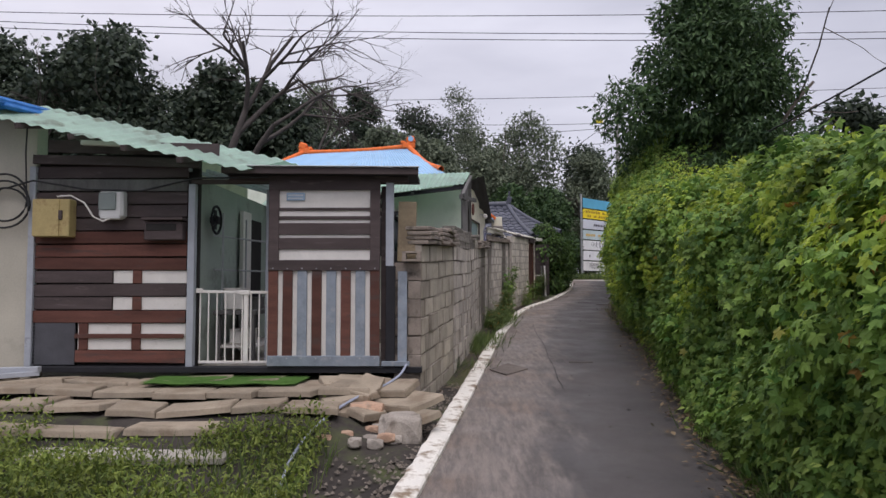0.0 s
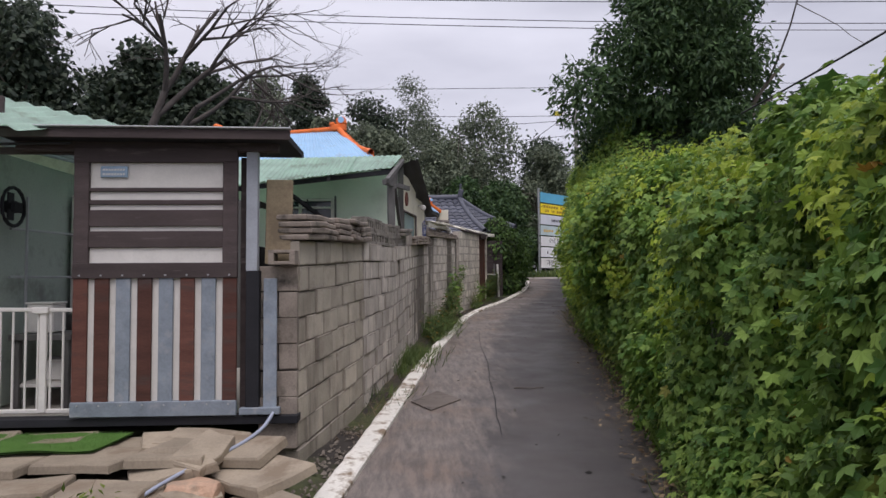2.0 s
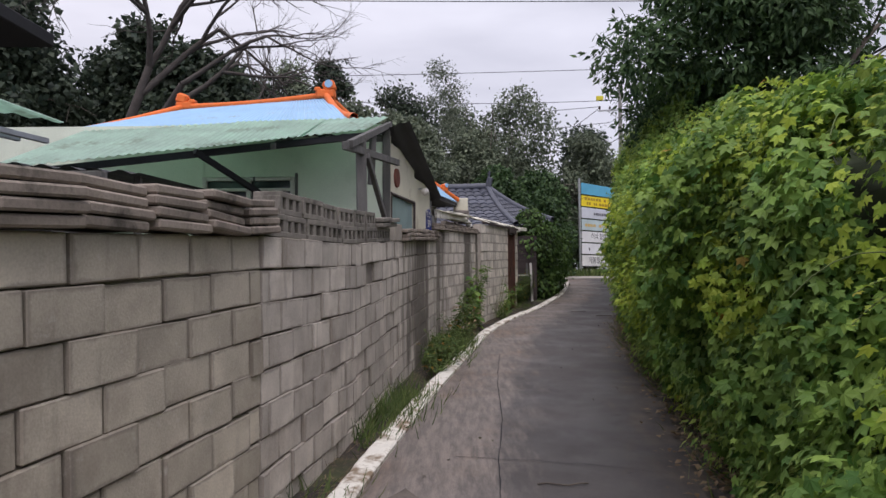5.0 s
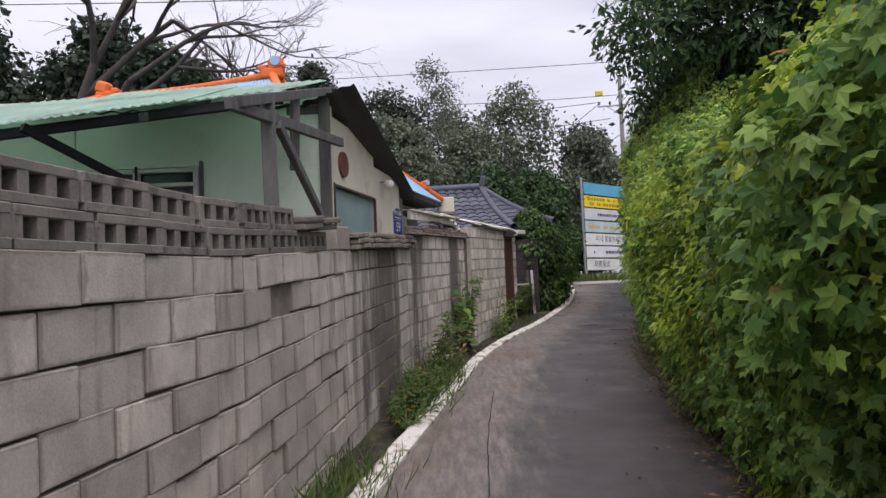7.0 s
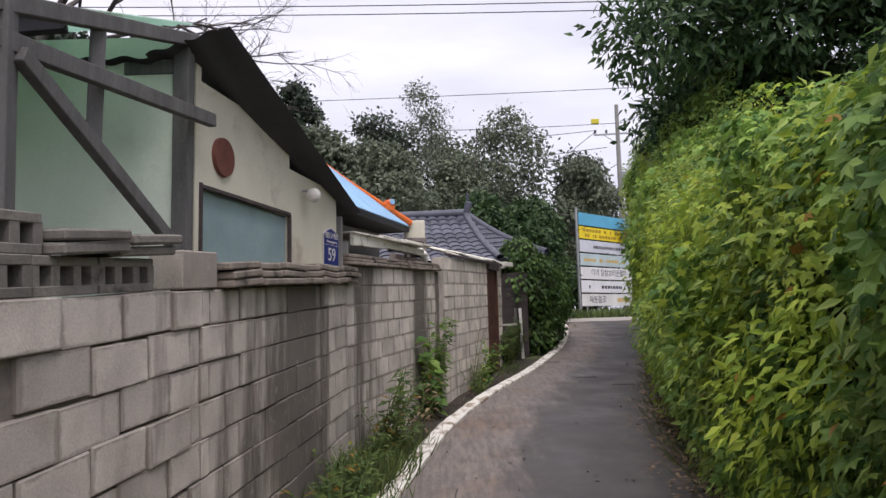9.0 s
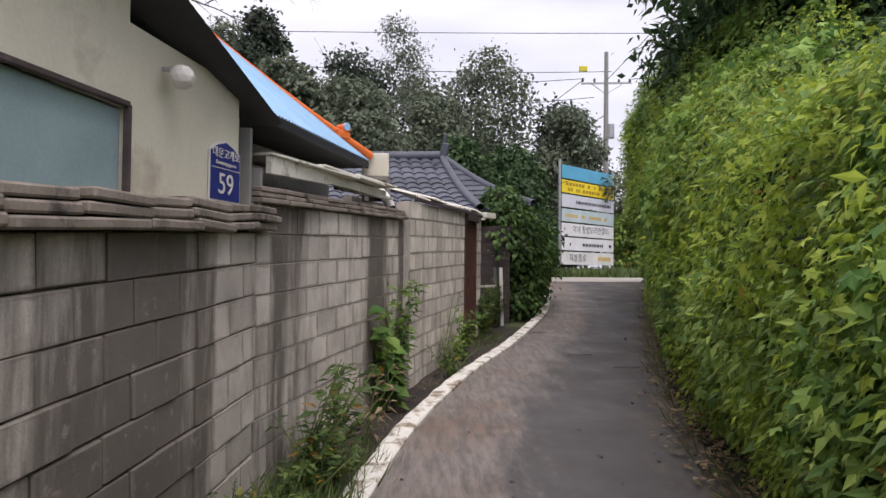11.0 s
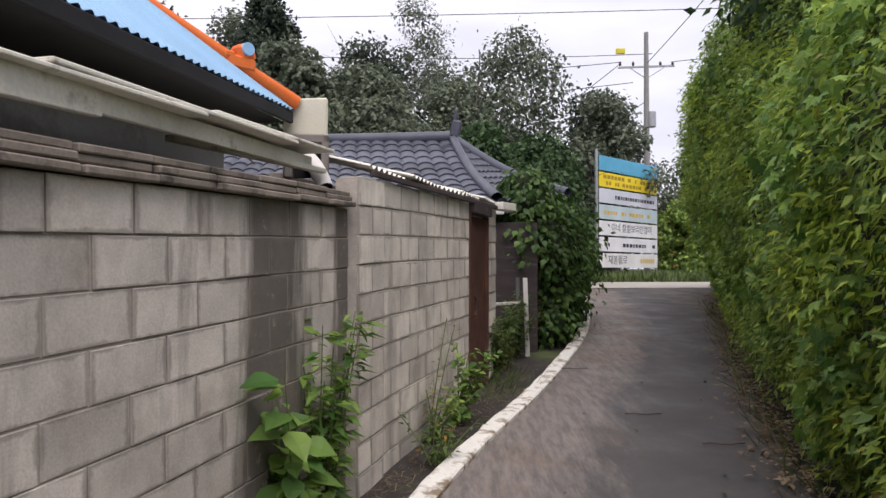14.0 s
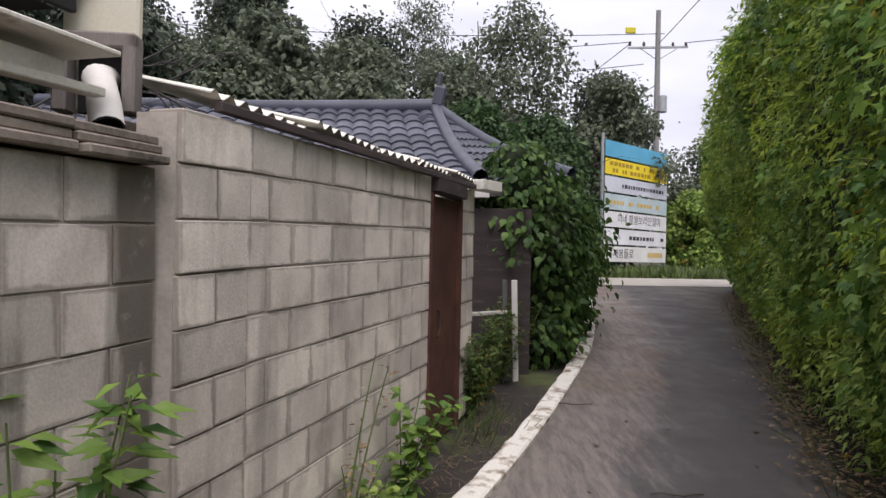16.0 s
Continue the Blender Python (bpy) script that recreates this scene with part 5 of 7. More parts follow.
def green_house():
    h = thing("green_house", (0, 0, 0), "small pale green plastered house with a blue hipped roof", "house")
    # gable-side wall and road-side wall, with a real window opening in each
    y = 13.45
    for c, s in (((-3.55, y, 2.0), (3.7, 0.14, 3.2)), ((-0.06, y, 2.0), (1.1, 0.14, 3.2)), ((-1.16, y, 3.28), (1.1, 0.14, 0.64)), ((-1.16, y, 1.2), (1.1, 0.14, 1.6))):
        box_part("wall", c, s, M_GREENWALL, h, "pale green plaster wall", None, 0)
    d = Vector((0.98 - 0.56, 15.95 - 13.5, 0)).normalized()
    yaw = math.atan2(d.y, d.x)
    R = Euler((0, 0, yaw)).to_matrix()

    def on(s, z, out=0.0):
        return Vector((0.56, 13.5, 0)) + d * s + Vector((d.y, -d.x, 0)) * (out - 0.06) + Vector((0, 0, z))

    for s0, s1, z0, z1 in ((0, 0.06, 0.5, 3.5), (1.36, 2.45, 0.5, 3.15), (0.06, 1.36, 0.5, 2.25), (0.06, 1.36, 2.78, 3.4)):
        box_part("wall", on((s0 + s1) / 2, (z0 + z1) / 2), (s1 - s0, 0.12, z1 - z0), M_CREAM, h, "cream plaster wall facing the lane", R, 0)
    w = box_part("window", on(0.71, 2.51, 0.02), (1.3, 0.01, 0.52), material("frosted_pane", (0.3, 0.4, 0.42), 0.25, 3, 0.15, 0.02, spec=0.5), h, "frosted greenish window pane", R)
    between("frame", on(0.06, 2.77, 0.06), on(1.36, 2.79, 0.06), 0.03, 0.025, M_BROWN, w)
    between("frame", on(1.36, 2.25, 0.06), on(1.36, 2.79, 0.06), 0.025, 0.03, M_BROWN, w)
    between("frame", on(0.06, 2.25, 0.06), on(0.06, 2.79, 0.06), 0.025, 0.03, M_BROWN, w)
    m = Matrix.Translation(on(0.31, 2.995, 0.07)) @ R.to_4x4() @ Matrix.Rotation(radians(90), 4, "X")
    bm = bmesh.new()
    bmesh.ops.create_cone(bm, cap_ends=True, segments=28, radius1=0.125, radius2=0.12, depth=0.03, matrix=m)
    part("round_plaque", bm, material("brown_disc", (0.16, 0.06, 0.045), 0.8, 8, 0.3, 0.2), h, "round red-brown plaque")
    # window in the green wall
    g = box_part("window", (-1.16, y - 0.02, 2.45), (1.08, 0.012, 0.95), material("dark_pane", (0.03, 0.045, 0.045), 0.1, 3, 0.2, 0.0, spec=0.6), h, "dark sliding window")
    for x in (-1.7, -1.16, -0.62):
        box_part("frame", (x, y - 0.06, 2.45), (0.05, 0.06, 1.02), M_WHITE, g)
    for z in (2.93, 2.8, 1.98):
        box_part("frame", (-1.16, y - 0.06, z), (1.1, 0.06, 0.035), M_WHITE, g)
    box_part("frame", (-0.57, y - 0.08, 2.5), (0.03, 0.04, 1.0), M_TIMBER, g)
    # black corrugated verge over the lane-side wall
    corrugated("dark_verge", ((0.36, 13.28, 3.46), (0.82, 13.3, 3.62), (1.16, 16.25, 3.02), (0.5, 16.3, 2.94)), 3, 0.012, M_BLACKSHEET, h, 14)
    corrugated("extension_roof", ((-3.6, 13.4, 3.5), (0.37, 13.32, 3.46), (0.52, 16.2, 2.96), (-3.6, 16.2, 3.0)), 20, 0.012, M_BLACKSHEET, h, 6)
    between("corner_post", (0.53, 13.4, 0.6), (0.53, 13.4, 3.55), 0.09, 0.09, M_TIMBER, h)
    between("verge_beam", (0.2, 13.4, 3.42), (0.5, 13.4, 3.42), 0.06, 0.08, M_TIMBER, h)
    # green awning on posts and braces
    corrugated("green_awning", ((-3.2, 11.6, 2.78), (0.4, 12.4, 3.32), (0.56, 13.45, 3.71), (-3.2, 13.5, 3.6)), 40, 0.008, M_ROOFGREEN, h, 5)
    corrugated("green_sheet", ((-1.3, 11.95, 3.04), (-0.25, 12.15, 3.2), (-0.2, 13.3, 3.65), (-1.3, 13.35, 3.64)), 16, 0.008, M_ROOFGREEN, h, 4)
    corrugated("clear_sheet", ((-2.0, 13.2, 3.47), (-0.6, 13.3, 3.6), (-0.6, 13.7, 3.68), (-2.0, 13.7, 3.55)), 8, 0.01, M_WHITE, h, 3)
    between("eave_beam", (-3.2, 11.75, 2.74), (0.4, 12.45, 3.26), 0.05, 0.07, M_BLACK, h)
    between("rafter", (0.37, 11.5, 2.98), (0.56, 13.5, 3.62), 0.06, 0.07, M_TIMBER, h, "weathered grey rafter")
    between("rafter", (-0.55, 12.2, 3.1), (-0.5, 13.4, 3.53), 0.05, 0.06, M_TIMBER, h)
    between("awning_post", (0.44, 12.04, 0.5), (0.4, 12.03, 3.14), 0.1, 0.1, M_TIMBER, h, "weathered grey post")
    between("hanging_strut", (0.43, 12.64, 2.75), (0.46, 12.6, 3.31), 0.06, 0.06, M_TIMBER, h)
    between("tie_beam", (0.33, 11.42, 2.95), (0.66, 13.5, 3.14), 0.05, 0.075, M_TIMBER, h)
    between("brace", (0.46, 12.06, 2.97), (0.53, 13.33, 2.38), 0.05, 0.07, M_TIMBER, h)
    between("brace", (-1.3, 12.02, 3.02), (-0.62, 13.32, 2.5), 0.05, 0.06, M_BLACK, h)
    between("hanger", (-0.98, 13.0, 2.9), (-0.98, 13.0, 2.6), 0.02, 0.02, M_BLACK, h)
    # darker canopy inside the yard
    corrugated("yard_canopy", ((-3.6, 9.7, 2.66), (-1.2, 10.6, 2.58), (-1.25, 12.3, 2.66), (-3.6, 12.3, 2.75)), 14, 0.014, M_BLACKSHEET, h, 4)
    for x, yy in ((-1.3, 10.8), (-3.3, 10.0), (-1.35, 12.2)):
        between("canopy_post", (x, yy, 0.4), (x, yy, 2.58), 0.05, 0.05, M_TIMBER, h)
    # blue hipped roof
    RR, RL = (-0.94, 17.25, 4.98), (-3.85, 18.0, 4.98)
    FR, FL, BR, BL = (0.3, 13.6, 3.53), (-5.4, 13.6, 3.3), (1.45, 19.78, 3.34), (-5.8, 20.6, 3.3)
    mid = (1.1, 16.3, 3.09)
    corrugated("roof_front", (FL, FR, RR, RL), 60, 0.009, M_ROOFBLUE, h, 8)
    corrugated("roof_side", (FR, (0.62, 16.3, 3.1), RR, RR), 32, 0.008, M_ROOFBLUE, h, 8)
    corrugated("roof_side", (mid, BR, RR, RR), 46, 0.008, M_ROOFBLUE, h, 8)
    corrugated("roof_back", (BR, BL, RL, RR), 34, 0.014, M_ROOFBLUE, h, 8)
    corrugated("roof_side", (BL, FL, RL, RL), 30, 0.014, M_ROOFBLUE, h, 8)
    lift = Vector((0, 0, 0.05))
    for a, b in ((RL, RR), (RR, BR), (RL, FL), (RL, BL), (RR, Vector(RR).lerp(Vector(FR), 0.72))):
        a, b = Vector(a), Vector(b)
        pts = [a.lerp(b, t) + lift - Vector((0, 0, 0.22 * math.sin(math.pi * t) * (0.5 if a.z != b.z else 0.2))) for t in np.linspace(0, 1, 9)]
        ridge_roll("ridge", [tuple(p) for p in pts], 0.062, h, M_ORANGE)
    finial("ridge_finial", (-0.94, 17.25, 5.02), 0.0, h)
    finial("ridge_finial", (-3.8, 18.0, 5.02), math.pi, h)
    finial("hip_finial", (1.15, 19.45, 3.55), 0.8, h, 0.6)
    finial("hip_finial", (-0.3, 17.95, 4.5), 0.8, h, 0.7)
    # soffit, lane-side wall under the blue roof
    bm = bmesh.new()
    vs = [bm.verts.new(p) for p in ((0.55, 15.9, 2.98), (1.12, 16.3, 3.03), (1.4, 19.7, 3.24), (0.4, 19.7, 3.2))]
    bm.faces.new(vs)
    # shade under the eaves is put into the soffit's colour
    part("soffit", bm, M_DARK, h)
    between("eave_trim", (1.1, 16.25, 3.04), (1.43, 19.75, 3.28), 0.03, 0.07, M_BLACK, h)
    bm = bmesh.new()
    add_box(bm, (0.72, 17.8, 1.9), (0.12, 3.7, 2.7), Euler((0, 0, -0.12)).to_matrix())
    part("wall", bm, material("grey_render", (0.36, 0.345, 0.33), 0.9, 2, 0.2, 0.2, dirt=(0.2, 0.185, 0.17), dirt_at=0.6), h, "shaded grey wall under the eaves")
    for i, (yy, x, z1) in enumerate(((16.02, 0.96, 3.0), (16.14, 1.0, 2.96), (16.26, 1.03, 2.72))):
        between("upright_board", (x - 0.04, yy, 2.3), (x - 0.04, yy, z1), 0.05, 0.05 + 0.02 * i, M_POLE, h)
    box_part("back_wall", (-2.5, 20.0, 1.9), (6.4, 0.15, 2.8), M_CREAM, h)
    box_part("left_wall", (-5.3, 16.8, 1.9), (0.15, 6.4, 2.8), M_GREENWALL, h)
    lamp = thing("wall_lamp", (0, 0, 0), "small white globe lamp under the dark verge", "lamp")
    bm = bmesh.new()
    bmesh.ops.create_icosphere(bm, subdivisions=2, radius=0.06, matrix=Matrix.Translation(on(1.62, 2.98, 0.16)))
    part("globe", bm, M_WHITE, lamp)
    between("bracket", on(1.62, 3.02, 0.06), on(1.62, 3.02, 0.16), 0.02, 0.02, M_STEEL, lamp)
    # house number plate
    s = thing("house_number_sign", (0, 0, 0), "blue enamel house number plate reading 59", "sign")
    mb = material("blue_enamel", (0.025, 0.035, 0.2), 0.4, 9, 0.08, 0.0)
    c = Vector((0.955, 15.7, 2.62))
    RS = Euler((0, 0, math.atan2(0.35, 0.09))).to_matrix()
    F = Matrix.Translation(c) @ RS.to_4x4() @ Matrix.Rotation(radians(90), 4, "X")
    for name, k, mm, zoff in (("rim", 1.0, M_WHITE, 0.0), ("plate", 0.94, mb, 0.004)):
        bm = bmesh.new()
        outline = [(-0.16, -0.17), (0.16, -0.17), (0.16, 0.11), (0.09, 0.15), (0.0, 0.175), (-0.09, 0.15), (-0.16, 0.11)]
        f = bm.faces.new([bm.verts.new((x * k, yy * k, zoff)) for x, yy in outline])
        ext = bmesh.ops.extrude_face_region(bm, geom=[f])
        bmesh.ops.translate(bm, vec=(0, 0, 0.008), verts=[v for v in ext["geom"] if isinstance(v, bmesh.types.BMVert)])
        o = part(name, bm, mm, s)
        o.matrix_basis = F
    text_mesh("59", 0.165, M_WHITE, s, F @ Matrix.Translation((0, -0.075, 0.0145)))
    text_mesh("대문고개로", 0.062, M_WHITE, s, F @ Matrix.Translation((0, 0.095, 0.0145)))
    text_mesh("Daemungogae-ro", 0.03, M_WHITE, s, F @ Matrix.Translation((0, 0.045, 0.0145)))
    bm = bmesh.new()
    add_box(bm, (0, 0.015, 0.0142), (0.29, 0.004, 0.002))
    part("rule", bm, M_WHITE, s).matrix_basis = F


def lean_to():
    r = thing("lean_to_roof", (0, 0, 0), "narrow sagging sheet roof over the damp wall", "roof")
    M_SHEET = material("weathered_white_sheet", (0.74, 0.71, 0.63), 0.85, 4, 0.2, 0.3, dirt=(0.33, 0.29, 0.24), dirt_at=0.62, dirt_scale=4)
    # edge board, then overlapping thin sheets
    between("edge_board", (1.06, 16.32, 2.76), (1.3, 17.45, 2.825), 0.04, 0.12, M_SHEET, r, "flaking pale concrete edge")
    between("edge_board", (1.3, 17.45, 2.82), (1.66, 19.3, 2.89), 0.03, 0.085, M_SHEET, r)
    for i, (a, b, w) in enumerate((((0.9, 16.35, 2.83), (1.32, 18.0, 2.89), 0.4), ((1.12, 17.2, 2.885), (1.5, 18.9, 2.94), 0.4), ((1.28, 18.2, 2.95), (1.6, 19.45, 2.985), 0.42))):
        between("sheet", a, b, w, 0.018, M_SHEET, r)
    between("gutter_lath", (1.28, 18.1, 2.82), (1.72, 19.42, 2.86), 0.06, 0.03, M_SHEET, r)
    between("prop", (0.98, 16.36, 2.4), (0.98, 16.36, 2.74), 0.07, 0.06, M_CONCRETE, r)
    p = box_part("white_panel", (1.52, 19.8, 3.15), (0.32, 0.04, 0.56), M_CREAM, None, "", Euler((0, 0, -0.1)).to_matrix(), 0.01)
    p.parent = r
    M_GREYBOARD = material("silvered_board", (0.21, 0.185, 0.17), 0.9, 4, 0.3, 0.4, stretch=(3, 3, 0.6))
    f = thing("vent_box", (0, 0, 0), "square grey timber frame around a vent pipe", "vent")
    cx, cy, cz = 1.55, 19.72, 3.0
    R = Euler((0, 0, 0.1)).to_matrix()
    for n, c, s in (("side", (-0.125, 0, 0), (0.055, 0.09, 0.3)), ("side", (0.125, 0, 0), (0.05, 0.09, 0.3)), ("head", (0, 0, 0.125), (0.3, 0.09, 0.06))):
        box_part(n, Vector((cx, cy, cz)) + R @ Vector(c), s, M_GREYBOARD, f, "", R, 0.008)
    # shade inside the frame, painted on a back panel
    box_part("dark_back", (cx, cy + 0.05, cz - 0.02), (0.2, 0.02, 0.24), M_DARK, f)
    pipe = thing("vent_pipe", (0, 0, 0), "short white plastic pipe wrapped in tape, open end", "pipe")
    line = [(1.55, 19.8, 3.0), (1.58, 19.67, 2.97), (1.65, 19.57, 2.9), (1.69, 19.51, 2.83), (1.73, 19.46, 2.75)]
    tube("pipe_wall", line, [0.055, 0.058, 0.053, 0.058, 0.056], M_WHITE, pipe, 14)
    tube("pipe_bore", [line[-2], (1.7315, 19.4585, 2.748)], [0.04, 0.048], M_DARK, pipe, 14)
    # shed roof and door
    sh = thing("shed_roof", (0, 0, 0), "broken white corrugated sheets over the block shed", "roof")
    for i in range(5):
        t0, t1 = i / 5, (i + 1.15) / 5
        ax, ay = 1.75 + 1.12 * t0, 19.7 + 3.5 * t0
        bx, by = 1.75 + 1.12 * t1, 19.7 + 3.5 * t1
        z = 2.94 + 0.09 * t0 + 0.008 * (i % 2)
        corrugated("roof_sheet", ((ax - 0.5, ay + 0.6, z + 0.24), (bx - 0.5, by + 0.6, z + 0.25), (bx + 0.2 + 0.03 * (i % 3), by, z + 0.0), (ax + 0.2 + 0.04 * ((i + 1) % 3), ay, z)), 8, 0.015, M_SHEET, sh, 4)
    between("eave_board", (2.0, 19.75, 2.895), (3.1, 23.15, 2.96), 0.04, 0.04, M_BROWN, sh)
    between("eave_end", (3.1, 23.1, 2.98), (3.28, 23.35, 2.98), 0.16, 0.09, M_SHEET, sh)
    box_part("shed_back", (1.6, 22.0, 1.9), (0.12, 3.2, 2.2), M_MORTAR, sh, "", Euler((0, 0, -0.3)).to_matrix())
    d = thing("shed_door", (0, 0, 0), "rusty brown metal door in the block shed", "door")
    rust = material("rusty_brown_door", (0.09, 0.04, 0.03), 0.7, 5, 0.35, 0.2, dirt=(0.14, 0.06, 0.03), dirt_at=0.6)
    yaw = math.atan2(22.9 - 22.18, 2.97 - 2.74)
    R = Euler((0, 0, yaw)).to_matrix()
    mid = Vector((2.82, 22.55, 0))
    box_part("leaf", mid + Vector((0, 0, 1.85)), (0.72, 0.04, 1.9), rust, d, "", R)
    for s in (-0.36, 0.36):
        box_part("jamb", mid + R @ Vector((s, -0.02, 1.85)), (0.05, 0.07, 1.94), rust, d, "", R)
    ring = [tuple(mid + R @ Vector((-0.2 + 0.05 * math.cos(a), -0.05, 1.82 + 0.1 * math.sin(a)))) for a in np.linspace(-1.6, 1.6, 9)]
    tube("handle", ring, 0.01, M_BROWN, d)
    box_part("lintel", mid + Vector((0.03, -0.02, 2.88)), (0.74, 0.13, 0.11), M_BROWN, d, "", R)


green_house()
lean_to()


# ---- tiled house at the bend ----
def tiled_slope(name, a, b, c, d, courses, waves, parent):
    """Interlocking tiles: stepped courses with a wave across; a, b eave ends and d, c ridge ends."""
    a, b, c, d = [np.array(p, float) for p in (a, b, c, d)]
    nrm = np.cross(b - a, d - a)
    nrm /= np.linalg.norm(nrm)
    if nrm[2] < 0:
        nrm = -nrm
    V, Q, n = [], [], 0
    for k in range(courses):
        v0, v1 = k / courses, (k + 1.1) / courses
        nu = waves * 6
        u = np.linspace(0, 1, nu + 1)[:, None]
        wave = 0.05 * np.abs(np.sin(u * waves * math.pi)) ** 0.7
        rows = []
        for v, lift in ((v0, -0.025), (v0, 0.03), (v1, 0.0)):
            sag = -0.12 * math.sin(math.pi * min(v, 1))
            p = a * (1 - u) * (1 - v) + b * u * (1 - v) + c * u * v + d * (1 - u) * v
            rows.append(p + nrm * (wave + lift) + np.array([0, 0, sag]))
        P = np.concatenate(rows)
        m = nu + 1
        i, j = np.meshgrid(np.arange(2), np.arange(nu), indexing="ij")
        Q.append(np.stack([i * m + j, i * m + j + 1, (i + 1) * m + j + 1, (i + 1) * m + j], -1).reshape(-1, 4) + n)
        V.append(P)
        n += len(P)
    return tagged(np_mesh(name, np.concatenate(V), np.concatenate(Q), M_TILE, parent, False), kind="stuff")


def tiled_house():
    h = thing("tiled_house", (0, 0, 0), "low house with a dark blue-grey tiled roof", "house")
    R1, R0 = (2.55, 28.2, 4.72), (-4.5, 28.9, 4.85)
    F1, F0, B1 = (4.5, 26.4, 3.42), (-4.5, 24.4, 3.05), (4.9, 31.0, 3.5)
    FM = (3.2, 24.7, 3.16)
    tiled_slope("roof_front", F0, FM, R1, R0, 11, 26, h)
    tiled_slope("roof_hip", FM, F1, R1, R1, 10, 8, h)
    tiled_slope("roof_side", F1, B1, R1, R1, 12, 16, h)
    tiled_slope("roof_back", B1, (-4.5, 32.0, 3.05), R0, R1, 14, 34, h)
    for a, b, r in ((R0, R1, 0.13), (R1, FM, 0.09), (R1, F1, 0.1), (R1, B1, 0.1)):
        a, b = Vector(a), Vector(b)
        pts = [tuple(a.lerp(b, t) + Vector((0, 0, 0.08 - (0.14 if a.z != b.z and b.z < 4 else 0.06) * math.sin(math.pi * t)))) for t in np.linspace(0, 1, 8)]
        tube("ridge", pts, r, M_TILE, h, 8)
    bm = bmesh.new()
    add_box(bm, (2.62, 28.15, 4.95), (0.2, 0.2, 0.35), Euler((0, 0.2, 0)).to_matrix(), 0.04)
    add_box(bm, (2.62, 28.15, 5.2), (0.08, 0.14, 0.3), Euler((0, 0.1, 0)).to_matrix(), 0.03)
    part("ridge_ornament", bm, M_TILE, h)
    bm = bmesh.new()
    bmesh.ops.create_cone(bm, cap_ends=True, segments=20, radius1=0.17, radius2=0.15, depth=0.08, matrix=Matrix.Translation((2.42, 27.75, 4.42)) @ Matrix.Rotation(radians(90), 4, "X"))
    bmesh.ops.create_cone(bm, cap_ends=True, segments=16, radius1=0.08, radius2=0.06, depth=0.06, matrix=Matrix.Translation((2.42, 27.7, 4.42)) @ Matrix.Rotation(radians(90), 4, "X"))
    part("round_tile_end", bm, M_TILE, h)
    box_part("wall", (-0.6, 25.4, 2.0), (7.2, 0.15, 2.2), M_CREAM, h, "plaster wall under the tiled eaves")
    box_part("wall", (3.6, 27.6, 2.1), (0.15, 4.4, 2.4), M_BROWN, h, "shaded brown side wall")
    box_part("porch_wall", (3.35, 24.9, 1.9), (0.9, 0.1, 2.0), M_BROWN, h, "red-brown porch boarding")
    between("eave_board", (-4.4, 24.45, 2.98), (3.3, 24.72, 3.06), 0.05, 0.1, M_WHITE, h)
    between("eave_board", (3.3, 24.72, 3.06), (4.5, 26.4, 3.32), 0.05, 0.08, M_TIMBER, h)
    between("porch_post", (3.62, 24.5, 0.9), (3.58, 24.5, 2.1), 0.06, 0.06, M_WHITE, h, "white post")
    between("porch_post", (3.5, 24.55, 0.9), (3.48, 24.55, 2.1), 0.05, 0.05, M_TIMBER, h)
    between("porch_rail", (3.1, 24.1, 1.75), (3.5, 24.5, 1.75), 0.04, 0.04, M_WHITE, h)


tiled_house()


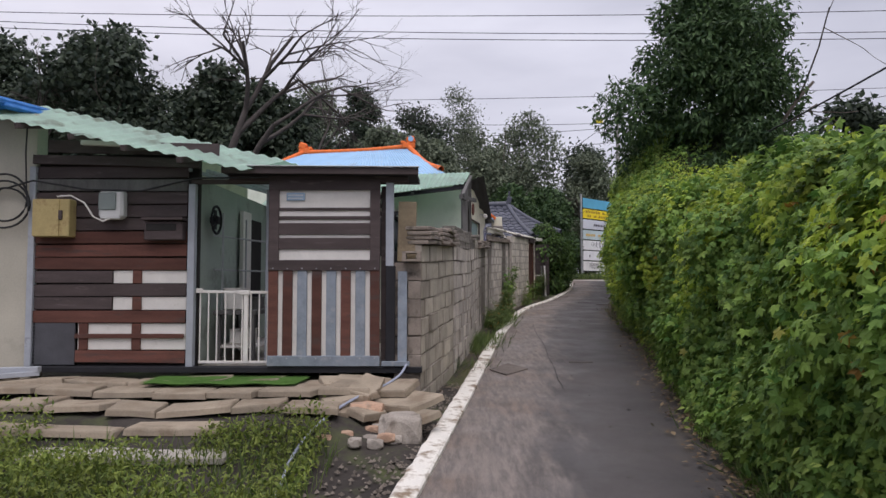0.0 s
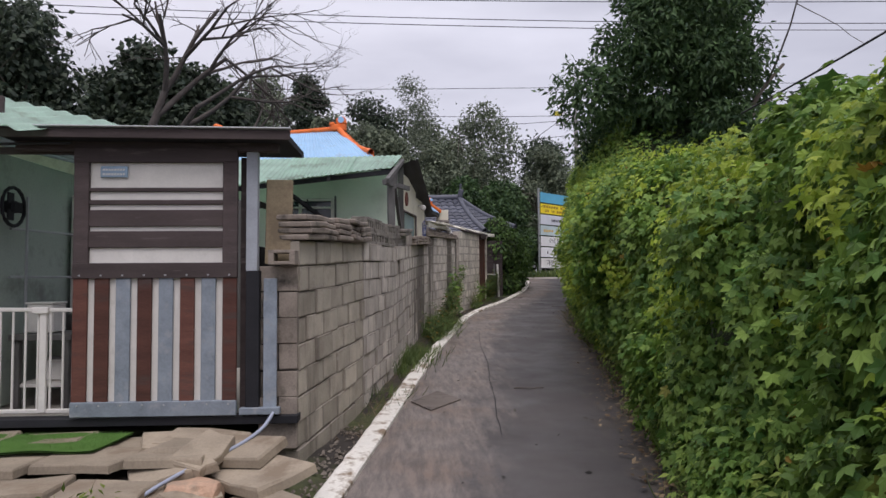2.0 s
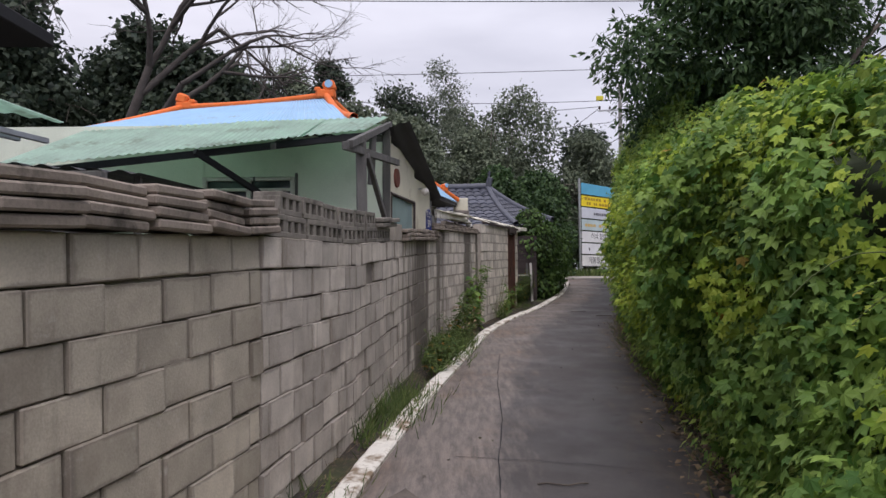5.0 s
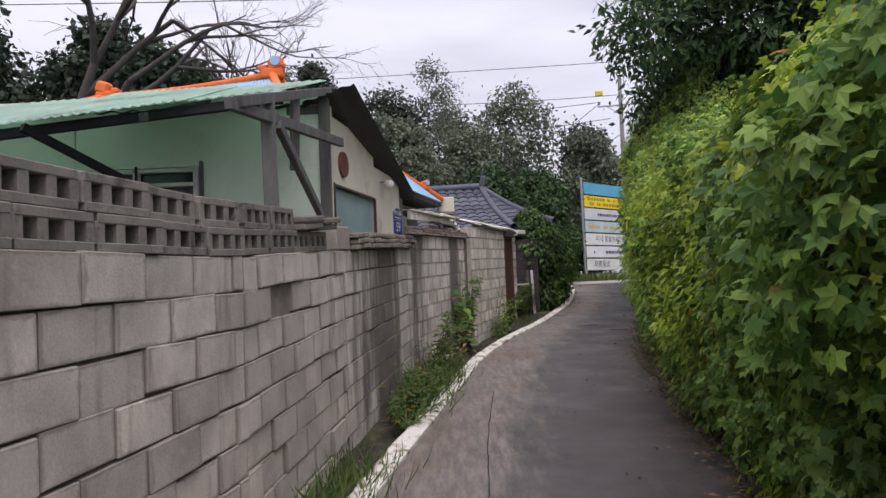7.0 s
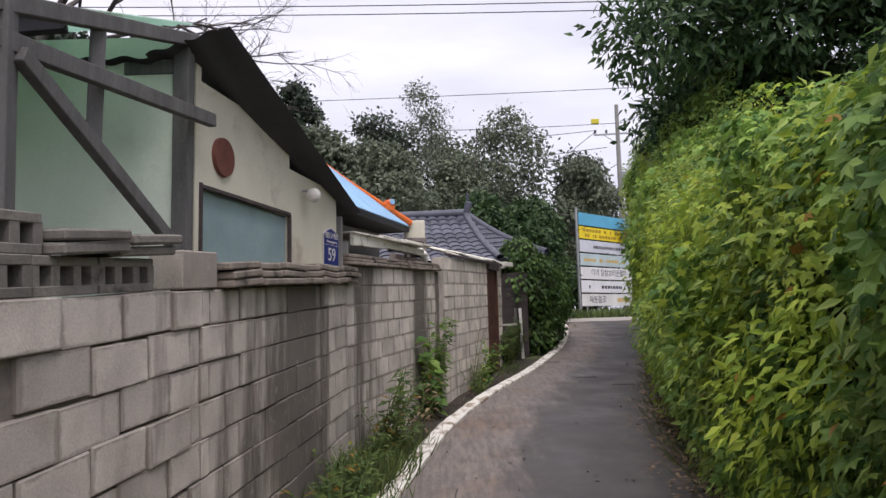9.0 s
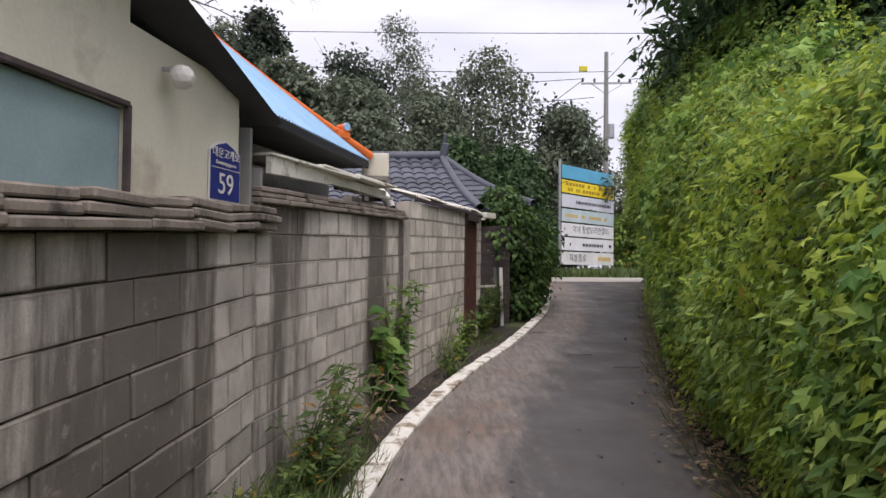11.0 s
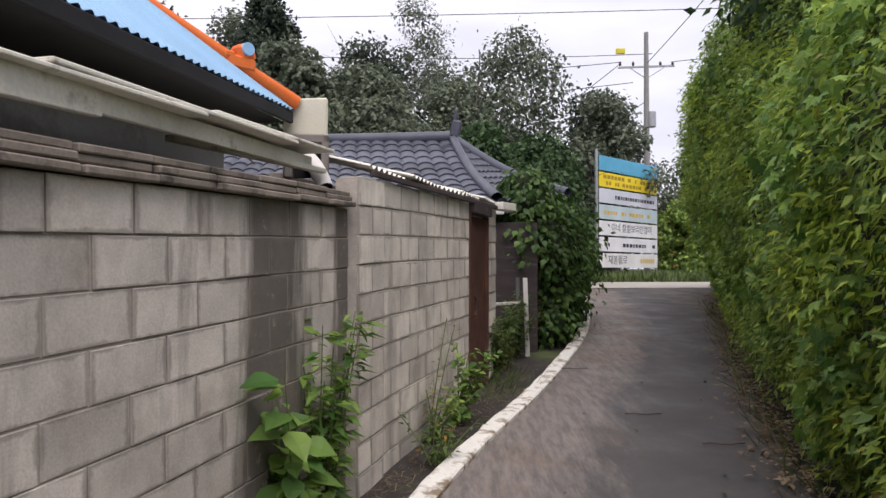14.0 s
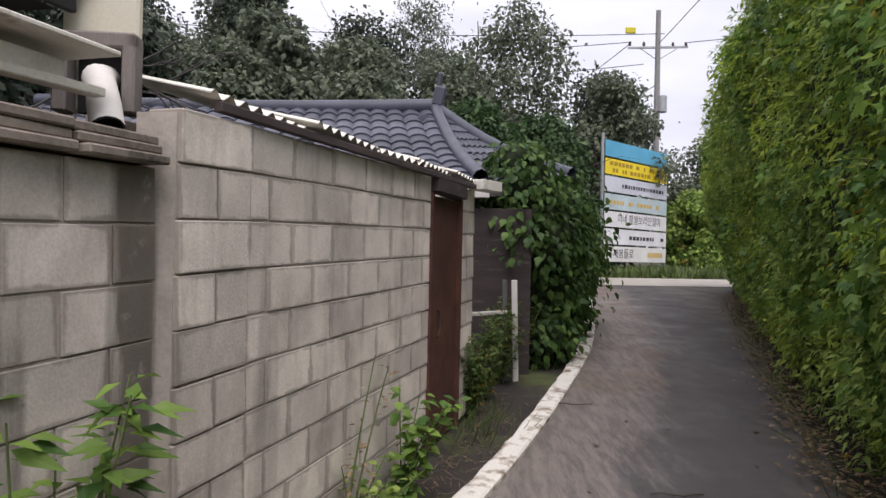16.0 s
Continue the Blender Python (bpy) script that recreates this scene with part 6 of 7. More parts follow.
# ---- banner board, utility pole and wires ----
def banner_board():
    b = thing("banner_board", (0, 0, 0), "tall steel banner board with stacked printed banners", "billboard")
    A, B = Vector((8.5, 42.8, 0)), Vector((12.0, 46.3, 0))
    d = (B - A).normalized()
    n = Vector((d.y, -d.x, 0))
    R = Euler((0, 0, math.atan2(d.y, d.x))).to_matrix()
    L = (B - A).length
    for p in (A, B):
        tube("post", [tuple(p + Vector((0, 0, 1.5))), tuple(p + Vector((0, 0, 4.4))), tuple(p + Vector((0, 0, 7.2)))], 0.07, M_STEEL, b)
    box_part("foot", A + Vector((0, 0, 1.72)), (0.4, 0.4, 0.2), M_CONCRETE, b)
    colours = ((0.12, 0.42, 0.62), (0.85, 0.66, 0.03), (0.62, 0.64, 0.7), (0.5, 0.6, 0.62), (0.78, 0.78, 0.78), (0.78, 0.78, 0.8), (0.78, 0.77, 0.74))
    ink = material("banner_ink", (0.05, 0.045, 0.06), 0.7, 9, 0.1, 0.0)
    blue = material("banner_blue_ink", (0.1, 0.13, 0.35), 0.7, 9, 0.1, 0.0)
    gold = material("banner_gold_ink", (0.65, 0.42, 0.08), 0.7, 9, 0.1, 0.0)
    rng = np.random.default_rng(4)
    z = 6.95
    for i, c in enumerate(colours):
        h = 0.6 if i else 0.62
        mid = (A + B) / 2 + n * 0.09
        o = box_part("banner", mid + Vector((0, 0, z - h / 2)), (L - 0.12, 0.03, h), material("banner_cloth", c, 0.7, 1.5, 0.12, 0.1), b, "printed banner", R, 0.004)
        F = Matrix.Translation(mid + n * 0.018 + Vector((0, 0, z - h / 2))) @ R.to_4x4() @ Matrix.Rotation(radians(90), 4, "X")
        if i == 4:
            text_mesh("이네 찰쌀보리인절미", 0.4, ink, o, F @ Matrix.Translation((0.2, 0.02, 0)))
        elif i == 6:
            text_mesh("재봉틀로", 0.42, ink, o, F @ Matrix.Translation((-1.0, 0, 0)))
            bm = bmesh.new()
            for k in range(7):
                add_box(bm, (0.95 + k * 0.18, 0.0, 0), (0.13, 0.2, 0.003))
            part("print_bar", bm, gold, o).matrix_basis = F
        elif i:
            bm = bmesh.new()
            for r in range(2 if i == 1 else 1):
                x = -2.1 if i % 2 else -1.2
                while x < 2.1:
                    w = rng.uniform(0.08, 0.24)
                    if rng.random() < 0.75:
                        add_box(bm, (x + w / 2, (0.13 - r * 0.26) if i == 1 else -0.02, 0), (w, 0.15, 0.003))
                    x += w + 0.07
            part("print_bar", bm, (gold, blue, ink)[i % 3] if i != 1 else material("banner_brown_ink", (0.4, 0.25, 0.03), 0.7, 9, 0.1, 0.0), o).matrix_basis = F
            o.children[-1]["kind"] = "stuff"
        z -= h + 0.075


def utility_pole():
    p = thing("utility_pole", (0, 0, 0), "tall grey concrete utility pole with a crossarm", "utility pole")
    x, y = 12.9, 50.8
    tube("pole", [(x, y, 1.5), (x, y, 8), (x, y, 14.9)], [0.19, 0.16, 0.12], M_POLE, p, 12)
    between("crossarm", (x - 1.5, y, 13.0), (x + 1.5, y, 13.1), 0.09, 0.1, M_STEEL, p)
    for dx in (-1.4, -0.7, 0.75, 1.4):
        tube("insulator", [(x + dx, y, 13.1), (x + dx, y, 13.2), (x + dx, y, 13.32)], [0.05, 0.08, 0.04], M_BROWN, p, 8)
    for dx in (-0.9, 0.95):
        between("strut", (x, y, 12.4), (x + dx, y, 13.0), 0.04, 0.04, M_STEEL, p)
    k = tube("drum", [(x + 0.25, y, 9.8), (x + 0.25, y, 10.6)], 0.25, M_STEEL, p, 12)


def wire(name, a, b, sag, r, label="thin black overhead wire"):
    t = np.linspace(0, 1, 26)[:, None]
    P = np.array(a) * (1 - t) + np.array(b) * t
    P[:, 2] -= sag * 4 * (t * (1 - t))[:, 0]
    return tagged(tube(name, P, r, M_WIRE, None, 5), label, "wire", "overhead wires")


def wires():
    wire("wire", (-40, 42, 19.3), (45, 40, 18.4), 0.7, 0.025)
    wire("wire", (-40, 42, 18.9), (45, 40, 17.0), 0.9, 0.025)
    wire("wire", (-40, 42.3, 18.6), (45, 40.3, 16.7), 0.9, 0.025)
    wire("wire", (-35, 50, 15.4), (40, 47, 15.6), 0.5, 0.02)
    wire("wire", (11.6, 50.8, 13.3), (-30, 60, 15.5), 0.9, 0.02)
    wire("wire", (13.2, 50.7, 13.72), (-30, 57, 17.4), 0.9, 0.02)
    wire("wire", (12.2, 50.8, 12.2), (-30, 62, 13.4), 0.9, 0.02)
    wire("wire", (14.2, 50.8, 13.3), (45, 40, 16.5), 0.7, 0.02)
    wire("wire", (12.9, 50.8, 13.2), (14.5, 22, 17), 0.5, 0.02)
    wire("wire", (11.5, 50.8, 13.2), (3.0, 66, 9.5), 0.4, 0.02)
    wire("wire", (12.9, 50.8, 11.2), (4.0, 66, 8.0), 0.4, 0.02)
    wire("wire", (8.2, 16.8, 5.3), (9.6, 7.0, 6.6), 0.1, 0.022, "thick black cable dropping behind the hedge")
    m = tagged(box_part("wire_marker", (11.5, 50.7, 13.85), (0.5, 0.1, 0.32), material("marker_yellow", (0.7, 0.6, 0.05), 0.6, 9, 0.1, 0.0), None, "", None, 0.03), "yellow marker plate hung on the overhead wire", "marker")


banner_board()
utility_pole()
wires()


# ---- front yard: paving, turf, rocks, hose, weeds ----
def slab_object(parent, x, y, z, sx, sy, h, rng, mat):
    """A broken-edged paving stone."""
    n = 7
    base = [(-1, -1), (0.1, -1), (1, -1), (1, 0.1), (1, 1), (-0.1, 1), (-1, 1)]
    bm = bmesh.new()
    ring = [(px * sx / 2 + rng.normal(0, 0.018), py * sy / 2 + rng.normal(0, 0.018)) for px, py in base]
    lo = [bm.verts.new((px * 1.02, py * 1.02, 0)) for px, py in ring]
    md = [bm.verts.new((px * 1.0, py * 1.0, h - 0.012)) for px, py in ring]
    hi = [bm.verts.new((px * 0.965, py * 0.965, h + rng.normal(0, 0.003))) for px, py in ring]
    for a, b in ((lo, md), (md, hi)):
        for i in range(n):
            j = (i + 1) % n
            bm.faces.new((a[i], a[j], b[j], b[i]))
    bm.faces.new(hi)
    ob = part("paving_stone", bm, mat, parent)
    ob.matrix_basis = Matrix.LocRotScale((x, y, z), Euler((rng.normal(0, 0.03), rng.normal(0, 0.03), rng.normal(0, 0.05))), None)
    return ob


def rock(name, at, size, seed, mat, label):
    rng = np.random.default_rng(seed)
    bm = bmesh.new()
    bmesh.ops.create_icosphere(bm, subdivisions=3, radius=1.0)
    off = Vector(rng.uniform(-9, 9, 3))
    for v in bm.verts:
        k = 1 + 0.28 * noise.noise(v.co * 1.3 + off) + 0.1 * noise.noise(v.co * 3.5 + off)
        c = v.co * k
        for ax in range(3):
            c[ax] = max(-0.78, min(0.78, c[ax]))
        v.co = Vector((c.x * size[0], c.y * size[1], c.z * size[2]))
    ob = part(name, bm, mat)
    ob.location = at
    return tagged(ob, label, "rock")


def front_yard():
    rng = np.random.default_rng(55)
    t = thing("terrace", (0, 0, 0), "uneven terrace of broken sandy paving stones", "terrace", kind="structure")
    for row, (y, z, sy, x0, x1, s) in enumerate(((7.0, 0.395, 0.36, -5.6, -0.9, 0.55), (6.6, 0.375, 0.42, -5.7, -0.95, 0.6), (6.15, 0.3, 0.42, -5.6, -1.05, 0.55), (5.75, 0.17, 0.34, -5.3, -2.1, 0.7))):
        x = x0
        while x < x1:
            w = s * rng.uniform(0.75, 1.25)
            slab_object(t, x + w / 2, y + rng.normal(0, 0.03), z + rng.normal(0, 0.012), w - 0.03, sy * rng.uniform(0.85, 1.05), 0.06, rng, M_STONE)
            x += w
    for x, y, z, w, a in ((-0.95, 6.95, 0.4, 0.5, 0.3), (-0.5, 6.8, 0.38, 0.62, -0.4), (-0.85, 6.5, 0.33, 0.5, 0.5), (-0.3, 6.55, 0.29, 0.66, -0.7), (-0.2, 6.2, 0.2, 0.55, -0.9), (-1.0, 6.2, 0.27, 0.42, 0.2), (-0.62, 6.2, 0.24, 0.38, 1.0), (-0.66, 6.62, 0.41, 0.4, 1.2)):
        o = slab_object(t, x, y, z, w, w * 0.6, 0.065, rng, M_STONE)
        o.rotation_euler = (0.2, 0.25 * rng.normal(), a)
    ob = box_part("stepping_slab", (-2.4, 5.35, 0.09), (1.6, 0.4, 0.06), M_CONCRETE, None, "", Euler((0, 0, 0.05)).to_matrix(), 0.01)
    tagged(ob, "grey concrete slab lying among weeds", "slab")
    # artificial turf mat
    nx, ny = 60, 30
    u, v = np.meshgrid(np.linspace(0, 1, nx), np.linspace(0, 1, ny), indexing="ij")
    X = -2.95 + 1.62 * u - 0.1 * (1 - v) * (u - 0.5)
    Y = 6.62 + 0.52 * v
    Z = 0.468 + 0.006 * np.sin(u * 19) * np.cos(v * 7) + 0.0 * u
    i, j = np.meshgrid(np.arange(nx - 1), np.arange(ny - 1), indexing="ij")
    q = np.stack([i * ny + j, (i + 1) * ny + j, (i + 1) * ny + j + 1, i * ny + j + 1], -1).reshape(-1, 4)
    V = np.concatenate([np.stack([X, Y, Z], -1).reshape(-1, 3), np.stack([X, Y, Z - 0.012], -1).reshape(-1, 3)])
    mat_turf = material("artificial_turf", (0.075, 0.16, 0.03), 0.95, 3, 0.2, 0.6, fine=200)
    m = np_mesh("turf_mat", V, np.concatenate([q, q[:, ::-1] + nx * ny]), mat_turf)
    n = 9000
    p = np.stack([rng.uniform(-2.94, -1.36, n), rng.uniform(6.63, 7.13, n), np.full(n, 0.468)], -1)
    leaves("turf_fibre", p, np.array([[0, 0, 1.0]]), np.array([[0, -1, 0.2]]), rng.uniform(0.015, 0.025, n), BLADE, leaf_material("turf_pile", (0.06, 0.14, 0.025), (0.11, 0.22, 0.05), trans=0.1), m, rng, 0.3)["kind"] = "stuff"
    tagged(m, "green artificial turf mat on the paving stones", "mat")
    rock("granite_rock", (-0.28, 5.95, 0.16), (0.24, 0.18, 0.2), 3, M_ROCK, "pale granite rock at the lane's edge")
    rock("pinkish_rock", (-0.62, 6.3, 0.25), (0.2, 0.15, 0.12), 5, M_PINKROCK, "pinkish-brown rock beside the broken paving")
    for i in range(16):
        rock("rubble_stone", (rng.uniform(-0.95, -0.25), rng.uniform(5.6, 6.2), 0.1 + rng.uniform(0, 0.06)), (0.07 + 0.04 * rng.random(), 0.06, 0.05), 20 + i, M_ROCK if i % 3 else M_PINKROCK, "small grey stone in the rubble")
    k = rock("grey_boulder", (-0.85, 6.75, 0.38), (0.25, 0.2, 0.13), 9, M_STONE, "sandy boulder on the terrace's end")
    b = thing("steel_frame", (0, 0, 0), "grey steel frame lying on the paving", "frame")
    between("bar", (-5.6, 6.9, 0.52), (-4.15, 7.0, 0.56), 0.08, 0.06, M_GREYPAINT, b)
    between("bar", (-5.6, 6.3, 0.46), (-4.15, 7.0, 0.52), 0.05, 0.05, M_GREYPAINT, b)
    t = np.linspace(0, 1, 30)
    key = np.array([(-0.3, 7.1, 0.62), (-0.36, 6.95, 0.5), (-0.55, 6.65, 0.42), (-0.8, 6.3, 0.36), (-1.0, 5.8, 0.24), (-1.08, 5.2, 0.12), (-1.0, 4.6, 0.06), (-0.95, 3.8, 0.02)])
    kt = np.linspace(0, 1, len(key))
    line = np.stack([sum(np.interp(t + o, kt, key[:, a]) for o in (-0.05, 0, 0.05)) / 3 for a in range(3)], -1)
    tagged(tube("garden_hose", line, 0.013, material("hose_grey_blue", (0.33, 0.36, 0.45), 0.5, 8, 0.1, 0.0), None, 8), "grey-blue garden hose trailing over the stones", "hose")
    # low weeds in front of the terrace
    n = 34000
    x, y = rng.uniform(-4.9, -0.85, n), rng.uniform(3.4, 5.75, n)
    keep = (np.sin(x * 3.1 + y * 2) + np.sin(y * 4.3 - x * 1.7) + rng.normal(0, 0.7, n)) > -0.6
    keep &= ~((x > -3.2) & (x < -1.9) & (y > 5.15))
    x, y = x[keep], y[keep]
    h = rng.uniform(0, 1, len(x)) ** 1.4 * 0.3 * (0.6 + 0.4 * np.sin(x * 2.2) * np.cos(y * 2.7))
    p = np.stack([x, y, grade(y) + 0.02 + np.clip((y - 5.2) / 0.9, 0, 1) * 0.2 + h], -1)
    a = rng.normal(0, 1, (len(x), 3)) + np.array([[0, 0, 0.4]])
    w = leaves("weed_patch", p, a, np.array([[0, 0, 1.0]]), rng.uniform(0.03, 0.065, len(x)), OVAL, M_WEED, None, rng, 0.4)
    tagged(w, "low yellowish-green weeds covering the bare ground", "weeds", kind="stuff")
    n = 1600
    x, y = rng.uniform(-4.6, -0.75, n), rng.uniform(3.2, 5.6, n)
    p = np.stack([x, y, grade(y) - 0.02], -1)
    g = leaves("weed_stems", p, np.array([[0, 0, 1.0]]), np.array([[0, -1, 0.2]]), rng.uniform(0.1, 0.28, n), BLADE, M_GRASS, None, rng, 0.35)
    tagged(g, "thin grass stems among the weeds", "grass", kind="stuff")
    n = 700
    y = rng.uniform(3.5, 8.5, n)
    x = line_x(y) - 0.2 - np.abs(rng.normal(0, 0.35, n))
    x = np.minimum(x, line_x(y) - 0.2)
    p = np.stack([x, y, grade(y) - 0.01], -1)
    s = leaves("gravel", p, rng.normal(0, 1, (n, 3)) * np.array([[1, 1, 0.2]]), np.array([[0, 0, 1.0]]), rng.uniform(0.015, 0.05, n), (np.array([(-0.4, -0.3, -0.1), (0.4, -0.35, -0.1), (0.45, 0.3, -0.1), (-0.35, 0.4, -0.1), (0.05, 0.0, 0.4)]), np.array([(0, 1, 4), (1, 2, 4), (2, 3, 4), (3, 0, 4)])), material("grit", (0.17, 0.145, 0.122), 0.95, 5, 0.3, 0.2, random_by="island", spread=0.4), None, rng, 0.2)
    tagged(s, "loose gravel and grit beside the kerb", "gravel", kind="stuff")


front_yard()


# ---- plants at the foot of the walls ----
def weed_plant(name, x, y, height, spread, stems, n, size, seed, mat, label, shape=OVAL, lean=(0.15, 0, 0)):
    rng = np.random.default_rng(seed)
    z = float(grade(y)) - 0.02
    root = thing(name, (0, 0, 0), label, "plant")
    lines, P, D = [], [], []
    for _ in range(stems):
        b = np.array([x + rng.normal(0, spread * 0.25), y + rng.normal(0, spread * 0.25), z])
        t = np.array([rng.normal(lean[0], spread), rng.normal(lean[1], spread), height * rng.uniform(0.6, 1.0)])
        s = np.linspace(0, 1, 6)[:, None]
        pts = b + t * s + np.array([t[0], t[1], 0]) * 0.4 * s ** 2
        lines.append((pts, np.linspace(0.008, 0.003, 6)))
        k = max(3, n // stems)
        f = rng.uniform(0.1, 1.0, k)
        c = b + t * f[:, None] + np.array([t[0], t[1], 0]) * 0.4 * f[:, None] ** 2
        a = rng.uniform(0, 2 * math.pi, k)
        d = np.stack([np.cos(a), np.sin(a), rng.uniform(-0.4, 0.35, k)], -1)
        P.append(c + d * rng.uniform(0.0, 0.05, (k, 1))), D.append(d)
    for p, r in lines:
        tube("stem", p, r, M_STEM, root, 5)
    P, D = np.concatenate(P), np.concatenate(D)
    leaves("foliage", P, D, np.array([[0.2, -0.2, 1.0]]), rng.uniform(size * 0.55, size * 1.15, len(P)), shape, mat, root, rng, 0.25)
    return root


def grass_tuft(x, y, height, n, seed, spread=0.18, label="tuft of green grass at the wall's foot"):
    rng = np.random.default_rng(seed)
    px, py = x + rng.normal(0, spread, n), y + rng.normal(0, spread * 1.6, n)
    P = np.stack([px, py, grade(py) - 0.02], -1)
    D = np.stack([rng.normal(0.25, 0.4, n), rng.normal(0, 0.4, n), np.ones(n)], -1)
    g = leaves("grass_tuft", P, D, np.array([[0.5, -0.8, 0.2]]), rng.uniform(height * 0.4, height, n), BLADE, M_GRASS, None, rng, 0.2)
    return tagged(g, label, "grass", kind="stuff")


BROAD = (np.array([(0, 0, 0), (-0.3, 0.22, 0.05), (-0.34, 0.5, 0.05), (0, 0.55, -0.02), (0.34, 0.5, 0.05), (0.3, 0.22, 0.05), (0, 1.0, -0.16)], float), np.array([(0, 3, 1), (1, 3, 2), (0, 5, 3), (5, 4, 3), (2, 3, 6), (3, 4, 6)]))


def wall_foot_plants():
    M_VERGE = leaf_material("verge_leaf", (0.045, 0.085, 0.025), (0.14, 0.195, 0.05), dead=0.08)
    weed_plant("dock_weed", 1.82, 19.02, 1.35, 0.09, 9, 420, 0.13, 1, M_HOP, "tall dock-like weed with narrow leaves against the wall", OVAL, (0.03, 0, 0))
    weed_plant("mulberry_shoot", 1.76, 18.6, 1.25, 0.07, 4, 84, 0.19, 2, M_HOP, "young broad-leaved shrub growing against the wall", BROAD, (0.02, 0, 0))
    weed_plant("wilted_weed", 1.6, 17.6, 0.75, 0.06, 4, 60, 0.1, 3, M_LITTER, "wilted brown weed stalk by the wall", OVAL)
    weed_plant("thistle_weed", 1.35, 16.6, 1.0, 0.1, 7, 200, 0.11, 4, M_VERGE, "upright weed with narrow green leaves", OVAL)
    weed_plant("thistle_weed", 1.3, 16.15, 1.15, 0.1, 7, 220, 0.11, 5, M_VERGE, "upright weed with narrow green leaves", OVAL)
    weed_plant("creeper_plant", 2.4, 20.75, 0.5, 0.08, 6, 140, 0.07, 6, M_SHADELEAF, "small climbing weed against the shed wall", BROAD)
    weed_plant("creeper_plant", 2.62, 21.3, 0.8, 0.08, 7, 230, 0.09, 7, M_HOP, "leafy weed at the shed's foot", BROAD)
    weed_plant("tall_stalk", 2.38, 20.72, 1.1, 0.03, 2, 60, 0.06, 8, M_LITTER, "thin dry seed stalk by the shed wall", OVAL)
    for i, (x, y, h, n) in enumerate(((0.62, 11.4, 0.26, 260), (0.72, 12.1, 0.3, 300), (0.8, 12.7, 0.25, 200), (1.12, 15.0, 0.35, 350), (1.2, 15.6, 0.4, 400), (1.3, 16.1, 0.35, 350), (1.5, 16.9, 0.25, 200), (0.35, 9.6, 0.2, 120), (3.15, 22.9, 0.22, 160))):
        grass_tuft(x, y, h, n, 200 + i)
    for i, (x, y, h, s, n) in enumerate(((1.12, 14.7, 0.4, 0.13, 260), (1.2, 15.3, 0.45, 0.13, 300), (1.3, 15.9, 0.45, 0.12, 240), (3.12, 23.2, 0.75, 0.12, 900), (3.22, 23.8, 0.9, 0.12, 1000), (3.42, 24.4, 0.95, 0.12, 1000), (3.65, 25.0, 0.85, 0.12, 800), (3.9, 25.8, 0.6, 0.1, 500), (1.22, 14.4, 0.55, 0.14, 320), (1.12, 13.9, 0.4, 0.13, 240), (1.42, 16.4, 0.55, 0.12, 300), (2.45, 20.2, 0.4, 0.1, 160))):
        weed_plant("verge_weed", x, y, h, s, 9, n, 0.075, 300 + i, M_VERGE, "bushy green weeds between wall and kerb", OVAL, (0.03, 0, 0))
    # dead grass and soil strip
    rng = np.random.default_rng(91)
    n = 2600
    y = rng.uniform(8, 24, n)
    x = np.interp(y, (8, 16.2, 19.5, 23), (0.05, 1.05, 1.95, 3.1)) + np.abs(rng.normal(0, 0.22, n)) + 0.02
    P = np.stack([np.minimum(x, line_x(y) - 0.2), y, grade(y) + 0.0], -1)
    d = leaves("dry_litter", P, rng.normal(0, 1, (n, 3)) * np.array([[1, 1, 0.15]]), np.array([[0, 0, 1.0]]), rng.uniform(0.03, 0.14, n), BLADE, M_LITTER, None, rng, 0.15)
    tagged(d, "dry grass litter on the soil strip", "litter", kind="stuff")
    # vine-covered mass beside the tiled house
    rng = np.random.default_rng(93)
    root = thing("ivy_mound", (0, 0, 0), "dark vines piled over a fence beside the tiled house", "bush")
    L = [(4.05, 25.4, 3.2, 0.55), (4.2, 25.5, 2.6, 0.7), (4.3, 25.8, 1.9, 0.65), (3.9, 25.3, 2.6, 0.5), (4.5, 26.2, 2.9, 0.6), (4.6, 26.6, 2.2, 0.6), (4.3, 25.5, 1.4, 0.5), (4.7, 27.0, 1.6, 0.6), (4.8, 27.6, 2.6, 0.8), (4.0, 25.3, 3.5, 0.35), (4.9, 28.4, 2.2, 0.8)]
    L = [(x - 0.33, y, z, r) for x, y, z, r in L]
    P, D = crown_points(L, 9000, rng, 0.7)
    leaves("vine_leaves", P, D * 0.5 + np.array([[0, 0, -0.8]]), D + np.array([[0, 0, 0.5]]), rng.uniform(0.07, 0.14, len(P)), BROAD, leaf_material("dark_vine_leaf", (0.035, 0.075, 0.025), (0.115, 0.19, 0.045)), root, rng, 0.35)
    # dark cores give the shade between the vine leaves by colour
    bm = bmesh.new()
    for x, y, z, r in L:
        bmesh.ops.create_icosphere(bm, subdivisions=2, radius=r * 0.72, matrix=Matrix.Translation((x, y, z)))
    part("vine_core", bm, M_INNER_SHADE, root)
    # grass bank at the far end
    n = 6000
    x = rng.uniform(5, 22, n)
    y = 42.3 + 0.35 * (x - 8) + rng.uniform(-0.9, 3.5, n)
    P = np.stack([x, y, grade(y) - 0.03], -1)
    g = leaves("far_grass", P, np.array([[0, 0, 1.0]]), np.array([[0, -1, 0.2]]), rng.uniform(0.25, 0.6, n), (BLADE[0] * np.array([[2.5, 1, 1]]), BLADE[1]), M_GRASS, None, rng, 0.3)
    tagged(g, "grass bank below the banner board", "grass", kind="stuff")
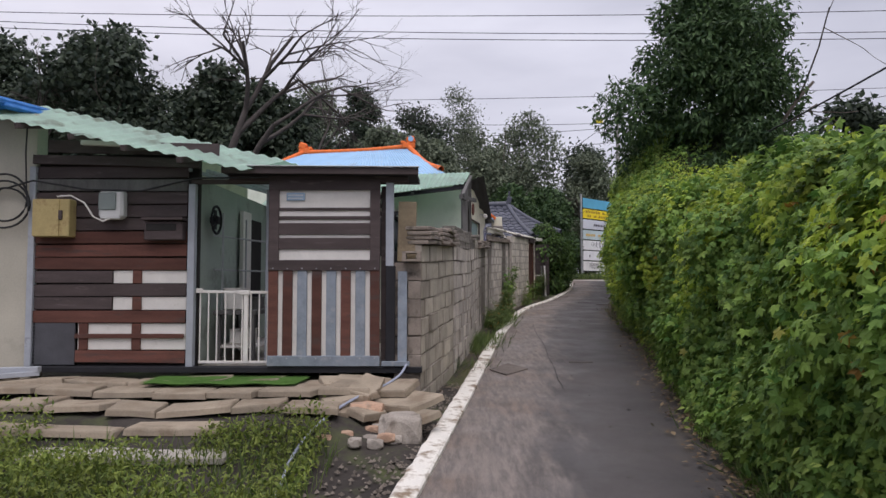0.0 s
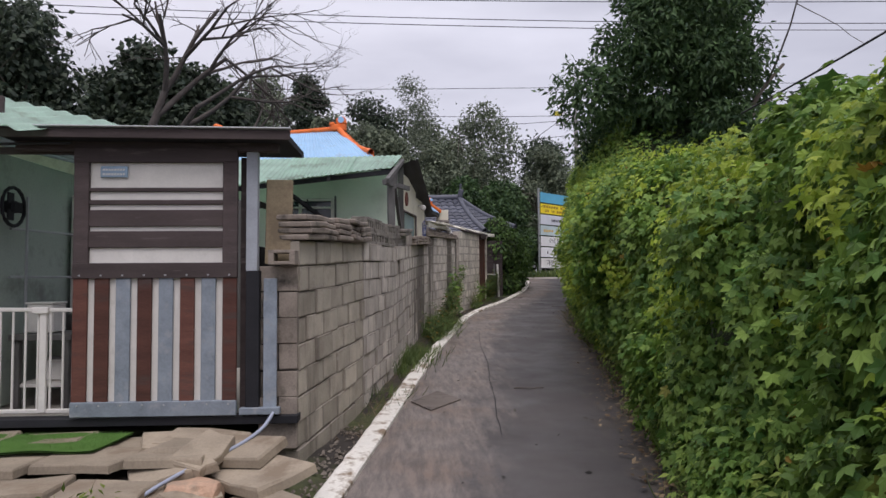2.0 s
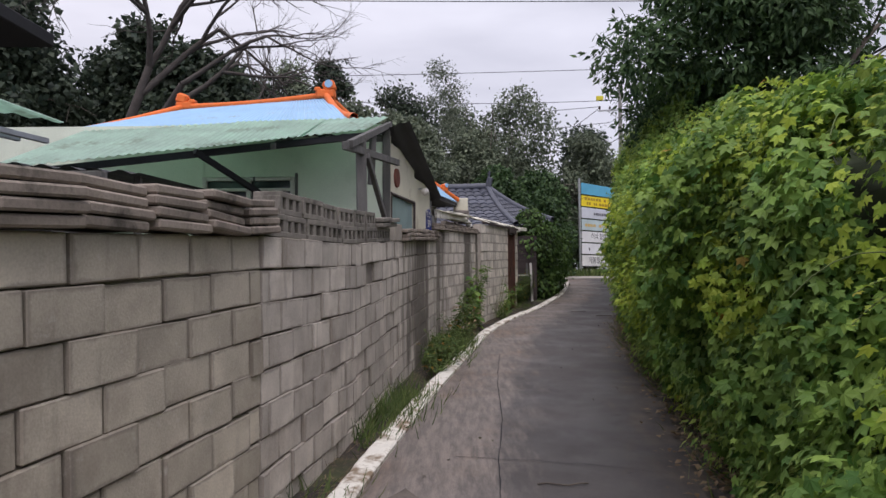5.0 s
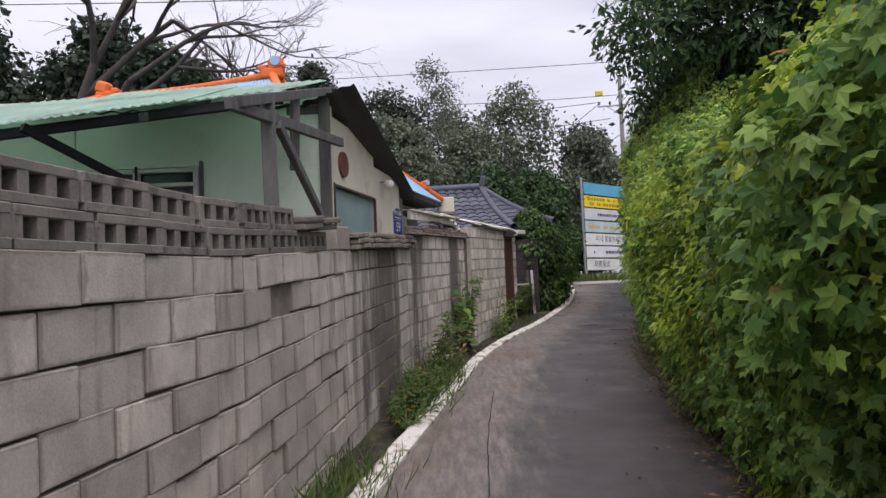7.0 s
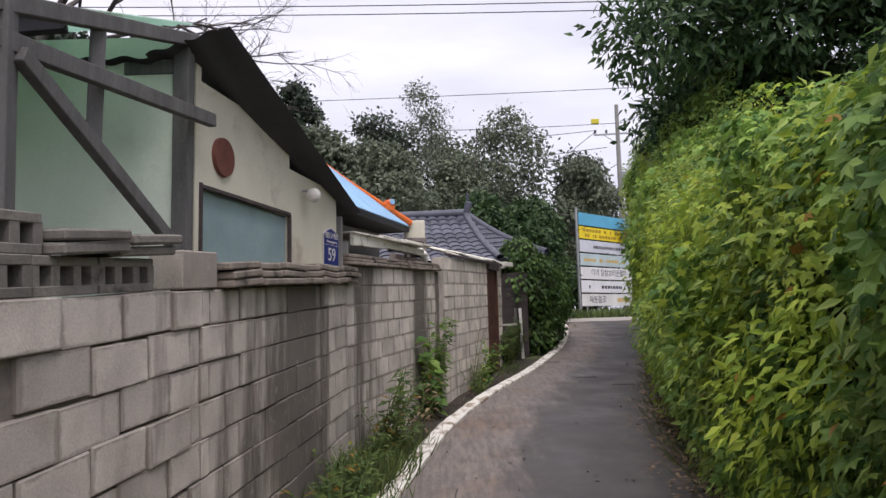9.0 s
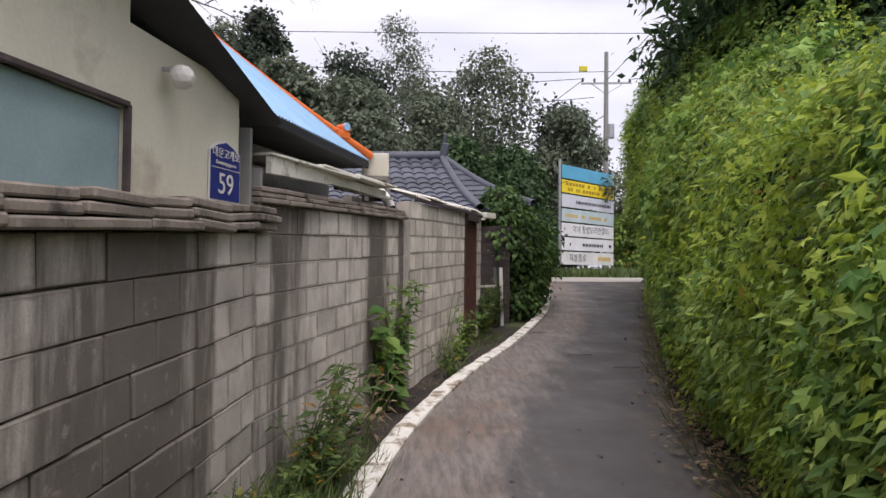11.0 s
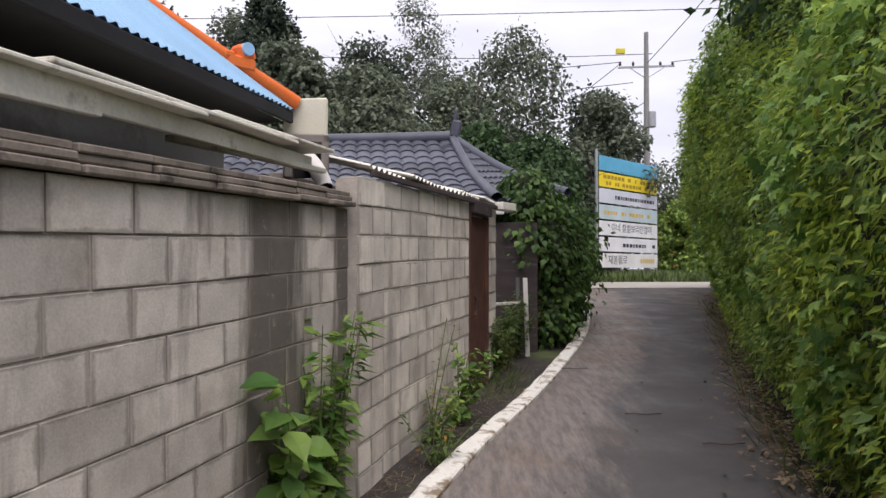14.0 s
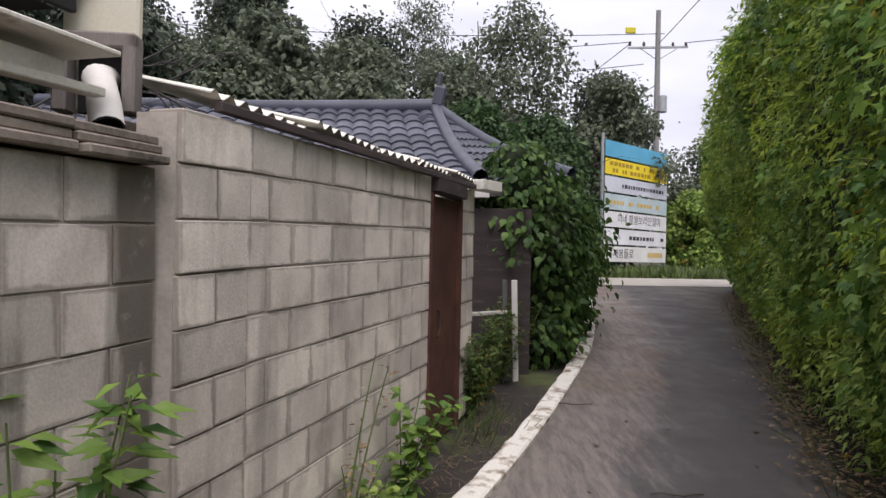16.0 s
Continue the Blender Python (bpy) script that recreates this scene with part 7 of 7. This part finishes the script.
    # fallen twigs on the lane
    for i, (x, y) in enumerate(((4.6, 20.6), (4.2, 21.5), (3.9, 23.5), (1.9, 9.9))):
        pts = [(x + k * 0.07, y + 0.03 * math.sin(k * 1.7), float(grade(y)) + 0.03) for k in range(6)]
        tagged(tube("fallen_twig", pts, 0.006, M_BARK, None, 5), "thin fallen twig on the lane", "twig")
    # square patch and crack lines in the lane
    bm = bmesh.new()
    vs = [bm.verts.new((x, y, float(grade(y)) + 0.009)) for x, y in ((0.9, 8.95), (1.24, 9.42), (1.0, 9.85), (0.7, 9.35))]
    bm.faces.new(vs)
    r = bmesh.ops.extrude_face_region(bm, geom=bm.faces[:])
    bmesh.ops.translate(bm, vec=(0, 0, 0.012), verts=[v for v in r["geom"] if isinstance(v, bmesh.types.BMVert)])
    tagged(part("patch_slab", bm, material("worn_patch", (0.15, 0.127, 0.112), 0.9, 3, 0.25, 0.4, dirt=(0.09, 0.077, 0.07), dirt_at=0.56, dirt_scale=6)), "worn grey concrete patch set in the lane", "slab")
    for k, (a, b) in enumerate((((1.35, 10.55), (2.9, 10.2)), ((1.5, 8.0), (2.05, 15.5)))):
        rng2 = np.random.default_rng(400 + k)
        m = 60
        t = np.linspace(0, 1, m)
        x = a[0] + (b[0] - a[0]) * t + np.cumsum(rng2.normal(0, 0.006, m))
        y = a[1] + (b[1] - a[1]) * t + np.cumsum(rng2.normal(0, 0.006, m))
        w = 0.0025 + 0.003 * rng2.random(m)
        side = np.array([1.0, 0.0]) if k else np.array([0.0, 1.0])
        u = np.clip((x - line_x(y)) / (edge_x(y) + 0.25 - line_x(y)), 0, 1)
        z = grade(y) + 0.015 * np.sin(u * math.pi) + 0.0075
        V = np.concatenate([np.stack([x - side[0] * w, y - side[1] * w, z], -1), np.stack([x + side[0] * w, y + side[1] * w, z], -1)])
        q = np.array([(i, i + m, i + m + 1, i + 1) for i in range(m - 1)])
        tagged(np_mesh("road_crack", V, q, M_BLACK), "dark crack across the asphalt", "crack", kind="structure")


wall_foot_plants()
